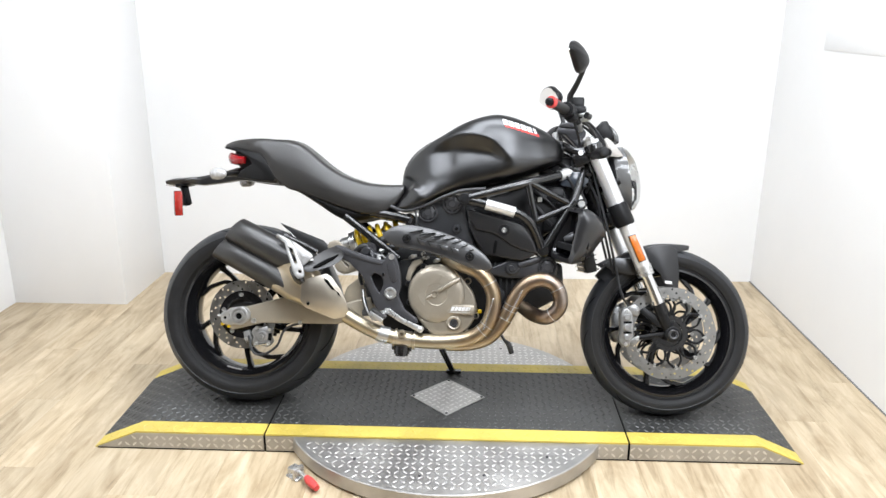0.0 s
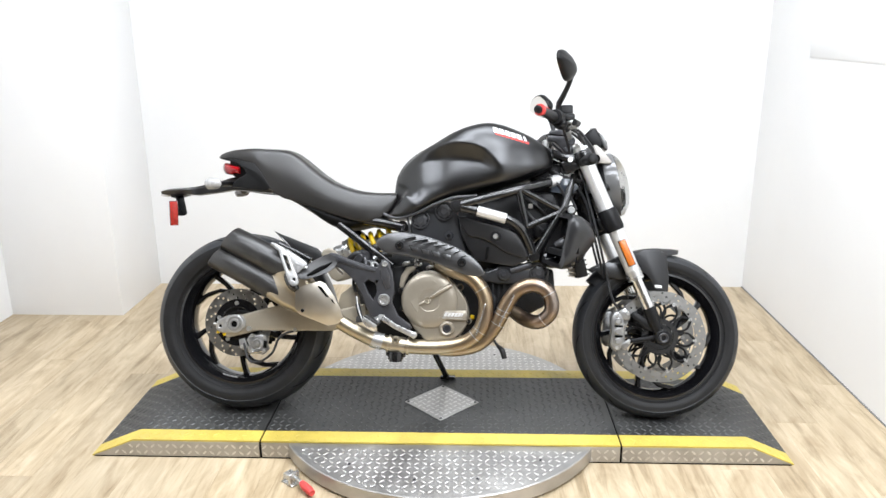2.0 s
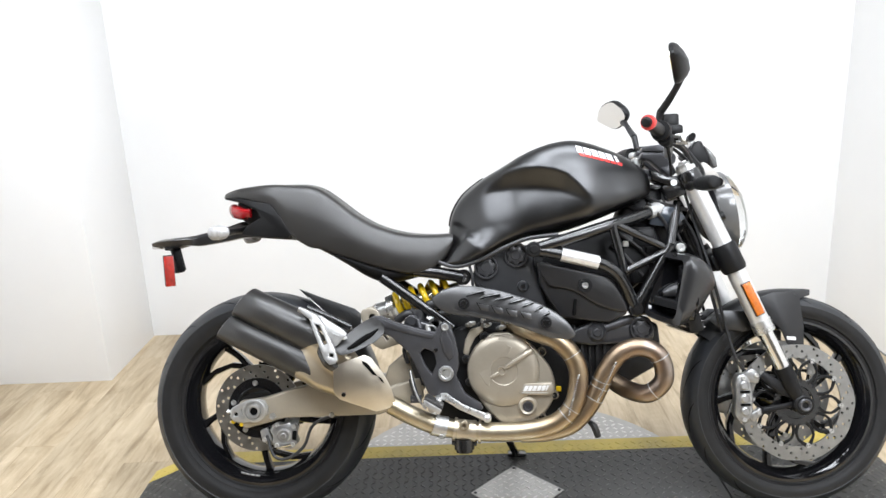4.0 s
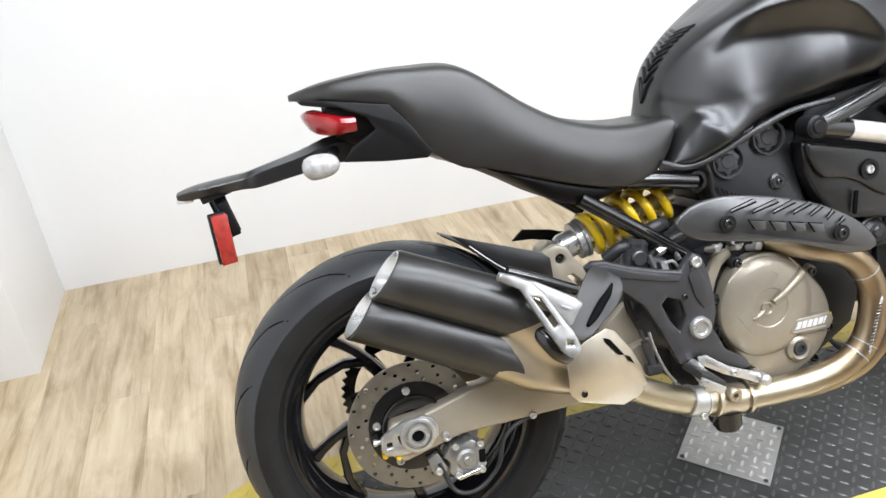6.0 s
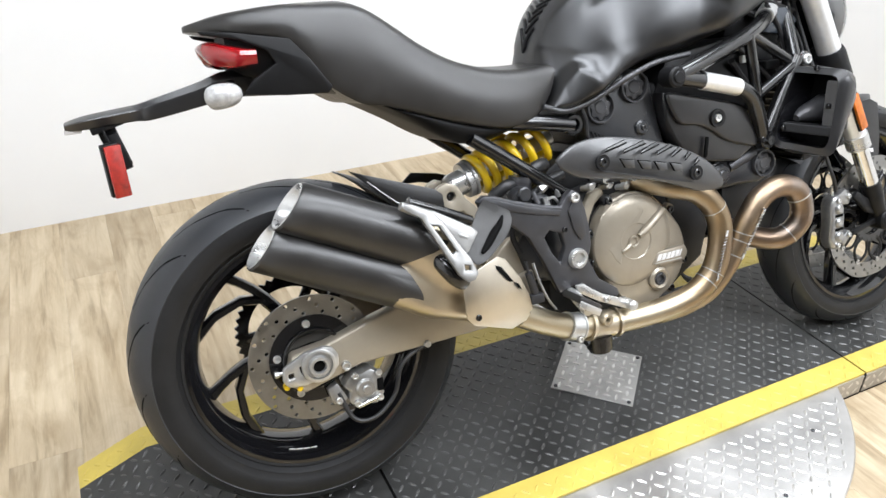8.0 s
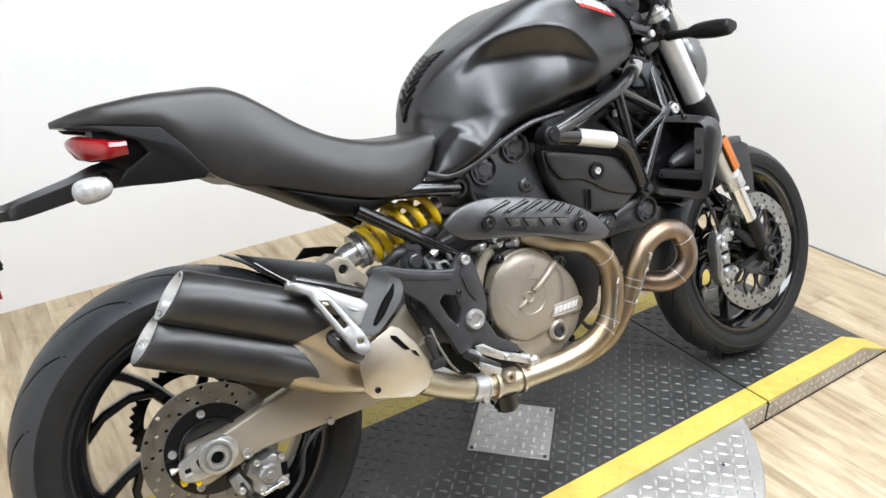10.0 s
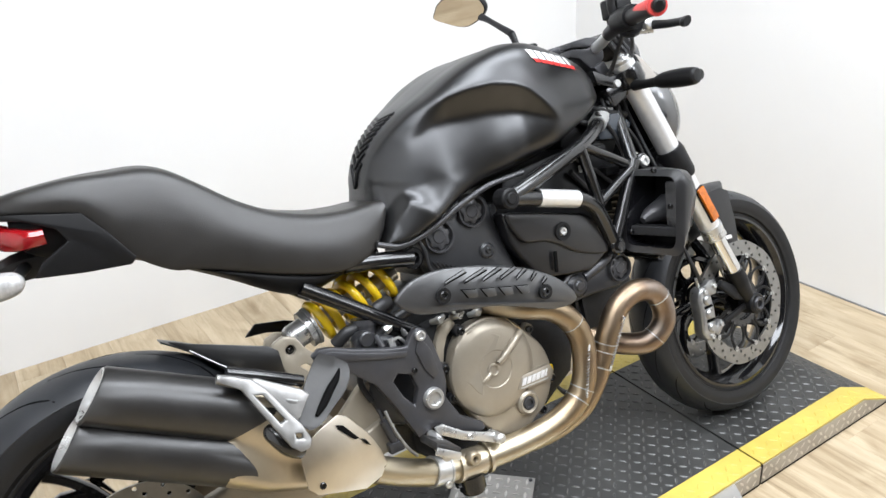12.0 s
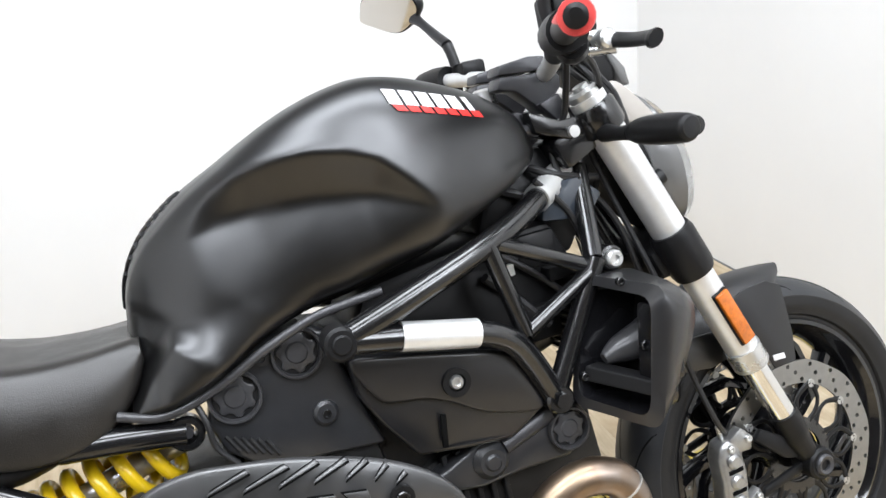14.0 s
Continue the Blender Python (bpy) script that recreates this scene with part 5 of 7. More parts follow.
# ---- trellis frame ----
for s in (-1, 1):
    fr = bpart("frame_tube", tube([(0.782, s * 0.186, 0.741), (0.86, s * 0.182, 0.763), (0.98, s * 0.166, 0.798), (1.05, s * 0.138, 0.818), (1.13, s * 0.084, 0.844), (1.19, s * 0.048, 0.868)], 0.0165, 16), FRAMEB, "gloss black trellis frame")
    bpart("frame_tube", tube([(0.782, s * 0.186, 0.741), (0.83, s * 0.184, 0.730), (0.90, s * 0.182, 0.714), (0.958, s * 0.178, 0.698), (0.998, s * 0.170, 0.672), (1.025, s * 0.160, 0.630), (1.048, s * 0.150, 0.575)], 0.0165, 16), FRAMEB, "", fr)
    bpart("frame_sleeve", tube([(0.853, s * 0.183, 0.7255), (0.90, s * 0.1822, 0.7135), (0.950, s * 0.179, 0.7005)], 0.0185, 18, 4), SLEEVE, "silver sleeve on the frame tube", fr)
    bpart("frame_sleeve", tube([tuple(p) for p in spline([(1.05, s * 0.138, 0.818), (1.13, s * 0.084, 0.844), (1.19, s * 0.048, 0.868)], 6) if 1.095 < p[0] < 1.186], 0.0200, 18, 3), SLEEVE, "silver sleeve on the frame tube", fr)
    for a, b, r in (((0.992, 0.168, 0.802), (1.022, 0.160, 0.674), 0.012), ((1.005, 0.164, 0.800), (1.145, 0.140, 0.730), 0.011), ((1.022, 0.160, 0.674), (1.142, 0.148, 0.728), 0.011), ((1.150, 0.146, 0.742), (1.050, 0.150, 0.575), 0.0145), ((1.15, 0.14, 0.74), (1.19, 0.07, 0.86), 0.014)):
        bpart("frame_tube", bar((a[0], s * a[1], a[2]), (b[0], s * b[1], b[2]), r, 14), FRAMEB, "", fr)
    bpart("frame_boss", merged(disc_y(0.780, 0.741, s * 0.165, s * 0.202, 0.021, 0.004), disc_y(0.780, 0.741, s * 0.20, s * 0.206, 0.012, 0.002)), PLASTIC, "", fr)
    bpart("frame_boss", merged(disc_y(1.050, 0.573, s * 0.135, s * 0.166, 0.020, 0.003), lathe([(0.0005, s * 0.160), (0.011, s * 0.160), (0.011, s * 0.174), (0.0005, s * 0.174)], (1.05, 0, 0.573), 6)), FRAMEB, "", fr)
    bpart("frame_boss", merged(disc_y(1.175, 0.734, s * 0.12, s * 0.148, 0.018, 0.003)), FRAMEB, "", fr)
    bpart("frame_bolt", lathe([(0.0005, s * 0.14), (0.0125, s * 0.14), (0.0125, s * 0.154), (0.010, s * 0.157), (0.006, s * 0.157), (0.005, s * 0.152), (0.0005, s * 0.152)], (1.175, 0, 0.734), 20), SILVER, "silver frame bolt", fr)
    # subframe
    bpart("subframe_tube", tube([(0.36, s * 0.112, 0.678), (0.45, s * 0.118, 0.612), (0.555, s * 0.132, 0.532)], 0.0145, 14, 3), FRAMEB, "black subframe strut")
    bpart("subframe_tube", tube([(0.45, s * 0.106, 0.694), (0.52, s * 0.108, 0.684), (0.587, s * 0.108, 0.671)], 0.0165, 14, 3), FRAMEB, "black subframe strut")
    bpart("subframe_boss", lathe([(0.010, s * 0.095), (0.020, s * 0.095), (0.022, s * 0.116), (0.019, s * 0.119), (0.013, s * 0.119), (0.011, s * 0.108)], (0.587, 0, 0.671), 24, closed=True), FRAMEB)
    bpart("subframe_bolt", lathe([(0.0005, s * 0.10), (0.009, s * 0.10), (0.009, s * 0.113), (0.0005, s * 0.113)], (0.587, 0, 0.671), 6), HANGER)

# ---- engine ----
bpart("crankcase", plate([(0.50, 0.30), (0.50, 0.44), (0.56, 0.53), (0.66, 0.55), (0.80, 0.53), (0.88, 0.48), (0.93, 0.42), (0.90, 0.33), (0.82, 0.28), (0.70, 0.245), (0.56, 0.25)], -0.118, 0.125, 0.012), ENGINE, "dark cast crankcase")
bpart("sump", plate([(0.60, 0.26), (0.82, 0.285), (0.80, 0.235), (0.74, 0.22), (0.64, 0.225)], -0.07, 0.09, 0.01), ENGINE)
bpart("rear_cylinder", plate([(0.63, 0.52), (0.65, 0.66), (0.80, 0.64), (0.82, 0.52)], -0.10, 0.10, 0.01), ENGINE, "dark upright cylinder")
HEAD = [(0.612, 0.672), (0.628, 0.722), (0.668, 0.738), (0.71, 0.756), (0.748, 0.762), (0.778, 0.744), (0.786, 0.70), (0.80, 0.64), (0.82, 0.575), (0.74, 0.585), (0.66, 0.60), (0.625, 0.63)]
hd = bpart("cylinder_head_cover", plate(HEAD, -0.06, -0.113, 0.008, 0, 3), ENGINE2, "graphite belt cover on the upright cylinder")
bpart("cylinder_head", plate([(0.62, 0.62), (0.63, 0.72), (0.75, 0.75), (0.80, 0.68), (0.81, 0.58)], -0.062, 0.11, 0.01), ENGINE)


def scalloped_cap(x, z, y, r, parent):
    """A round cover with a raised ring and a notched hub, as on belt covers."""
    ring = lathe([(r * 0.84, y + 0.004), (r, y + 0.004), (r, y - 0.007), (r * 0.97, y - 0.010), (r * 0.88, y - 0.010), (r * 0.84, y - 0.006)], (x, 0, z), 36, closed=True)
    bpart("cap_ring", ring, CAPM, "", parent)
    bpart("cap_floor", disc_y(x, z, y + 0.004, y - 0.0020, r * 0.86, 0.0004, 32), ENGINE, "", parent)
    pts = []
    for k in range(64):
        t = 2 * math.pi * k / 64
        pts.append((x + r * (0.715 + 0.075 * math.tanh(2 * math.sin(7 * t))) * math.cos(t), z + r * (0.715 + 0.075 * math.tanh(2 * math.sin(7 * t))) * math.sin(t)))
    bpart("cap_hub", plate(pts, y + 0.004, y - 0.0055, 0.002, 0, 2), CAPM, "", parent)
    bpart("cap_centre", disc_y(x, z, y, y - 0.0075, r * 0.46, 0.003, 24), CAPM, "", parent)


scalloped_cap(0.735, 0.728, -0.113, 0.033, hd)
scalloped_cap(0.651, 0.697, -0.113, 0.033, hd)
bpart("cap_ring", lathe([(0.005, -0.111), (0.010, -0.111), (0.010, -0.117), (0.005, -0.117)], (0.692, 0, 0.733), 16, closed=True), ENGINE2, "", hd)
bpart("cover_boss", disc_y(0.752, 0.642, -0.11, -0.121, 0.016, 0.004), ENGINE2, "", hd)
bolt(hd, 0.752, -0.121, 0.642, 0.8, True)
for k in range(6):
    bpart("cover_rib", bar((0.628 + 0.009 * k, -0.113, 0.652 - 0.004 * k), (0.640 + 0.009 * k, -0.113, 0.628 - 0.004 * k), 0.0028, 6), ENGINE, "", hd)
bpart("cable", tube([(0.60, -0.112, 0.72), (0.612, -0.122, 0.68), (0.615, -0.12, 0.645), (0.635, -0.118, 0.615)], 0.004, 8), CABLE, "black cable beside the belt cover")
# airbox side panel
AIR = [(0.790, 0.710), (0.86, 0.690), (0.96, 0.668), (1.020, 0.615), (1.030, 0.560), (0.980, 0.537), (0.915, 0.546), (0.850, 0.556), (0.815, 0.610), (0.795, 0.65)]
air = bpart("side_panel", plate(AIR, -0.10, -0.140, 0.006, 0, 3, dish=lambda x, z: -0.010 * math.exp(-((x - 0.92) / 0.08) ** 2)), SIDEP, "black moulded panel below the frame")
bpart("panel_ledge", plate([(0.788, 0.706), (0.848, 0.697), (0.93, 0.676), (0.992, 0.656), (1.018, 0.610), (1.030, 0.566), (0.985, 0.572), (0.940, 0.590), (0.905, 0.614), (0.870, 0.630), (0.838, 0.636), (0.814, 0.648)], -0.140, -0.1545, 0.006, 3, 3), SIDEP, "", air)
bpart("panel_boss", lathe([(0.010, -0.148), (0.020, -0.150), (0.019, -0.160), (0.012, -0.160), (0.010, -0.154)], (0.916, 0, 0.640), 28, closed=True), PLASTIC, "", air)
bpart("panel_bolt", lathe([(0.0005, -0.145), (0.0095, -0.145), (0.0095, -0.159), (0.0075, -0.162), (0.0042, -0.162), (0.0036, -0.159), (0.0005, -0.159)], (0.916, 0, 0.640), 20), SILVER, "silver panel bolt", air)
# black block puts in the shade of the panel's slot
bpart("panel_slot", moved(box(-0.004, 0.004, -0.156, -0.150, -0.022, 0.022, 0.002), pose(0.887, 0, 0.582, 0, 8, 0)), GAP, "", air)
bpart("airbox", plate([(0.80, 0.70), (0.84, 0.78), (1.00, 0.80), (1.12, 0.80), (1.16, 0.70), (1.05, 0.62), (0.90, 0.60)], -0.095, 0.095, 0.015), PLASTIC, "black airbox inside the frame")
bpart("throttle_body", plate([(0.74, 0.53), (0.74, 0.74), (0.86, 0.72), (0.98, 0.62), (0.98, 0.52), (0.88, 0.50)], -0.088, 0.088, 0.012), ENGINE, "dark throttle bodies between the cylinders")
# front cylinder and its belt cover
bpart("front_cylinder", plate([(0.86, 0.36), (0.86, 0.52), (1.00, 0.55), (1.12, 0.53), (1.13, 0.42), (1.02, 0.36)], -0.10, 0.10, 0.012), ENGINE, "dark front cylinder")
for k in range(5):
    bpart("cooling_fin", plate([(0.885 + 0.020 * k, 0.37), (0.885 + 0.020 * k, 0.53), (0.892 + 0.020 * k, 0.532), (0.892 + 0.020 * k, 0.37)], -0.112, 0.112, 0.001), ENGINE, "")
fb = bpart("belt_cover", plate([(0.86, 0.508), (0.915, 0.530), (0.935, 0.545), (0.965, 0.540), (1.02, 0.545), (1.055, 0.556), (1.090, 0.548), (1.105, 0.520), (1.100, 0.488), (1.06, 0.474), (0.99, 0.478), (0.93, 0.475), (0.875, 0.485)], -0.09, -0.128, 0.008, 0, 3), ENGINE2, "graphite belt cover on the front cylinder")
scalloped_cap(1.067, 0.517, -0.128, 0.031, fb)
bpart("cover_boss", disc_y(0.947, 0.510, -0.12, -0.138, 0.026, 0.008), ENGINE2, "", fb)
bpart("cover_boss", disc_y(0.947, 0.510, -0.13, -0.142, 0.012, 0.003), ENGINE2, "", fb)
bpart("cover_bar", bar((0.97, -0.124, 0.522), (1.045, -0.124, 0.545), 0.013), HANGER, "", fb)
# clutch cover
base = [(0.604, 0.400), (0.608, 0.462), (0.642, 0.506), (0.690, 0.519), (0.735, 0.508), (0.768, 0.484), (0.800, 0.446), (0.820, 0.414), (0.829, 0.372), (0.822, 0.335), (0.800, 0.300), (0.765, 0.276), (0.734, 0.264), (0.690, 0.268), (0.655, 0.296), (0.627, 0.332), (0.610, 0.365)]
cc = bpart("clutch_cover", plate(base, -0.110, -0.147, 0.007, 4, 3), COVERM, "bronze grey engine side cover")
CX, CZ = 0.690, 0.416
bpart("cover_dome", lathe([(0.099, -0.128), (0.0985, -0.146), (0.096, -0.151), (0.088, -0.1555), (0.079, -0.1585), (0.062, -0.1605), (0.0385, -0.1615), (0.0365, -0.1600), (0.0005, -0.1600)], (CX, 0, CZ), 64), COVERM, "", cc, 20)
# raised leaf of the dome and the stepped lines round it
bpart("cover_leaf", plate([(0.602, 0.428), (0.600, 0.450), (0.616, 0.482), (0.646, 0.505), (0.660, 0.508), (0.667, 0.497), (0.702, 0.487), (0.716, 0.478), (0.700, 0.455), (0.690, 0.452), (0.666, 0.446), (0.655, 0.424), (0.657, 0.398), (0.650, 0.372), (0.637, 0.386), (0.627, 0.404), (0.611, 0.421)], -0.140, -0.1615, 0.0022, 0, 2, dish=lambda x, z: 0.95 * max(0.0, math.hypot(x - CX, z - CZ) - 0.062) ** 1.35), COVERM, "", cc, 20)
bpart("cover_rib", tube([(0.764, -0.152, 0.468), (0.742, -0.160, 0.456), (0.712, -0.1655, 0.437), (0.696, -0.1650, 0.427)], [0.0105, 0.0095, 0.0075, 0.0060], 12), COVERM, "", cc)
bpart("cover_rib", tube([(0.676, -0.1600, 0.412), (0.664, -0.1620, 0.404), (0.655, -0.1605, 0.399)], [0.0055, 0.0055, 0.0040], 10, 4), COVERM, "", cc)
bpart("cover_hub", lathe([(0.0070, -0.159), (0.0135, -0.159), (0.0130, -0.1640), (0.0105, -0.1645), (0.0080, -0.1620)], (0.684, 0, 0.416), 24, closed=True), COVERM, "", cc)
bpart("filler_boss", lathe([(0.012, -0.142), (0.027, -0.142), (0.0255, -0.154), (0.020, -0.158), (0.015, -0.156), (0.012, -0.150)], (0.752, 0, 0.3185), 32, closed=True), COVERM, "", cc)
bpart("filler_plug", lathe([(0.0005, -0.14), (0.0140, -0.14), (0.0140, -0.155), (0.0120, -0.159), (0.0085, -0.159), (0.0080, -0.154), (0.0005, -0.154)], (0.752, 0, 0.3185), 24), HANGER, "dark filler plug", cc)
# plaque that bears the brand mark, bridging the dome's edge and the flange
PLQ = [(0.727, 0.355), (0.744, 0.381), (0.818, 0.382), (0.826, 0.366), (0.816, 0.348), (0.760, 0.350)]
pdish = lambda x, z: -0.002 + 0.05 * max(0.0, x - 0.775)
bpart("brand_plaque", plate(PLQ, -0.140, -0.1590, 0.0025, 0, 2, dish=pdish), COVERM, "", cc)
for i in range(6):
    x = 0.7400 + i * 0.0119
    wd = 0.0096 if i < 5 else 0.0042
    bpart("logo_block", plate([(x, 0.3610), (x + wd, 0.3606), (x + wd + 0.0065, 0.3744), (x + 0.0065, 0.3748)], -0.1585, -0.1598, 0.0002, dish=pdish), WHITEINK, "pale brand mark block", cc)
bpart("logo_stripe", plate([(0.7360, 0.3555), (0.8060, 0.3535), (0.8070, 0.3562), (0.7370, 0.3582)], -0.1585, -0.1597, 0.0002, dish=pdish), GREYINK, "grey lettering bar", cc)
for x, z in ((0.590, 0.447), (0.597, 0.384), (0.641, 0.508), (0.717, 0.503), (0.796, 0.462), (0.826, 0.345), (0.790, 0.287), (0.664, 0.298)):
    bpart("bolt_seat", lathe([(0.0005, -0.125), (0.0125, -0.125), (0.0115, -0.1395), (0.0005, -0.1395)], (x, 0, z), 18), COVERM if x > 0.72 else ENGINE2, "", cc)
    bolt(cc, x, -0.141, z, 1.05, True)
bpart("cover_bracket", plate([(0.580, 0.462), (0.588, 0.500), (0.604, 0.528), (0.634, 0.536), (0.640, 0.522), (0.616, 0.505), (0.603, 0.480), (0.596, 0.455)], -0.112, -0.130, 0.004), BRONZE, "bronze grey bracket behind the cover", cc)
for x, z, m in ((0.604, 0.543, CALI2), (0.647, 0.539, SILVER), (0.688, 0.531, CALI2), (0.760, 0.507, SILVER)):
    bpart("hose_fitting", merged(tube([(x - 0.010, -0.118, z - 0.004), (x, -0.136, z), (x + 0.012, -0.130, z + 0.003)], [0.006, 0.007, 0.005], 10, 3), disc_y(x, z, -0.128, -0.142, 0.0075, 0.002, 10)), m, "small bright engine fitting")
bpart("clutch_arm", tube([(0.742, -0.140, 0.502), (0.756, -0.146, 0.488), (0.768, -0.148, 0.472)], [0.003, 0.004, 0.005], 8, 3), CHROME, "bright clutch lever rod")
bpart("plug_tag", box(0.832, 0.846, -0.128, -0.120, 0.352, 0.366, 0.002), SPRING, "small yellow tag behind the cover")
for p, q, r in (((0.64, -0.09, 0.55), (0.64, -0.14, 0.552), 0.008), ((0.705, -0.1, 0.545), (0.705, -0.145, 0.548), 0.009), ((0.76, -0.1, 0.52), (0.76, -0.15, 0.523), 0.007)):
    bpart("engine_fitting", bar(p, q, r), SILVER, "small silver engine fitting")
bpart("clutch_line", tube([(0.63, -0.13, 0.545), (0.67, -0.15, 0.552), (0.72, -0.15, 0.548), (0.77, -0.15, 0.53), (0.80, -0.13, 0.48)], 0.0045, 8), CABLE)

# ---- heat shield over the rear header ----
HS = [(0.503, 0.612), (0.520, 0.632), (0.548, 0.645), (0.592, 0.650), (0.640, 0.644), (0.690, 0.633), (0.740, 0.617), (0.785, 0.599), (0.825, 0.577), (0.858, 0.550), (0.880, 0.515), (0.862, 0.502), (0.820, 0.505), (0.770, 0.524), (0.700, 0.550), (0.640, 0.562), (0.575, 0.572), (0.535, 0.582)]
hdish = lambda x, z: 0.040 * ((x - 0.72) / 0.22) ** 2 * (1 if x < 0.72 else 0.35) + 0.05 * ((z - (0.604 - 0.32 * max(0, x - 0.62))) / 0.05) ** 2 * 0.30
hs = bpart("heat_shield", plate(HS, -0.212, -0.221, 0.004, 3, 3, dish=hdish), SHIELDM, "black moulded heat shield with raised ribs")
LOWS = [(0.595, 0.623), (0.632, 0.616), (0.670, 0.609), (0.708, 0.601), (0.743, 0.591), (0.775, 0.579), (0.798, 0.566)]
UPS = [(0.645, 0.634), (0.688, 0.626), (0.721, 0.619), (0.754, 0.610), (0.776, 0.601), (0.797, 0.589), (0.816, 0.573)]
for (x0, z0), (x1, z1) in zip(LOWS, UPS):
    ex, ez = (x1 - x0), (z1 - z0)
    nx, nz = -ez / math.hypot(ex, ez), ex / math.hypot(ex, ez)
    quad = lambda g, h: [(x0 - nx * g, z0 - nz * g), (x0 + 0.006 + nx * h, z0 + nz * h), (x1 - ex * 0.06 + nx * h, z1 + nz * h), (x1 - nx * g, z1 - nz * g)]
    # dark sheet under each rib puts its shadow into the colour
    bpart("rib_shade", plate(quad(0.0026, 0.0052), -0.2195, -0.2222, 0.0004, dish=hdish), GAP, "", hs)
    bpart("shield_rib", plate(quad(-0.0002, 0.0046), -0.2195, -0.2236, 0.0012, dish=hdish), SHIELDM, "", hs)
for k in range(4):
    cx, cz = 0.622 + 0.0375 * k, 0.606 - 0.0083 * k
    q = [(cx, cz), (cx + 0.030, cz - 0.007), (cx + 0.031, cz - 0.023), (cx + 0.011, cz - 0.020)]
    mx, mz = sum(p[0] for p in q) / 4, sum(p[1] for p in q) / 4
    # dark sheet behind each chevron draws its shaded edge
    bpart("shield_chevron", plate(q, -0.2195, -0.2222, 0.0004, dish=hdish), GAP, "", hs)
    bpart("shield_chevron", plate([(mx + (x - mx) * 0.92 + 0.0018, mz + (z - mz) * 0.90 - 0.0012) for x, z in q], -0.2195, -0.2230, 0.0006, dish=hdish), SHIELDM, "", hs)
for x, z in ((0.589, 0.603), (0.803, 0.548)):
    y = -0.2185 + hdish(x, z)
    bpart("shield_washer", lathe([(0.009, y + 0.002), (0.015, y + 0.002), (0.015, y - 0.004), (0.009, y - 0.004)], (x, 0, z), 24, closed=True), PLASTIC, "", hs)
    bolt(hs, x, y - 0.001, z, 1.15, True)

# ---- footrest hangers, pedal, passenger footrest ----
HG = [(0.330, 0.568), (0.345, 0.576), (0.366, 0.573), (0.410, 0.555), (0.466, 0.537), (0.508, 0.527), (0.520, 0.546), (0.534, 0.556), (0.550, 0.548), (0.562, 0.512), (0.569, 0.474), (0.571, 0.438), (0.562, 0.408), (0.584, 0.362), (0.627, 0.332), (0.632, 0.318), (0.612, 0.312), (0.572, 0.335), (0.530, 0.362), (0.490, 0.352), (0.476, 0.386), (0.458, 0.428), (0.432, 0.478), (0.389, 0.518), (0.345, 0.535)]
HGW = [(0.466, 0.472), (0.478, 0.484), (0.504, 0.473), (0.510, 0.444), (0.497, 0.414), (0.480, 0.438)]
hg = bpart("footrest_hanger", cutout(HG, [HGW], -0.160, -0.178, 0.004), HANGER, "dark grey alloy footrest hanger")
bpart("hanger_edge", plate([(0.535, 0.540), (0.552, 0.505), (0.558, 0.462), (0.545, 0.452), (0.530, 0.475), (0.520, 0.515)], -0.1775, -0.1825, 0.002), HANGER, "", hg)
bpart("hanger_ridge", plate([(0.345, 0.566), (0.366, 0.566), (0.410, 0.548), (0.466, 0.530), (0.505, 0.520), (0.500, 0.510), (0.450, 0.522), (0.395, 0.538), (0.348, 0.552)], -0.1775, -0.1815, 0.0015), HANGER, "", hg)
bpart("pivot_bolt", lathe([(0.0005, -0.175), (0.021, -0.175), (0.021, -0.184), (0.018, -0.188), (0.013, -0.188), (0.0115, -0.182), (0.0005, -0.182)], (0.535, 0, 0.416), 28), SILVER, "large silver pivot bolt", hg)
bolt(hg, 0.536, -0.180, 0.540, 1.35)
bolt(hg, 0.51, -0.180, 0.480, 0.7, True)
ped = bpart("brake_pedal", plate([(0.518, 0.366), (0.536, 0.366), (0.576, 0.336), (0.612, 0.320), (0.640, 0.309), (0.652, 0.300), (0.646, 0.287), (0.632, 0.290), (0.600, 0.306), (0.570, 0.320), (0.522, 0.350)], -0.186, -0.194, 0.003, 0, 2), SILVER, "silver brake pedal")
bpart("pedal_tip", merged(disc_y(0.642, 0.298, -0.170, -0.212, 0.0105, 0.003, 18), disc_y(0.642, 0.298, -0.210, -0.214, 0.006, 0.001, 12)), SILVER, "", ped)
bolt(ped, 0.585, -0.196, 0.322, 0.8)
peg = bpart("footrest", tube([(0.515, -0.175, 0.350), (0.512, -0.20, 0.346), (0.505, -0.235, 0.340), (0.500, -0.262, 0.336)], [0.009, 0.012, 0.012, 0.010], 10, 4), SILVER, "silver ribbed footrest")
bpart("footrest_rubber", moved(box(-0.028, 0.026, -0.034, 0.030, -0.004, 0.010, 0.004), pose(0.503, -0.232, 0.347, 0, 32, 0)), PEGR, "", peg)
bpart("footrest_edge", moved(box(-0.026, 0.026, -0.038, -0.032, -0.012, 0.002, 0.002), pose(0.503, -0.232, 0.347, 0, 32, 0)), SILVER, "", peg)
bpart("pedal_link", tube([(0.438, -0.172, 0.425), (0.446, -0.178, 0.385), (0.462, -0.18, 0.345), (0.478, -0.178, 0.322)], 0.003, 8, 3), CALI, "silver brake pedal link")
bpart("master_cylinder", merged(bar((0.438, -0.15, 0.40), (0.450, -0.15, 0.352), 0.008), bar((0.438, -0.15, 0.40), (0.434, -0.15, 0.425), 0.003), box(0.435, 0.465, -0.160, -0.142, 0.335, 0.355, 0.003)), HANGER, "dark rear brake cylinder")
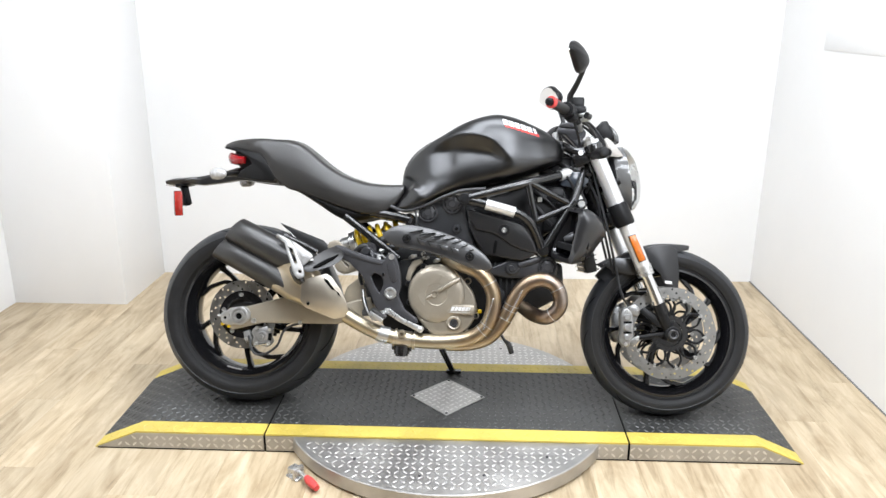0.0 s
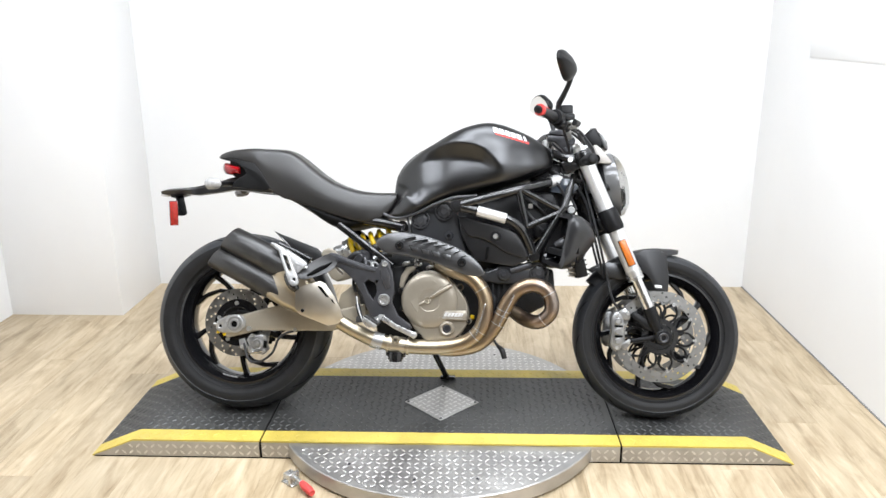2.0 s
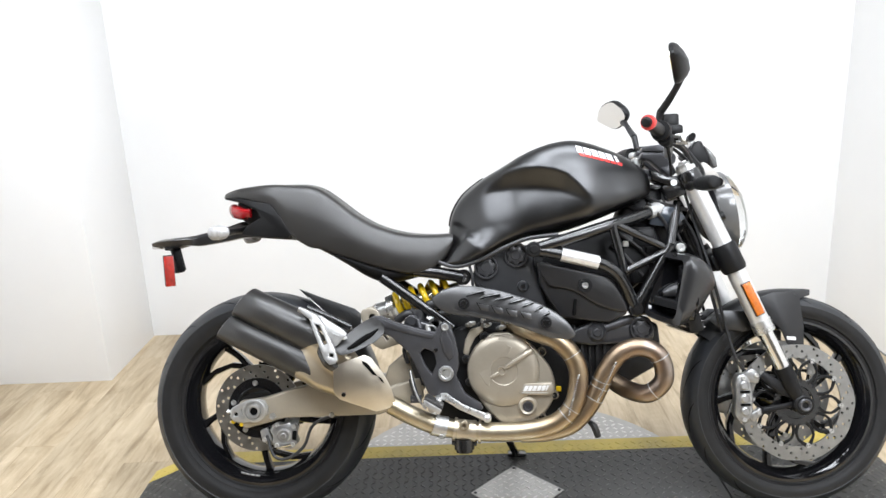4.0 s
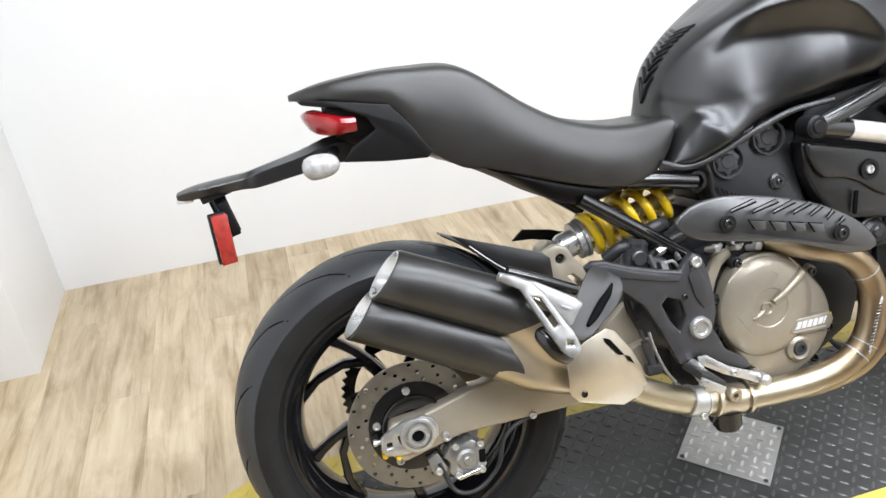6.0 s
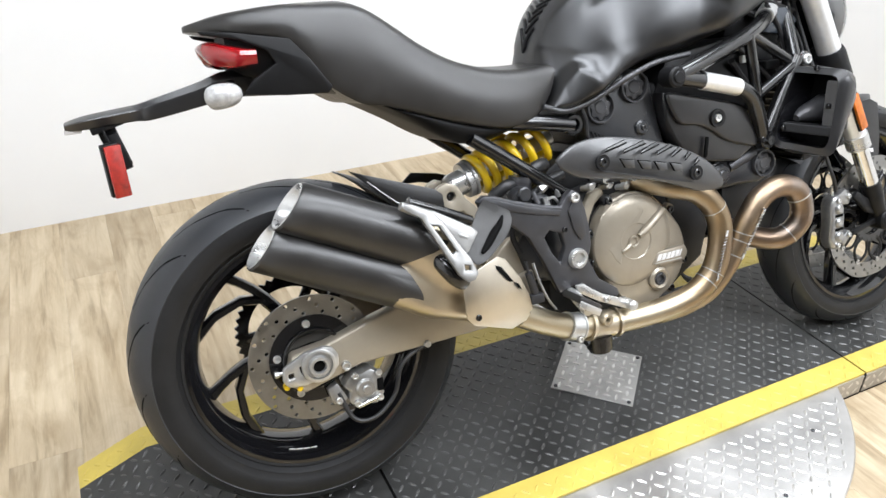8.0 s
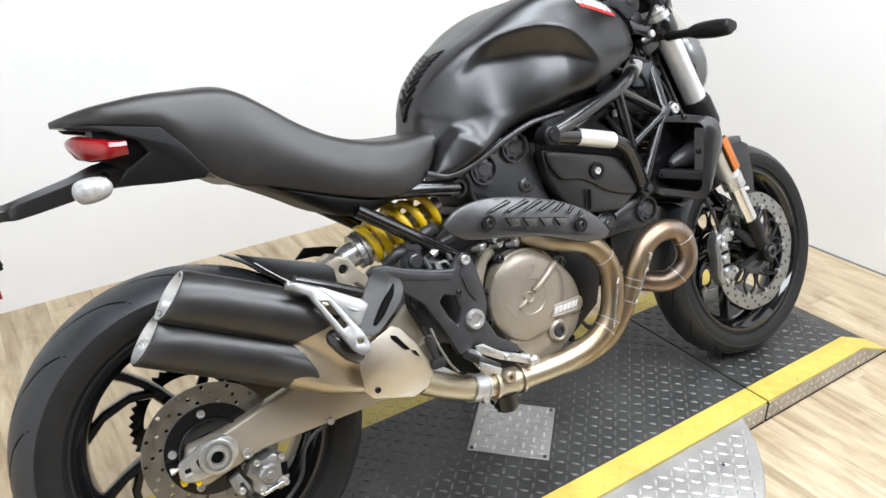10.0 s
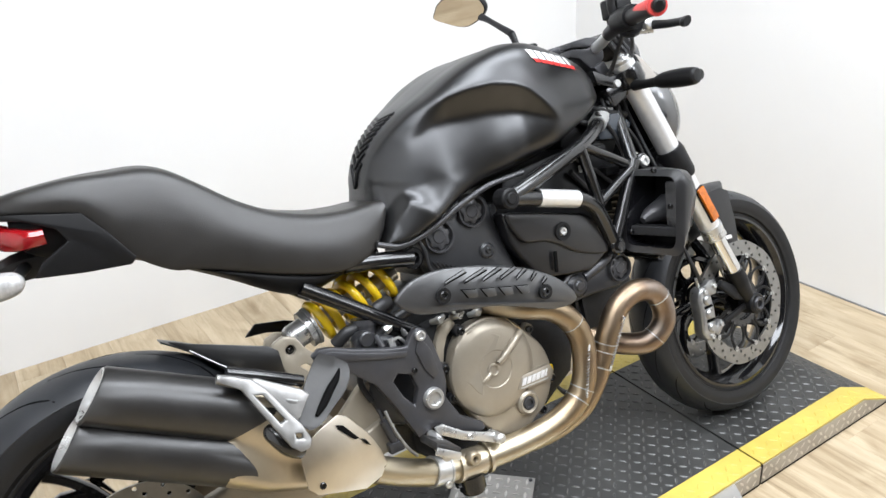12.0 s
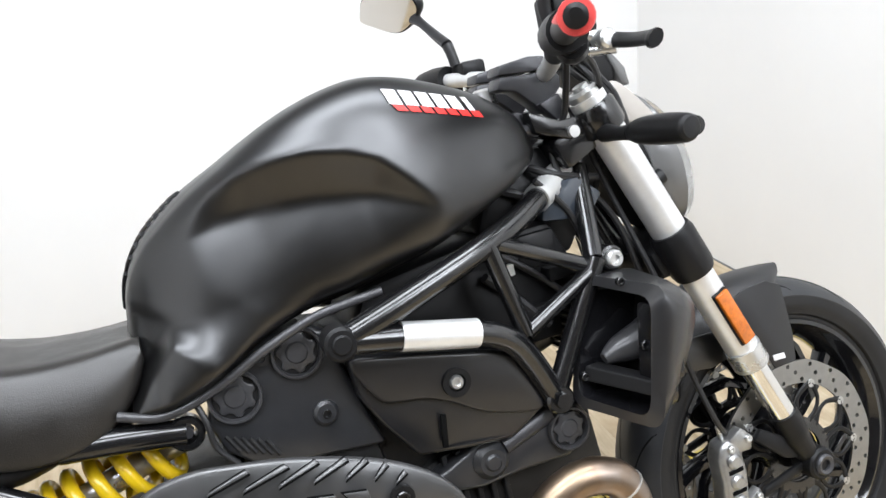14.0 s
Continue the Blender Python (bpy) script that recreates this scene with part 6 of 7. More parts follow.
bpart("reservoir_hose", tube([(0.43, -0.14, 0.44), (0.42, -0.13, 0.48), (0.44, -0.12, 0.53), (0.47, -0.11, 0.555)], 0.006, 8), CABLE)
bpart("fluid_reservoir", merged(bar((0.455, -0.105, 0.53), (0.462, -0.105, 0.575), 0.022, 18), bar((0.462, -0.105, 0.575), (0.464, -0.105, 0.586), 0.025, 18)), HANGER, "dark fluid reservoir")
bpart("pipe_fitting", tube([(0.505, -0.13, 0.562), (0.52, -0.135, 0.556), (0.527, -0.138, 0.538)], 0.006, 10), CALI, "silver hose fitting")
bpart("pipe_fitting", bar((0.490, -0.13, 0.557), (0.508, -0.13, 0.566), 0.009, 6), CALI2, "silver hose fitting")
bpart("pipe_fitting", bar((0.385, -0.12, 0.525), (0.41, -0.12, 0.53), 0.010, 8), SILVER, "silver hose fitting")
act = bpart("valve_actuator", merged(plate([(0.418, 0.535), (0.424, 0.562), (0.436, 0.571), (0.456, 0.570), (0.468, 0.556), (0.500, 0.546), (0.512, 0.520), (0.46, 0.510)], -0.148, -0.112, 0.006, 0, 2), disc_y(0.444, 0.558, -0.146, -0.156, 0.015, 0.003, 20), disc_y(0.492, 0.534, -0.146, -0.152, 0.011, 0.002, 16)), ENGINE2, "dark grey exhaust valve actuator")
bpart("actuator_fitting", merged(bar((0.462, -0.150, 0.560), (0.468, -0.158, 0.536), 0.006, 10), bar((0.458, -0.152, 0.548), (0.472, -0.154, 0.545), 0.0035, 8)), HANGER, "silver cable fitting", act)
bpart("actuator_fitting", merged(bar((0.488, -0.152, 0.545), (0.490, -0.156, 0.522), 0.007, 6), tube([(0.490, -0.156, 0.540), (0.502, -0.160, 0.544), (0.514, -0.156, 0.530)], 0.003, 8, 4)), CALI2, "silver cable fitting", act)
# passenger footrest: a forked silver bracket with a folded black peg
lean = lambda x, z: -0.33 * max(0.0, 0.60 - z)
PBO = [(0.158, 0.598), (0.162, 0.607), (0.176, 0.603), (0.206, 0.588), (0.224, 0.566), (0.245, 0.522), (0.258, 0.500), (0.266, 0.473), (0.258, 0.463), (0.244, 0.461), (0.231, 0.474), (0.2145, 0.511), (0.196, 0.554), (0.186, 0.578)]
pb = bpart("passenger_bracket", cutout(PBO, [[(0.2025, 0.5640), (0.2150, 0.5600), (0.2360, 0.5140), (0.2275, 0.5110)], [(0.2440, 0.4900), (0.2540, 0.4870), (0.2530, 0.4790), (0.2430, 0.4820)]], -0.243, -0.255, 0.003, dish=lean), BRACKET, "silver forked passenger footrest bracket")
bpart("bracket_pin", tube([(0.157, -0.246, 0.603), (0.182, -0.247, 0.590), (0.206, -0.247, 0.578)], [0.0075, 0.0095, 0.0085], 14, 3), BRACKET, "bright bracket bar", pb)
bpart("bracket_strip", tube([(0.176, -0.232, 0.604), (0.235, -0.232, 0.577), (0.290, -0.228, 0.549)], 0.010, 10, 3), FRAMEB, "black strip along the bracket", pb)
bpart("bracket_web", plate([(0.200, 0.588), (0.216, 0.584), (0.276, 0.547), (0.287, 0.536), (0.276, 0.524), (0.262, 0.508), (0.252, 0.503), (0.232, 0.540)], -0.236, -0.2455, 0.003, dish=lean), BRACKET, "", pb)
bpart("bracket_notch", plate([(0.247, 0.542), (0.266, 0.533), (0.262, 0.529), (0.250, 0.534)], -0.244, -0.2463, 0.0004, dish=lean), CALI, "", pb)
bpart("bracket_arm", tube([(0.240, -0.250, 0.534), (0.270, -0.245, 0.524), (0.302, -0.225, 0.508)], [0.008, 0.009, 0.008], 12, 3), CALI2, "", pb)
rings = []
for l, m, r, bk in (((0.342, -0.178, 0.572), (0.366, -0.184, 0.559), (0.377, -0.214, 0.549), (0.372, -0.175, 0.545)), ((0.322, -0.196, 0.566), (0.352, -0.210, 0.548), (0.376, -0.224, 0.530), (0.365, -0.19, 0.53)), ((0.290, -0.228, 0.544), (0.324, -0.236, 0.528), (0.356, -0.240, 0.510), (0.335, -0.21, 0.51)),
                    ((0.264, -0.254, 0.520), (0.294, -0.260, 0.506), (0.324, -0.258, 0.496), (0.305, -0.228, 0.495)), ((0.252, -0.272, 0.504), (0.272, -0.278, 0.490), (0.292, -0.280, 0.486), (0.275, -0.25, 0.488)), ((0.260, -0.282, 0.492), (0.266, -0.286, 0.486), (0.272, -0.286, 0.484), (0.268, -0.272, 0.486))):
    rings.append([Vector(l), Vector(m), Vector(r), Vector(bk)])
rings = [list(map(Vector, np.array(f).reshape(4, 3))) for f in spline([np.array([tuple(p) for p in q]).reshape(-1) for q in rings], 4)]
soft = []
for q in rings:
    row = []
    for i in range(4):
        a, b, c = q[i - 1], q[i], q[(i + 1) % 4]
        row += [b + (a - b) * 0.10, b + (a - b) * 0.03 + (c - b) * 0.03, b + (c - b) * 0.10]
    soft.append(row)
bpart("passenger_peg", loft(soft), PEGR, "folded black rubber passenger footrest", pb, 24)
bpart("peg_slot", tube([(0.360, -0.2155, 0.543), (0.345, -0.229, 0.531), (0.328, -0.2405, 0.5215), (0.306, -0.2565, 0.507), (0.288, -0.270, 0.4985)], [0.002, 0.006, 0.0075, 0.007, 0.003], 8, 4), GAP, "", pb)
bpart("bracket_bush", tube([(0.210, -0.225, 0.502), (0.220, -0.250, 0.490), (0.238, -0.262, 0.464), (0.252, -0.262, 0.446)], [0.010, 0.017, 0.018, 0.011], 14, 4), FRAMEB, "black rubber bush behind the bracket", pb)

# ---- radiator and its cowl ----
def four_sided(corners, n=7, soft=0.16):
    """A ring of points round four corners, the corners slightly rounded."""
    q = [Vector(c) for c in corners]
    out = []
    for i in range(4):
        a, b, c = q[i - 1], q[i], q[(i + 1) % 4]
        for k in range(5):
            u = k / 4
            p0, p2 = b + (a - b) * soft, b + (c - b) * soft
            out.append(p0 * (1 - u) ** 2 + b * (2 * u * (1 - u)) + p2 * u ** 2)
        for k in range(1, n):
            out.append((b + (c - b) * soft).lerp(c + (b - c) * soft, k / n))
    return out


for s in (-1, 1):
    sd = lambda pts: [(x, -s * y, z) for x, y, z in pts]
    back_o = sd([(1.128, -0.142, 0.724), (1.174, -0.266, 0.710), (1.138, -0.260, 0.528), (1.070, -0.148, 0.556)])
    back_i = sd([(1.126, -0.151, 0.712), (1.158, -0.252, 0.698), (1.128, -0.249, 0.546), (1.078, -0.156, 0.568)])
    deep_i = sd([(1.205, -0.150, 0.704), (1.195, -0.240, 0.688), (1.180, -0.236, 0.540), (1.160, -0.155, 0.556)])
    mid_o = sd([(1.185, -0.130, 0.724), (1.205, -0.264, 0.700), (1.150, -0.252, 0.528), (1.110, -0.135, 0.535)])
    fro_o = sd([(1.225, -0.125, 0.704), (1.240, -0.240, 0.672), (1.172, -0.232, 0.535), (1.15, -0.125, 0.530)])
    end_o = sd([(1.250, -0.125, 0.665), (1.252, -0.195, 0.640), (1.206, -0.190, 0.560), (1.20, -0.125, 0.552)])
    cw = bpart("radiator_cowl", loft([four_sided(back_i), four_sided(back_o), four_sided(mid_o, soft=0.26), four_sided(fro_o, soft=0.34), four_sided(end_o)], False), SIDEP, "black plastic radiator cowl open to the back", sharp=62)
    bpart("cowl_lining", loft([four_sided(deep_i), four_sided(back_i)], False), GLOSS, "", cw)
    bpart("cowl_end", loft([four_sided(end_o), four_sided(sd([(1.254, -0.13, 0.65), (1.254, -0.180, 0.628), (1.212, -0.178, 0.572), (1.206, -0.13, 0.565)]))]), PLASTIC, "", cw)
    bpart("cowl_back", loft([four_sided(deep_i), four_sided([(x + 0.004, y, z) for x, y, z in deep_i])]), GAP, "", cw)
    bpart("cowl_strip", loft([four_sided(sd([(1.152, -0.226, 0.690), (1.160, -0.250, 0.686), (1.144, -0.247, 0.580), (1.136, -0.226, 0.584)])), four_sided(sd([(1.20, -0.226, 0.690), (1.20, -0.247, 0.686), (1.19, -0.245, 0.580), (1.19, -0.226, 0.584)]))]), GLOSS, "", cw)
    bpart("cowl_bar", loft([four_sided(sd([(1.096, -0.162, 0.606), (1.118, -0.162, 0.606), (1.112, -0.162, 0.588), (1.090, -0.162, 0.586)])), four_sided(sd([(1.140, -0.248, 0.592), (1.162, -0.248, 0.592), (1.158, -0.248, 0.574), (1.136, -0.248, 0.572)]))]), PLASTIC, "", cw)
    bpart("fan_motor", tube(sd([(1.118, -0.176, 0.612), (1.140, -0.176, 0.618), (1.175, -0.178, 0.622), (1.200, -0.180, 0.625)]), [0.008, 0.018, 0.026, 0.034], 24, 2), CAPM, "grey fan hub", cw)
    bolt(cw, 1.146, s * 0.205, 0.716, 0.8, True)
    bolt(cw, 1.146, s * 0.236, 0.636, 0.8, True)
    bolt(cw, 1.090, s * 0.166, 0.594, 0.8, True)
rad = bpart("radiator", moved(box(-0.020, 0.020, -0.125, 0.125, -0.10, 0.12, 0.006), pose(1.195, 0, 0.60, 0, -14, 0)), ENGINE, "dark curved radiator")
for k in range(13):
    bpart("radiator_fin", moved(box(-0.026, 0.026, -0.122, 0.122, -0.095 + 0.0165 * k, -0.091 + 0.0165 * k), pose(1.195, 0, 0.60, 0, -14, 0)), FRAMEB, "", rad)
bpart("coolant_bottle", plate([(1.105, 0.800), (1.118, 0.840), (1.140, 0.852), (1.172, 0.850), (1.208, 0.820), (1.180, 0.788)], -0.098, -0.055, 0.006), COOLB, "dark translucent bottle behind the head tube")
bpart("drain_hose", tube([(0.90, -0.02, 0.30), (0.925, -0.02, 0.255), (0.945, -0.03, 0.235), (0.955, -0.03, 0.205)], [0.004, 0.005, 0.010, 0.009], 8), CABLE, "black drain hose")

# ---- fork, yokes, front guard and caliper ----
FA = Vector((0.400, 0, -0.9165)).normalized()
TOPF = Vector((1.207, 0, 0.949))


def fork_at(d, s, dy=0.106):
    p = TOPF + FA * d
    return (p.x, s * dy, p.z)


for s in (-1, 1):
    leg = bpart("fork_leg", tube([fork_at(0.0, s), fork_at(0.245, s), fork_at(0.31, s), fork_at(0.47, s), fork_at(0.485, s)], [0.0265, 0.0265, 0.0255, 0.0255, 0.0235], 24, 1), SLEEVE, "silver upside-down fork leg")
    bpart("fork_cap", moved(lathe([(0.0005, -0.004), (0.0235, -0.004), (0.0235, 0.008), (0.019, 0.012), (0.012, 0.012), (0.011, 0.018), (0.0005, 0.018)], (0, 0, 0), 24, "z"), Matrix.Translation(fork_at(0.0, s)) @ pose(0, 0, 0, 0, -23.5, 0)), SILVER, "", leg)
    bpart("fork_collar", tube([fork_at(0.465, s), fork_at(0.50, s)], 0.0285, 24, 1), SILVER, "", leg)
    bpart("fork_slider", tube([fork_at(0.49, s), fork_at(0.615, s)], 0.0205, 20, 1), CHROME, "polished fork slider", leg)
    bpart("fork_foot", merged(tube([fork_at(0.605, s), fork_at(0.64, s), (1.468, s * 0.106, 0.345), (1.495, s * 0.104, 0.293)], [0.023, 0.0235, 0.022, 0.016], 16, 3), disc_y(1.497, 0.292, s * 0.085, s * 0.126, 0.027, 0.004),
                             plate([(1.385, 0.368), (1.40, 0.382), (1.475, 0.335), (1.478, 0.305), (1.44, 0.318)], s * 0.098, s * 0.110, 0.004), plate([(1.385, 0.268), (1.39, 0.284), (1.475, 0.300), (1.475, 0.284)], s * 0.098, s * 0.108, 0.004)), PLASTIC, "black fork foot", leg)
    bpart("axle_end", lathe([(0.009, s * 0.110), (0.0175, s * 0.110), (0.0175, s * 0.129), (0.0145, s * 0.132), (0.009, s * 0.130)], (1.497, 0, 0.292), 24, closed=True), HANGER, "", leg)
    rx = moved(box(-0.0115, 0.0115, -0.004, 0.004, -0.046, 0.046, 0.002), pose(0, 0, 0, 0, -23.6, 0))
    c = Vector(fork_at(0.400, s))
    bpart("fork_reflector", moved(rx, Matrix.Translation(c + Vector((0, s * 0.030, 0)))), AMBER, "amber fork reflector", leg)
    bpart("reflector_backing", moved(moved(box(-0.0135, 0.0135, -0.003, 0.003, -0.0485, 0.0485, 0.002), pose(0, 0, 0, 0, -23.6, 0)), Matrix.Translation(c + Vector((0, s * 0.0255, 0)))), PLASTIC, "", leg)
    cl = bpart("front_caliper", merged(plate([(1.322, 0.352), (1.330, 0.374), (1.350, 0.380), (1.366, 0.366), (1.372, 0.318), (1.366, 0.262), (1.352, 0.240), (1.330, 0.244), (1.318, 0.268), (1.324, 0.31)], s * 0.062, s * 0.098, 0.008, 0, 3),
                                       plate([(1.345, 0.378), (1.372, 0.392), (1.392, 0.372), (1.386, 0.350), (1.362, 0.352)], s * 0.080, s * 0.098, 0.004), plate([(1.350, 0.262), (1.388, 0.284), (1.396, 0.268), (1.368, 0.244)], s * 0.080, s * 0.098, 0.004)), CALI, "grey alloy radial front brake caliper")
    for z in (0.345, 0.310, 0.275):
        bpart("piston_cover", disc_y(1.346, z, s * 0.094, s * 0.106, 0.0125, 0.004, 20), CALI, "", cl)
    # black plates put in the shade of the caliper's windows
    bpart("caliper_window", plate([(1.334, 0.331), (1.362, 0.331), (1.362, 0.324), (1.334, 0.324)], s * 0.0975, s * 0.0995, 0.0008), GAP, "", cl)
    bpart("caliper_window", plate([(1.334, 0.296), (1.362, 0.296), (1.362, 0.289), (1.334, 0.289)], s * 0.0975, s * 0.0995, 0.0008), GAP, "", cl)
    for x, z in ((1.344, 0.366), (1.342, 0.252), (1.380, 0.372), (1.382, 0.272)):
        bolt(cl, x, s * 0.100, z, 0.8)
    bpart("bleed_nipple", bar((1.345, s * 0.08, 0.376), (1.338, s * 0.085, 0.402), 0.004), SILVER, "", cl)
    bpart("brake_hose", tube([(1.35, s * 0.085, 0.395), (1.325, s * 0.10, 0.43), (1.305, s * 0.085, 0.52), (1.27, s * 0.10, 0.66), (1.245, s * 0.085, 0.76), (1.22, s * 0.07, 0.86), (1.20, s * 0.06, 0.95)], 0.0045, 8), CABLE, "black front brake hose")
lower = bpart("lower_yoke", merged(*[tube([fork_at(0.235, s), fork_at(0.245, s), fork_at(0.305, s), fork_at(0.315, s)], [0.031, 0.034, 0.034, 0.031], 24, 1) for s in (-1, 1)], moved(box(-0.045, 0.03, -0.10, 0.10, -0.025, 0.025, 0.01), Matrix.Translation(TOPF + FA * 0.275) @ pose(0, 0, 0, 0, -23.6, 0))), PLASTIC, "black lower fork yoke")
upper = bpart("upper_yoke", merged(*[tube([fork_at(0.012, s), fork_at(0.018, s), fork_at(0.050, s), fork_at(0.056, s)], [0.030, 0.033, 0.033, 0.030], 24, 1) for s in (-1, 1)], moved(box(-0.082, 0.026, -0.108, 0.108, -0.034, 0.014, 0.008), Matrix.Translation(TOPF + FA * 0.034) @ pose(0, 0, 0, 0, -23.6, 0))), FRAMEB, "black upper fork yoke")
for s in (-1, 1):
    bpart("yoke_bolt", lathe([(0.0005, 0), (0.0085, 0), (0.0085, s * 0.006), (0.0005, s * 0.006)], (1.172, s * 0.112, 0.906), 12), SILVER, "", upper)
    bpart("yoke_lug", plate([(1.1095, 0.9455), (1.157, 0.9248), (1.2156, 0.9261), (1.2257, 0.8961), (1.1643, 0.8974), (1.1157, 0.9156)], s * 0.062, s * 0.112, 0.003, 0, 2), FRAMEB, "", upper)
    bpart("yoke_facet", plate([(1.150, 0.9530), (1.1838, 0.9635), (1.1945, 0.9395), (1.175, 0.925)], s * 0.050, s * 0.076, 0.003, 0, 2), HANGER, "", upper)
bpart("head_tube", tube([tuple(TOPF + FA * 0.05 + Vector((-0.055, 0, 0))), tuple(TOPF + FA * 0.27 + Vector((-0.055, 0, 0)))], 0.032, 20, 1), FRAMEB, "black steering head")
bpart("steering_nut", moved(lathe([(0.0005, 0.0), (0.020, 0.0), (0.020, 0.012), (0.010, 0.016), (0.0005, 0.016)], (0, 0, 0), 24, "z"), Matrix.Translation(TOPF + FA * 0.022 + Vector((-0.055, 0, 0))) @ pose(0, 0, 0, 0, -23.5, 0)), SILVER, "", upper)
rings = []
for i in range(17):
    a = radians(142 - i * 4.2)
    u = i / 16
    nrm = Vector((math.cos(a), 0, math.sin(a)))
    c = Vector(FW) + nrm * (0.313 + 0.006 * max(0, u - 0.85) / 0.15)
    hw = 0.056 + 0.012 * math.sin(math.pi * min(1, u * 1.1)) - 0.045 * max(0, (u - 0.80) / 0.20) ** 1.5
    ring = [c + Vector((0, y, 0)) - nrm * (0.055 * abs(y / hw) ** 3 * (1 - 0.75 * max(0, (u - 0.6) / 0.4))) for y in np.linspace(-hw, hw, 13)]
    rings.append(ring + [p - nrm * 0.003 for p in ring[::-1]])
fg = bpart("front_mudguard", loft(rings), SATINP, "satin black front mudguard")
for s in (-1, 1):
    bpart("mudguard_side", plate([(1.407, 0.583), (1.444, 0.596), (1.490, 0.598), (1.519, 0.584), (1.528, 0.50), (1.524, 0.425), (1.512, 0.410), (1.497, 0.416), (1.476, 0.461), (1.462, 0.497), (1.429, 0.526)], s * 0.070, s * 0.074, 0.0015), SATINP, "", fg)
    bpart("mudguard_label", plate([(1.478, 0.474), (1.502, 0.472), (1.504, 0.462), (1.480, 0.464)], s * 0.0742, s * 0.0752, 0.0002), WHITEINK, "small pale sticker", fg)
    bpart("mudguard_stay", plate([(1.265, 0.525), (1.31, 0.55), (1.40, 0.545), (1.415, 0.50), (1.36, 0.49), (1.30, 0.50)], s * 0.066, s * 0.072, 0.002), SATIN, "", fg)

# the bars stand a little to the left: the whole front end is turned about the steering head's line
STEER = Matrix.Translation((FW[0] - 0.004, 0.006, FW[2] + 0.005)) @ Matrix.Rotation(radians(2.65), 4, -FA) @ Matrix.Translation((-FW[0], 0, -FW[2]))
for ob in bike.children:
    if ob.name.split(".")[0] in ("front_wheel", "fork_leg", "front_caliper", "lower_yoke", "upper_yoke", "front_mudguard"):
        ob.matrix_basis = STEER @ ob.matrix_basis

# ---- headlamp, dash, front indicators ----
SHELL = [(1.262, 0.83, 0.045, 0.030), (1.275, 0.832, 0.075, 0.070), (1.300, 0.835, 0.092, 0.098), (1.330, 0.836, 0.100, 0.112), (1.345, 0.836, 0.101, 0.114)]


def oval(x, z, hw, hh, n=32, lean=0.16):
    return [(x - lean * hh * math.sin(t), hw * math.cos(t), z + hh * math.sin(t)) for t in (2 * math.pi * k / n for k in range(n))]


hl = bpart("headlamp_shell", loft([oval(*q) for q in SHELL[:3]]), PLASTIC, "black headlamp shell")
bpart("headlamp_bezel", loft([oval(1.300, 0.835, 0.093, 0.099), oval(1.306, 0.836, 0.097, 0.105), oval(1.330, 0.836, 0.102, 0.114), oval(1.345, 0.836, 0.102, 0.115), oval(1.346, 0.836, 0.096, 0.108)], False), SMOKE, "smoky grey headlamp bezel", hl)
bpart("headlamp_lens", loft([oval(1.3455, 0.836, 0.101, 0.114), oval(1.362, 0.835, 0.094, 0.106), oval(1.378, 0.834, 0.075, 0.084), oval(1.388, 0.833, 0.045, 0.05), oval(1.391, 0.832, 0.01, 0.012)], False), HEADGLASS, "clear headlamp lens", hl)
bpart("headlamp_bowl", loft([oval(1.344, 0.836, 0.095, 0.107), oval(1.325, 0.836, 0.080, 0.090), oval(1.300, 0.836, 0.045, 0.050), oval(1.292, 0.836, 0.010, 0.011)], True), SILVER, "bright reflector bowl", hl)
bpart("headlamp_hood", plate([(1.255, 0.962), (1.268, 0.968), (1.292, 0.946), (1.316, 0.916), (1.320, 0.906), (1.298, 0.904), (1.270, 0.912)], -0.088, 0.088, 0.012, 3, 3), BEZEL, "", hl)
for sd in (-1, 1):
    bpart("lamp_bracket", bar((1.26, sd * 0.09, 0.80), (1.31, sd * 0.095, 0.82), 0.012), PLASTIC, "", hl)
dash = bpart("instrument_pod", plate([(1.226, 1.000), (1.258, 1.036), (1.270, 1.036), (1.292, 0.990), (1.290, 0.968), (1.262, 0.968)], -0.052, 0.052, 0.010, 0, 3), PLASTIC, "black instrument pod")
bpart("instrument_screen", moved(box(-0.003, 0.001, -0.046, 0.046, -0.020, 0.020, 0.001), pose(1.2408, 0, 1.0190, 0, 41.5, 0)), GLOSS, "dark instrument screen", dash)
bpart("fly_screen", plate([(1.276, 1.022), (1.292, 1.008), (1.308, 0.986), (1.312, 0.958), (1.300, 0.962), (1.282, 1.004)], -0.055, 0.055, 0.004), SMOKE, "", dash)
for s in (-1, 1):
    fi = bpart("front_indicator", tube([(1.212, s * 0.185, 0.898), (1.216, s * 0.205, 0.898), (1.224, s * 0.245, 0.896), (1.230, s * 0.280, 0.894), (1.231, s * 0.288, 0.8935)], [0.010, 0.017, 0.020, 0.018, 0.013], 16, 5), PLASTIC, "black front indicator")
    bpart("indicator_stalk", tube([(1.215, s * 0.12, 0.902), (1.213, s * 0.155, 0.899), (1.212, s * 0.190, 0.898)], [0.014, 0.010, 0.011], 12, 4), PLASTIC, "", fi)
    bpart("indicator_lens", tube([(1.226, s * 0.235, 0.896), (1.240, s * 0.262, 0.8955), (1.240, s * 0.285, 0.894)], [0.012, 0.016, 0.012], 12, 4), GLOSS, "", fi)

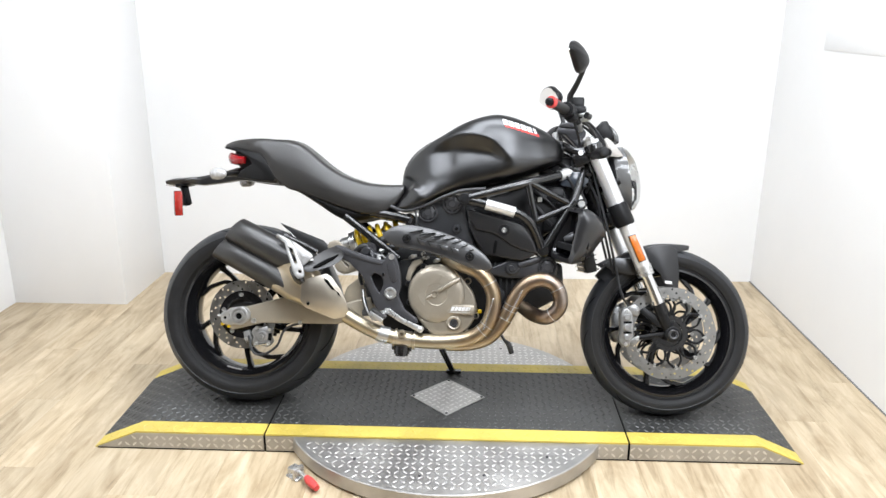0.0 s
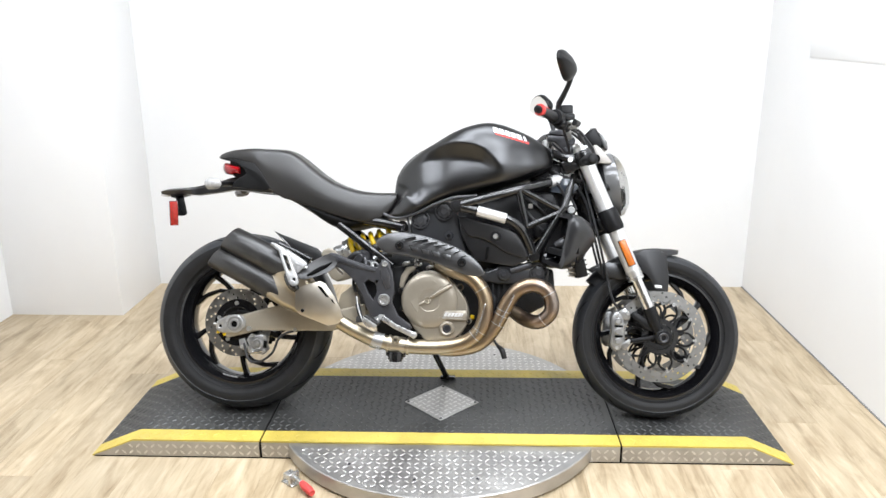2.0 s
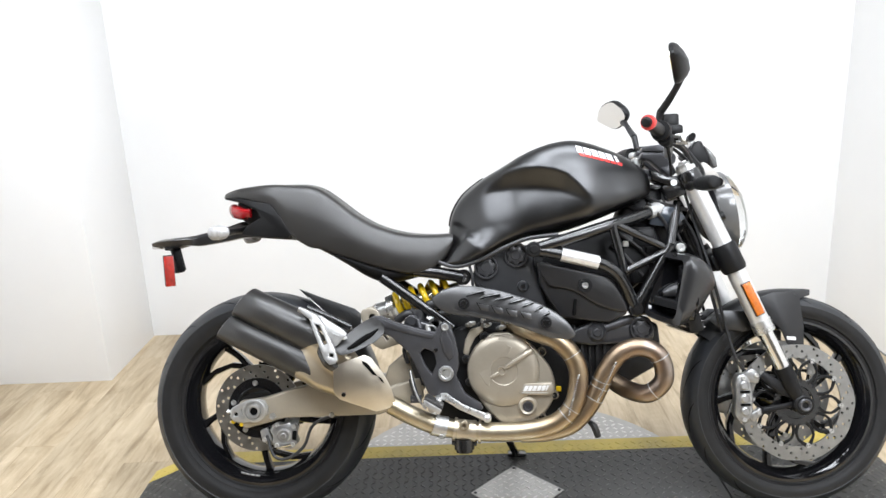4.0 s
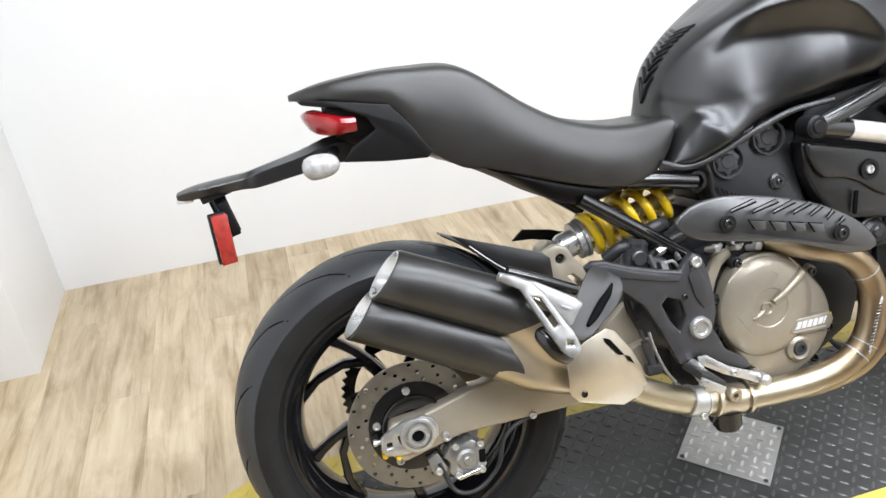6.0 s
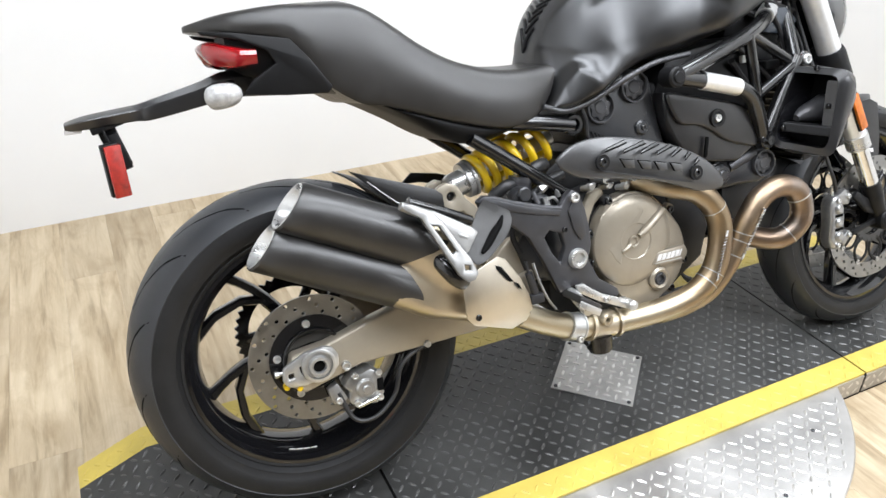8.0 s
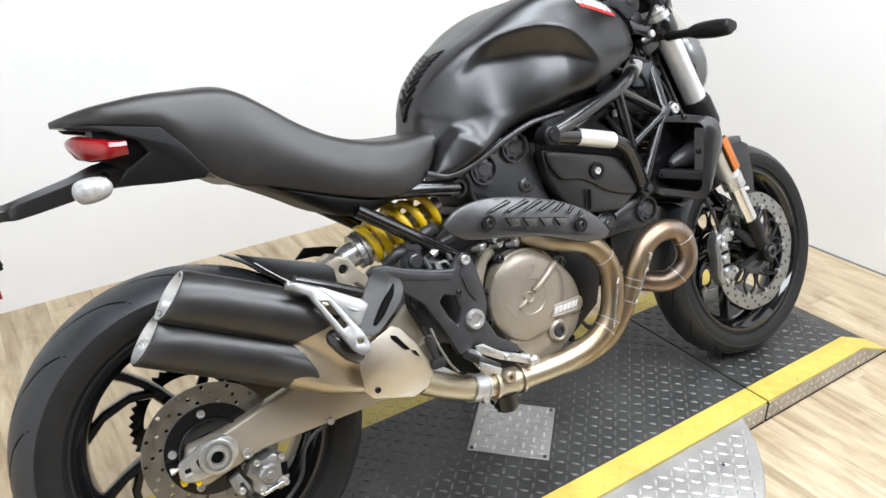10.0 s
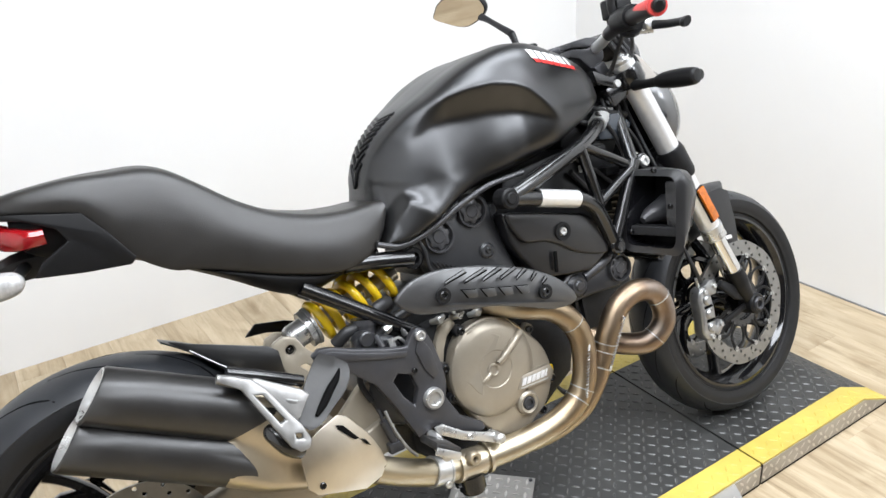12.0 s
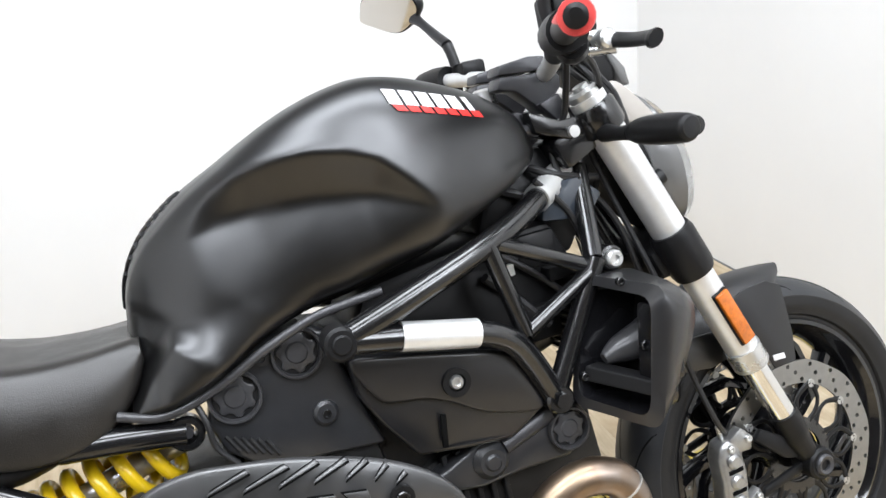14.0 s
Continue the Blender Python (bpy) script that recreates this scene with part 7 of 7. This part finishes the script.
# ---- handlebar, grips, mirrors, levers ----
bpart("handlebar", tube([(1.085, -0.30, 1.031), (1.116, -0.22, 1.034), (1.158, -0.13, 1.020), (1.172, -0.06, 1.000), (1.173, 0, 0.997), (1.172, 0.06, 1.000), (1.158, 0.13, 1.020), (1.116, 0.22, 1.034), (1.085, 0.30, 1.031)], 0.0125, 14), SLEEVE, "silver tapered handlebar")
bpart("bar_wrap", tube([(1.112, -0.230, 1.034), (1.128, -0.195, 1.030), (1.144, -0.160, 1.025), (1.158, -0.130, 1.020)], 0.0155, 14, 4), CABLE, "black wrap on the bar")
clamp = bpart("bar_clamp", merged(*[plate([(1.095, 0.991), (1.102, 1.008), (1.150, 1.004), (1.184, 1.008), (1.196, 0.993), (1.193, 0.977), (1.160, 0.944), (1.148, 0.960), (1.122, 0.984)], a, b, 0.004, 0, 2) for a, b in ((-0.062, -0.022), (0.022, 0.062))]), HANGER, "dark grey bar clamp")
for a, b in ((-0.064, -0.020), (0.020, 0.064)):
    bpart("clamp_cap", plate([(1.100, 1.010), (1.104, 1.023), (1.150, 1.028), (1.174, 1.025), (1.186, 1.010), (1.150, 1.0065)], a, b, 0.003, 0, 2), HANGER, "", clamp)
for s in (-1, 1):
    gp = bpart("grip", tube([(1.103, s * 0.262, 1.033), (1.086, s * 0.30, 1.033), (1.066, s * 0.345, 1.033), (1.050, s * 0.385, 1.0325)], [0.0165, 0.0165, 0.0160, 0.0165], 18, 4), CABLE, "black rubber grip")
    bpart("grip_ring", tube([(1.0535, s * 0.377, 1.0326), (1.050, s * 0.385, 1.0325), (1.046, s * 0.391, 1.032)], [0.0172, 0.0192, 0.0182], 20, 2), REDGRIP, "red grip end", gp)
    rows = []
    for k in range(9):
        u = k / 8
        c = Vector((1.0785 - 0.0260 * u, s * (0.318 + 0.060 * u), 1.0332 - 0.0006 * u))
        arc = [radians(40 + 30 * (1 - u) + q * (150 - 60 * (1 - u)) / 8) for q in range(9)]
        rows.append([c + Vector((0.0172 * math.cos(a), s * 0.0075 * math.cos(a), 0.0172 * math.sin(a))) for a in arc] + [c + Vector((0.0150 * math.cos(a), s * 0.0065 * math.cos(a), 0.0150 * math.sin(a))) for a in arc[::-1]])
    bpart("grip_strip", loft(rows), REDGRIP, "red strip in the grip", gp)
    bpart("bar_end", tube([(1.046, s * 0.391, 1.032), (1.040, s * 0.401, 1.0315), (1.0385, s * 0.4035, 1.031)], [0.0125, 0.0125, 0.008], 18, 1), PLASTIC, "black bar end plug", gp)
    sw = bpart("switch_housing", merged(tube([(1.126, s * 0.20, 1.034), (1.114, s * 0.240, 1.034), (1.104, s * 0.268, 1.033)], [0.024, 0.027, 0.025], 16, 3), tube([(1.136, s * 0.205, 1.020), (1.126, s * 0.232, 1.016), (1.116, s * 0.252, 1.018)], [0.018, 0.021, 0.018], 12, 3)), PLASTIC, "black switch housing")
    tank_box = [box(1.135, 1.178, min(s * 0.15, s * 0.215), max(s * 0.15, s * 0.215), 1.030, 1.056, 0.007)]
    if s < 0:
        tank_box.append(box(1.130, 1.172, -0.20, -0.145, 1.046, 1.088, 0.006))
    bpart("master_cylinder", merged(*tank_box), PLASTIC, "black lever reservoir", sw)
    lv = bpart("lever", tube([(1.155, s * 0.190, 1.030), (1.180, s * 0.220, 1.018), (1.183, s * 0.27, 1.008), (1.170, s * 0.325, 1.003), (1.165, s * 0.336, 1.001), (1.161, s * 0.348, 1.000)], [0.010, 0.010, 0.0090, 0.0088, 0.0115, 0.0110], 10, 4, flat=0.7), PLASTIC, "black hand lever")
    bpart("lever_adjuster", merged(disc_y(1.176, 1.018, s * 0.212, s * 0.238, 0.0125, 0.003), bar((1.155, s * 0.20, 1.030), (1.192, s * 0.222, 1.020), 0.008), bar((1.160, s * 0.21, 1.008), (1.186, s * 0.232, 1.004), 0.006)), SILVER, "", lv)
    # mirror
    bend = [(1.138, 0.186, 1.055), (1.135, 0.187, 1.075), (1.132, 0.190, 1.092), (1.128, 0.225, 1.115), (1.124, 0.265, 1.142), (1.120, 0.292, 1.158)] if s > 0 else [(1.128, -0.186, 1.050), (1.122, -0.190, 1.075), (1.124, -0.196, 1.092), (1.137, -0.230, 1.114), (1.150, -0.272, 1.142), (1.152, -0.300, 1.160)]
    st = bpart("mirror_stalk", merged(tube(bend[:3], [0.009, 0.009, 0.0100], 10, 4), tube(bend[2:], [0.0105, 0.0095, 0.0085, 0.012], 10, 2, flat=0.75)), SATINP, "black mirror stalk")
    out = [(-0.090, 0.002), (-0.076, 0.020), (-0.056, 0.036), (-0.012, 0.047), (0.040, 0.045), (0.066, 0.026), (0.082, 0.008), (0.084, -0.018), (0.056, -0.037), (0.010, -0.047), (-0.024, -0.039), (-0.062, -0.018)]
    # mirror heads face back, with the narrow end outward
    mm = pose(1.092 if s > 0 else 1.124, s * 0.347, 1.190 if s > 0 else 1.182, 0, -22 if s > 0 else -6, 21 if s > 0 else -17) @ pose(0, 0, 0, 0, 0, 90)
    flipm = Matrix.Diagonal((-s, 1, 1, 1))
    big = spline(out, 4, True)
    rings = [[(p[0] * k + 0.030 * (1 - k), y, p[1] * k - 0.006 * (1 - k)) for p in big] for k, y in ((0.97, 0.004), (1.0, 0.0), (1.0, -0.006), (0.90, -0.016), (0.60, -0.028), (0.25, -0.036))]
    mh = bpart("mirror_head", moved(loft(rings), mm @ flipm), PLASTIC, "black angular mirror head", st)
    bpart("mirror_glass", moved(plate([(p[0] * 0.94, p[1] * 0.93) for p in big], 0.0042, 0.0056, 0.0), mm @ flipm), MIRRORG, "mirror glass", st)
for k, pts in enumerate(([(1.175, -0.13, 1.03), (1.213, -0.10, 1.007), (1.2343, -0.10, 0.979), (1.252, -0.10, 0.954), (1.259, -0.10, 0.930), (1.264, -0.098, 0.905), (1.262, -0.080, 0.86)], [(1.17, -0.12, 1.02), (1.205, -0.095, 1.004), (1.218, -0.10, 0.986), (1.240, -0.098, 0.962), (1.250, -0.098, 0.940), (1.252, -0.085, 0.90)], [(1.165, -0.11, 1.015), (1.200, -0.085, 0.995), (1.222, -0.085, 0.972), (1.238, -0.088, 0.945), (1.240, -0.080, 0.90)], [(1.15, -0.20, 1.02), (1.20, -0.15, 0.99), (1.235, -0.09, 0.94), (1.235, -0.06, 0.86), (1.20, -0.05, 0.78)], [(1.15, 0.19, 1.02), (1.19, 0.12, 0.96), (1.19, 0.04, 0.90)], [(1.14, -0.19, 1.01), (1.17, -0.10, 0.94), (1.15, -0.08, 0.89), (1.16, -0.09, 0.83), (1.20, -0.08, 0.74)],
                         [(1.10, -0.11, 0.86), (1.15, -0.10, 0.80), (1.17, -0.11, 0.70)], [(1.13, -0.10, 0.84), (1.19, -0.075, 0.83), (1.235, -0.08, 0.76), (1.27, -0.075, 0.62), (1.30, -0.07, 0.50)])):
    bpart("control_cable", tube(pts, 0.0048, 8), CABLE, "black control cable")
bpart("wiring_cover", plate([(1.02, 0.80), (1.05, 0.875), (1.12, 0.905), (1.17, 0.90), (1.20, 0.80), (1.16, 0.74), (1.08, 0.74)], -0.064, 0.064, 0.012), PLASTIC, "black wiring cover behind the steering head")
for k, (a, b, c) in enumerate((((1.05, -0.06, 0.86), (1.12, -0.085, 0.83), (1.20, -0.07, 0.80)), ((1.08, -0.05, 0.90), (1.14, -0.09, 0.86), (1.215, -0.075, 0.84)), ((1.02, -0.10, 0.78), (1.07, -0.105, 0.74), (1.12, -0.11, 0.69)), ((1.00, -0.11, 0.75), (1.04, -0.10, 0.71), (1.08, -0.11, 0.66)))):
    bpart("wiring_loom", tube([a, b, c], 0.007 - 0.001 * (k % 3), 8, 5), CABLE, "black wiring loom")
bpart("wiring_block", merged(box(1.05, 1.10, -0.11, -0.08, 0.64, 0.69, 0.006), box(1.06, 1.12, -0.10, -0.07, 0.74, 0.79, 0.006), box(1.09, 1.13, -0.12, -0.09, 0.72, 0.74, 0.004)), PLASTIC, "black connector blocks")
bpart("connector", box(1.030, 1.045, -0.112, -0.10, 0.742, 0.758, 0.002), WHITEP, "pale plug connector")
bpart("tank_front_bracket", merged(box(1.085, 1.115, -0.085, -0.05, 0.90, 0.955, 0.005), bar((1.10, -0.09, 0.93), (1.16, -0.09, 0.92), 0.008)), HANGER, "dark bracket before the tank")
bpart("ignition_lock", lathe([(0.0005, 0), (0.018, 0), (0.018, 0.03), (0.012, 0.034), (0.0005, 0.034)], (1.10, 0, 0.965), 20, "z"), SILVER, "")

# ---- side stand ----
ss = bpart("side_stand", merged(tube([(0.66, 0.115, 0.26), (0.685, 0.17, 0.20), (0.725, 0.245, 0.105), (0.732, 0.262, 0.090)], [0.014, 0.012, 0.011, 0.013], 12), box(0.705, 0.765, 0.245, 0.300, 0.083, 0.094, 0.004)), FRAMEB, "black side stand on the deck")
bpart("stand_bracket", box(0.63, 0.69, 0.085, 0.125, 0.245, 0.30, 0.006), ENGINE, "", ss)


# ---- floor planks, laid along y with staggered ends ----
PW, PL = 0.152, 1.22
plank_mesh = {}


def plank(x0, x1, y0, y1):
    key = (round(x1 - x0, 3), round(y1 - y0, 3))
    if key not in plank_mesh:
        hx, hy, b = key[0] / 2 - 0.0001, key[1] / 2 - 0.0001, 0.0005
        vs = [(sx * hx, sy * hy, -0.006) for sx, sy in ((-1, -1), (1, -1), (1, 1), (-1, 1))] + [(sx * hx, sy * hy, -b) for sx, sy in ((-1, -1), (1, -1), (1, 1), (-1, 1))] + [(sx * (hx - b), sy * (hy - b), 0) for sx, sy in ((-1, -1), (1, -1), (1, 1), (-1, 1))]
        fs = [(8, 9, 10, 11)] + [(a + o, (a + 1) % 4 + o, (a + 1) % 4 + o + 4, a + o + 4) for o in (0, 4) for a in range(4)]
        me = bpy.data.meshes.new("plank")
        me.from_pydata(vs, [], fs)
        me.materials.append(WOOD)
        plank_mesh[key] = me
    again("plank", plank_mesh[key], floor, Matrix.Translation(((x0 + x1) / 2, (y0 + y1) / 2, 0)))


x, col = X0, 0
while x < X1 - 0.01:
    xe = min(x + PW, X1)
    y = Y0 - PL * ((col * 0.37) % 1.0)
    while y < Y1 - 0.01:
        a, b = max(y, Y0), min(y + PL, Y1)
        if b - a > 0.02:
            plank(x, xe, a, b)
        y += PL
    x, col = xe, col + 1
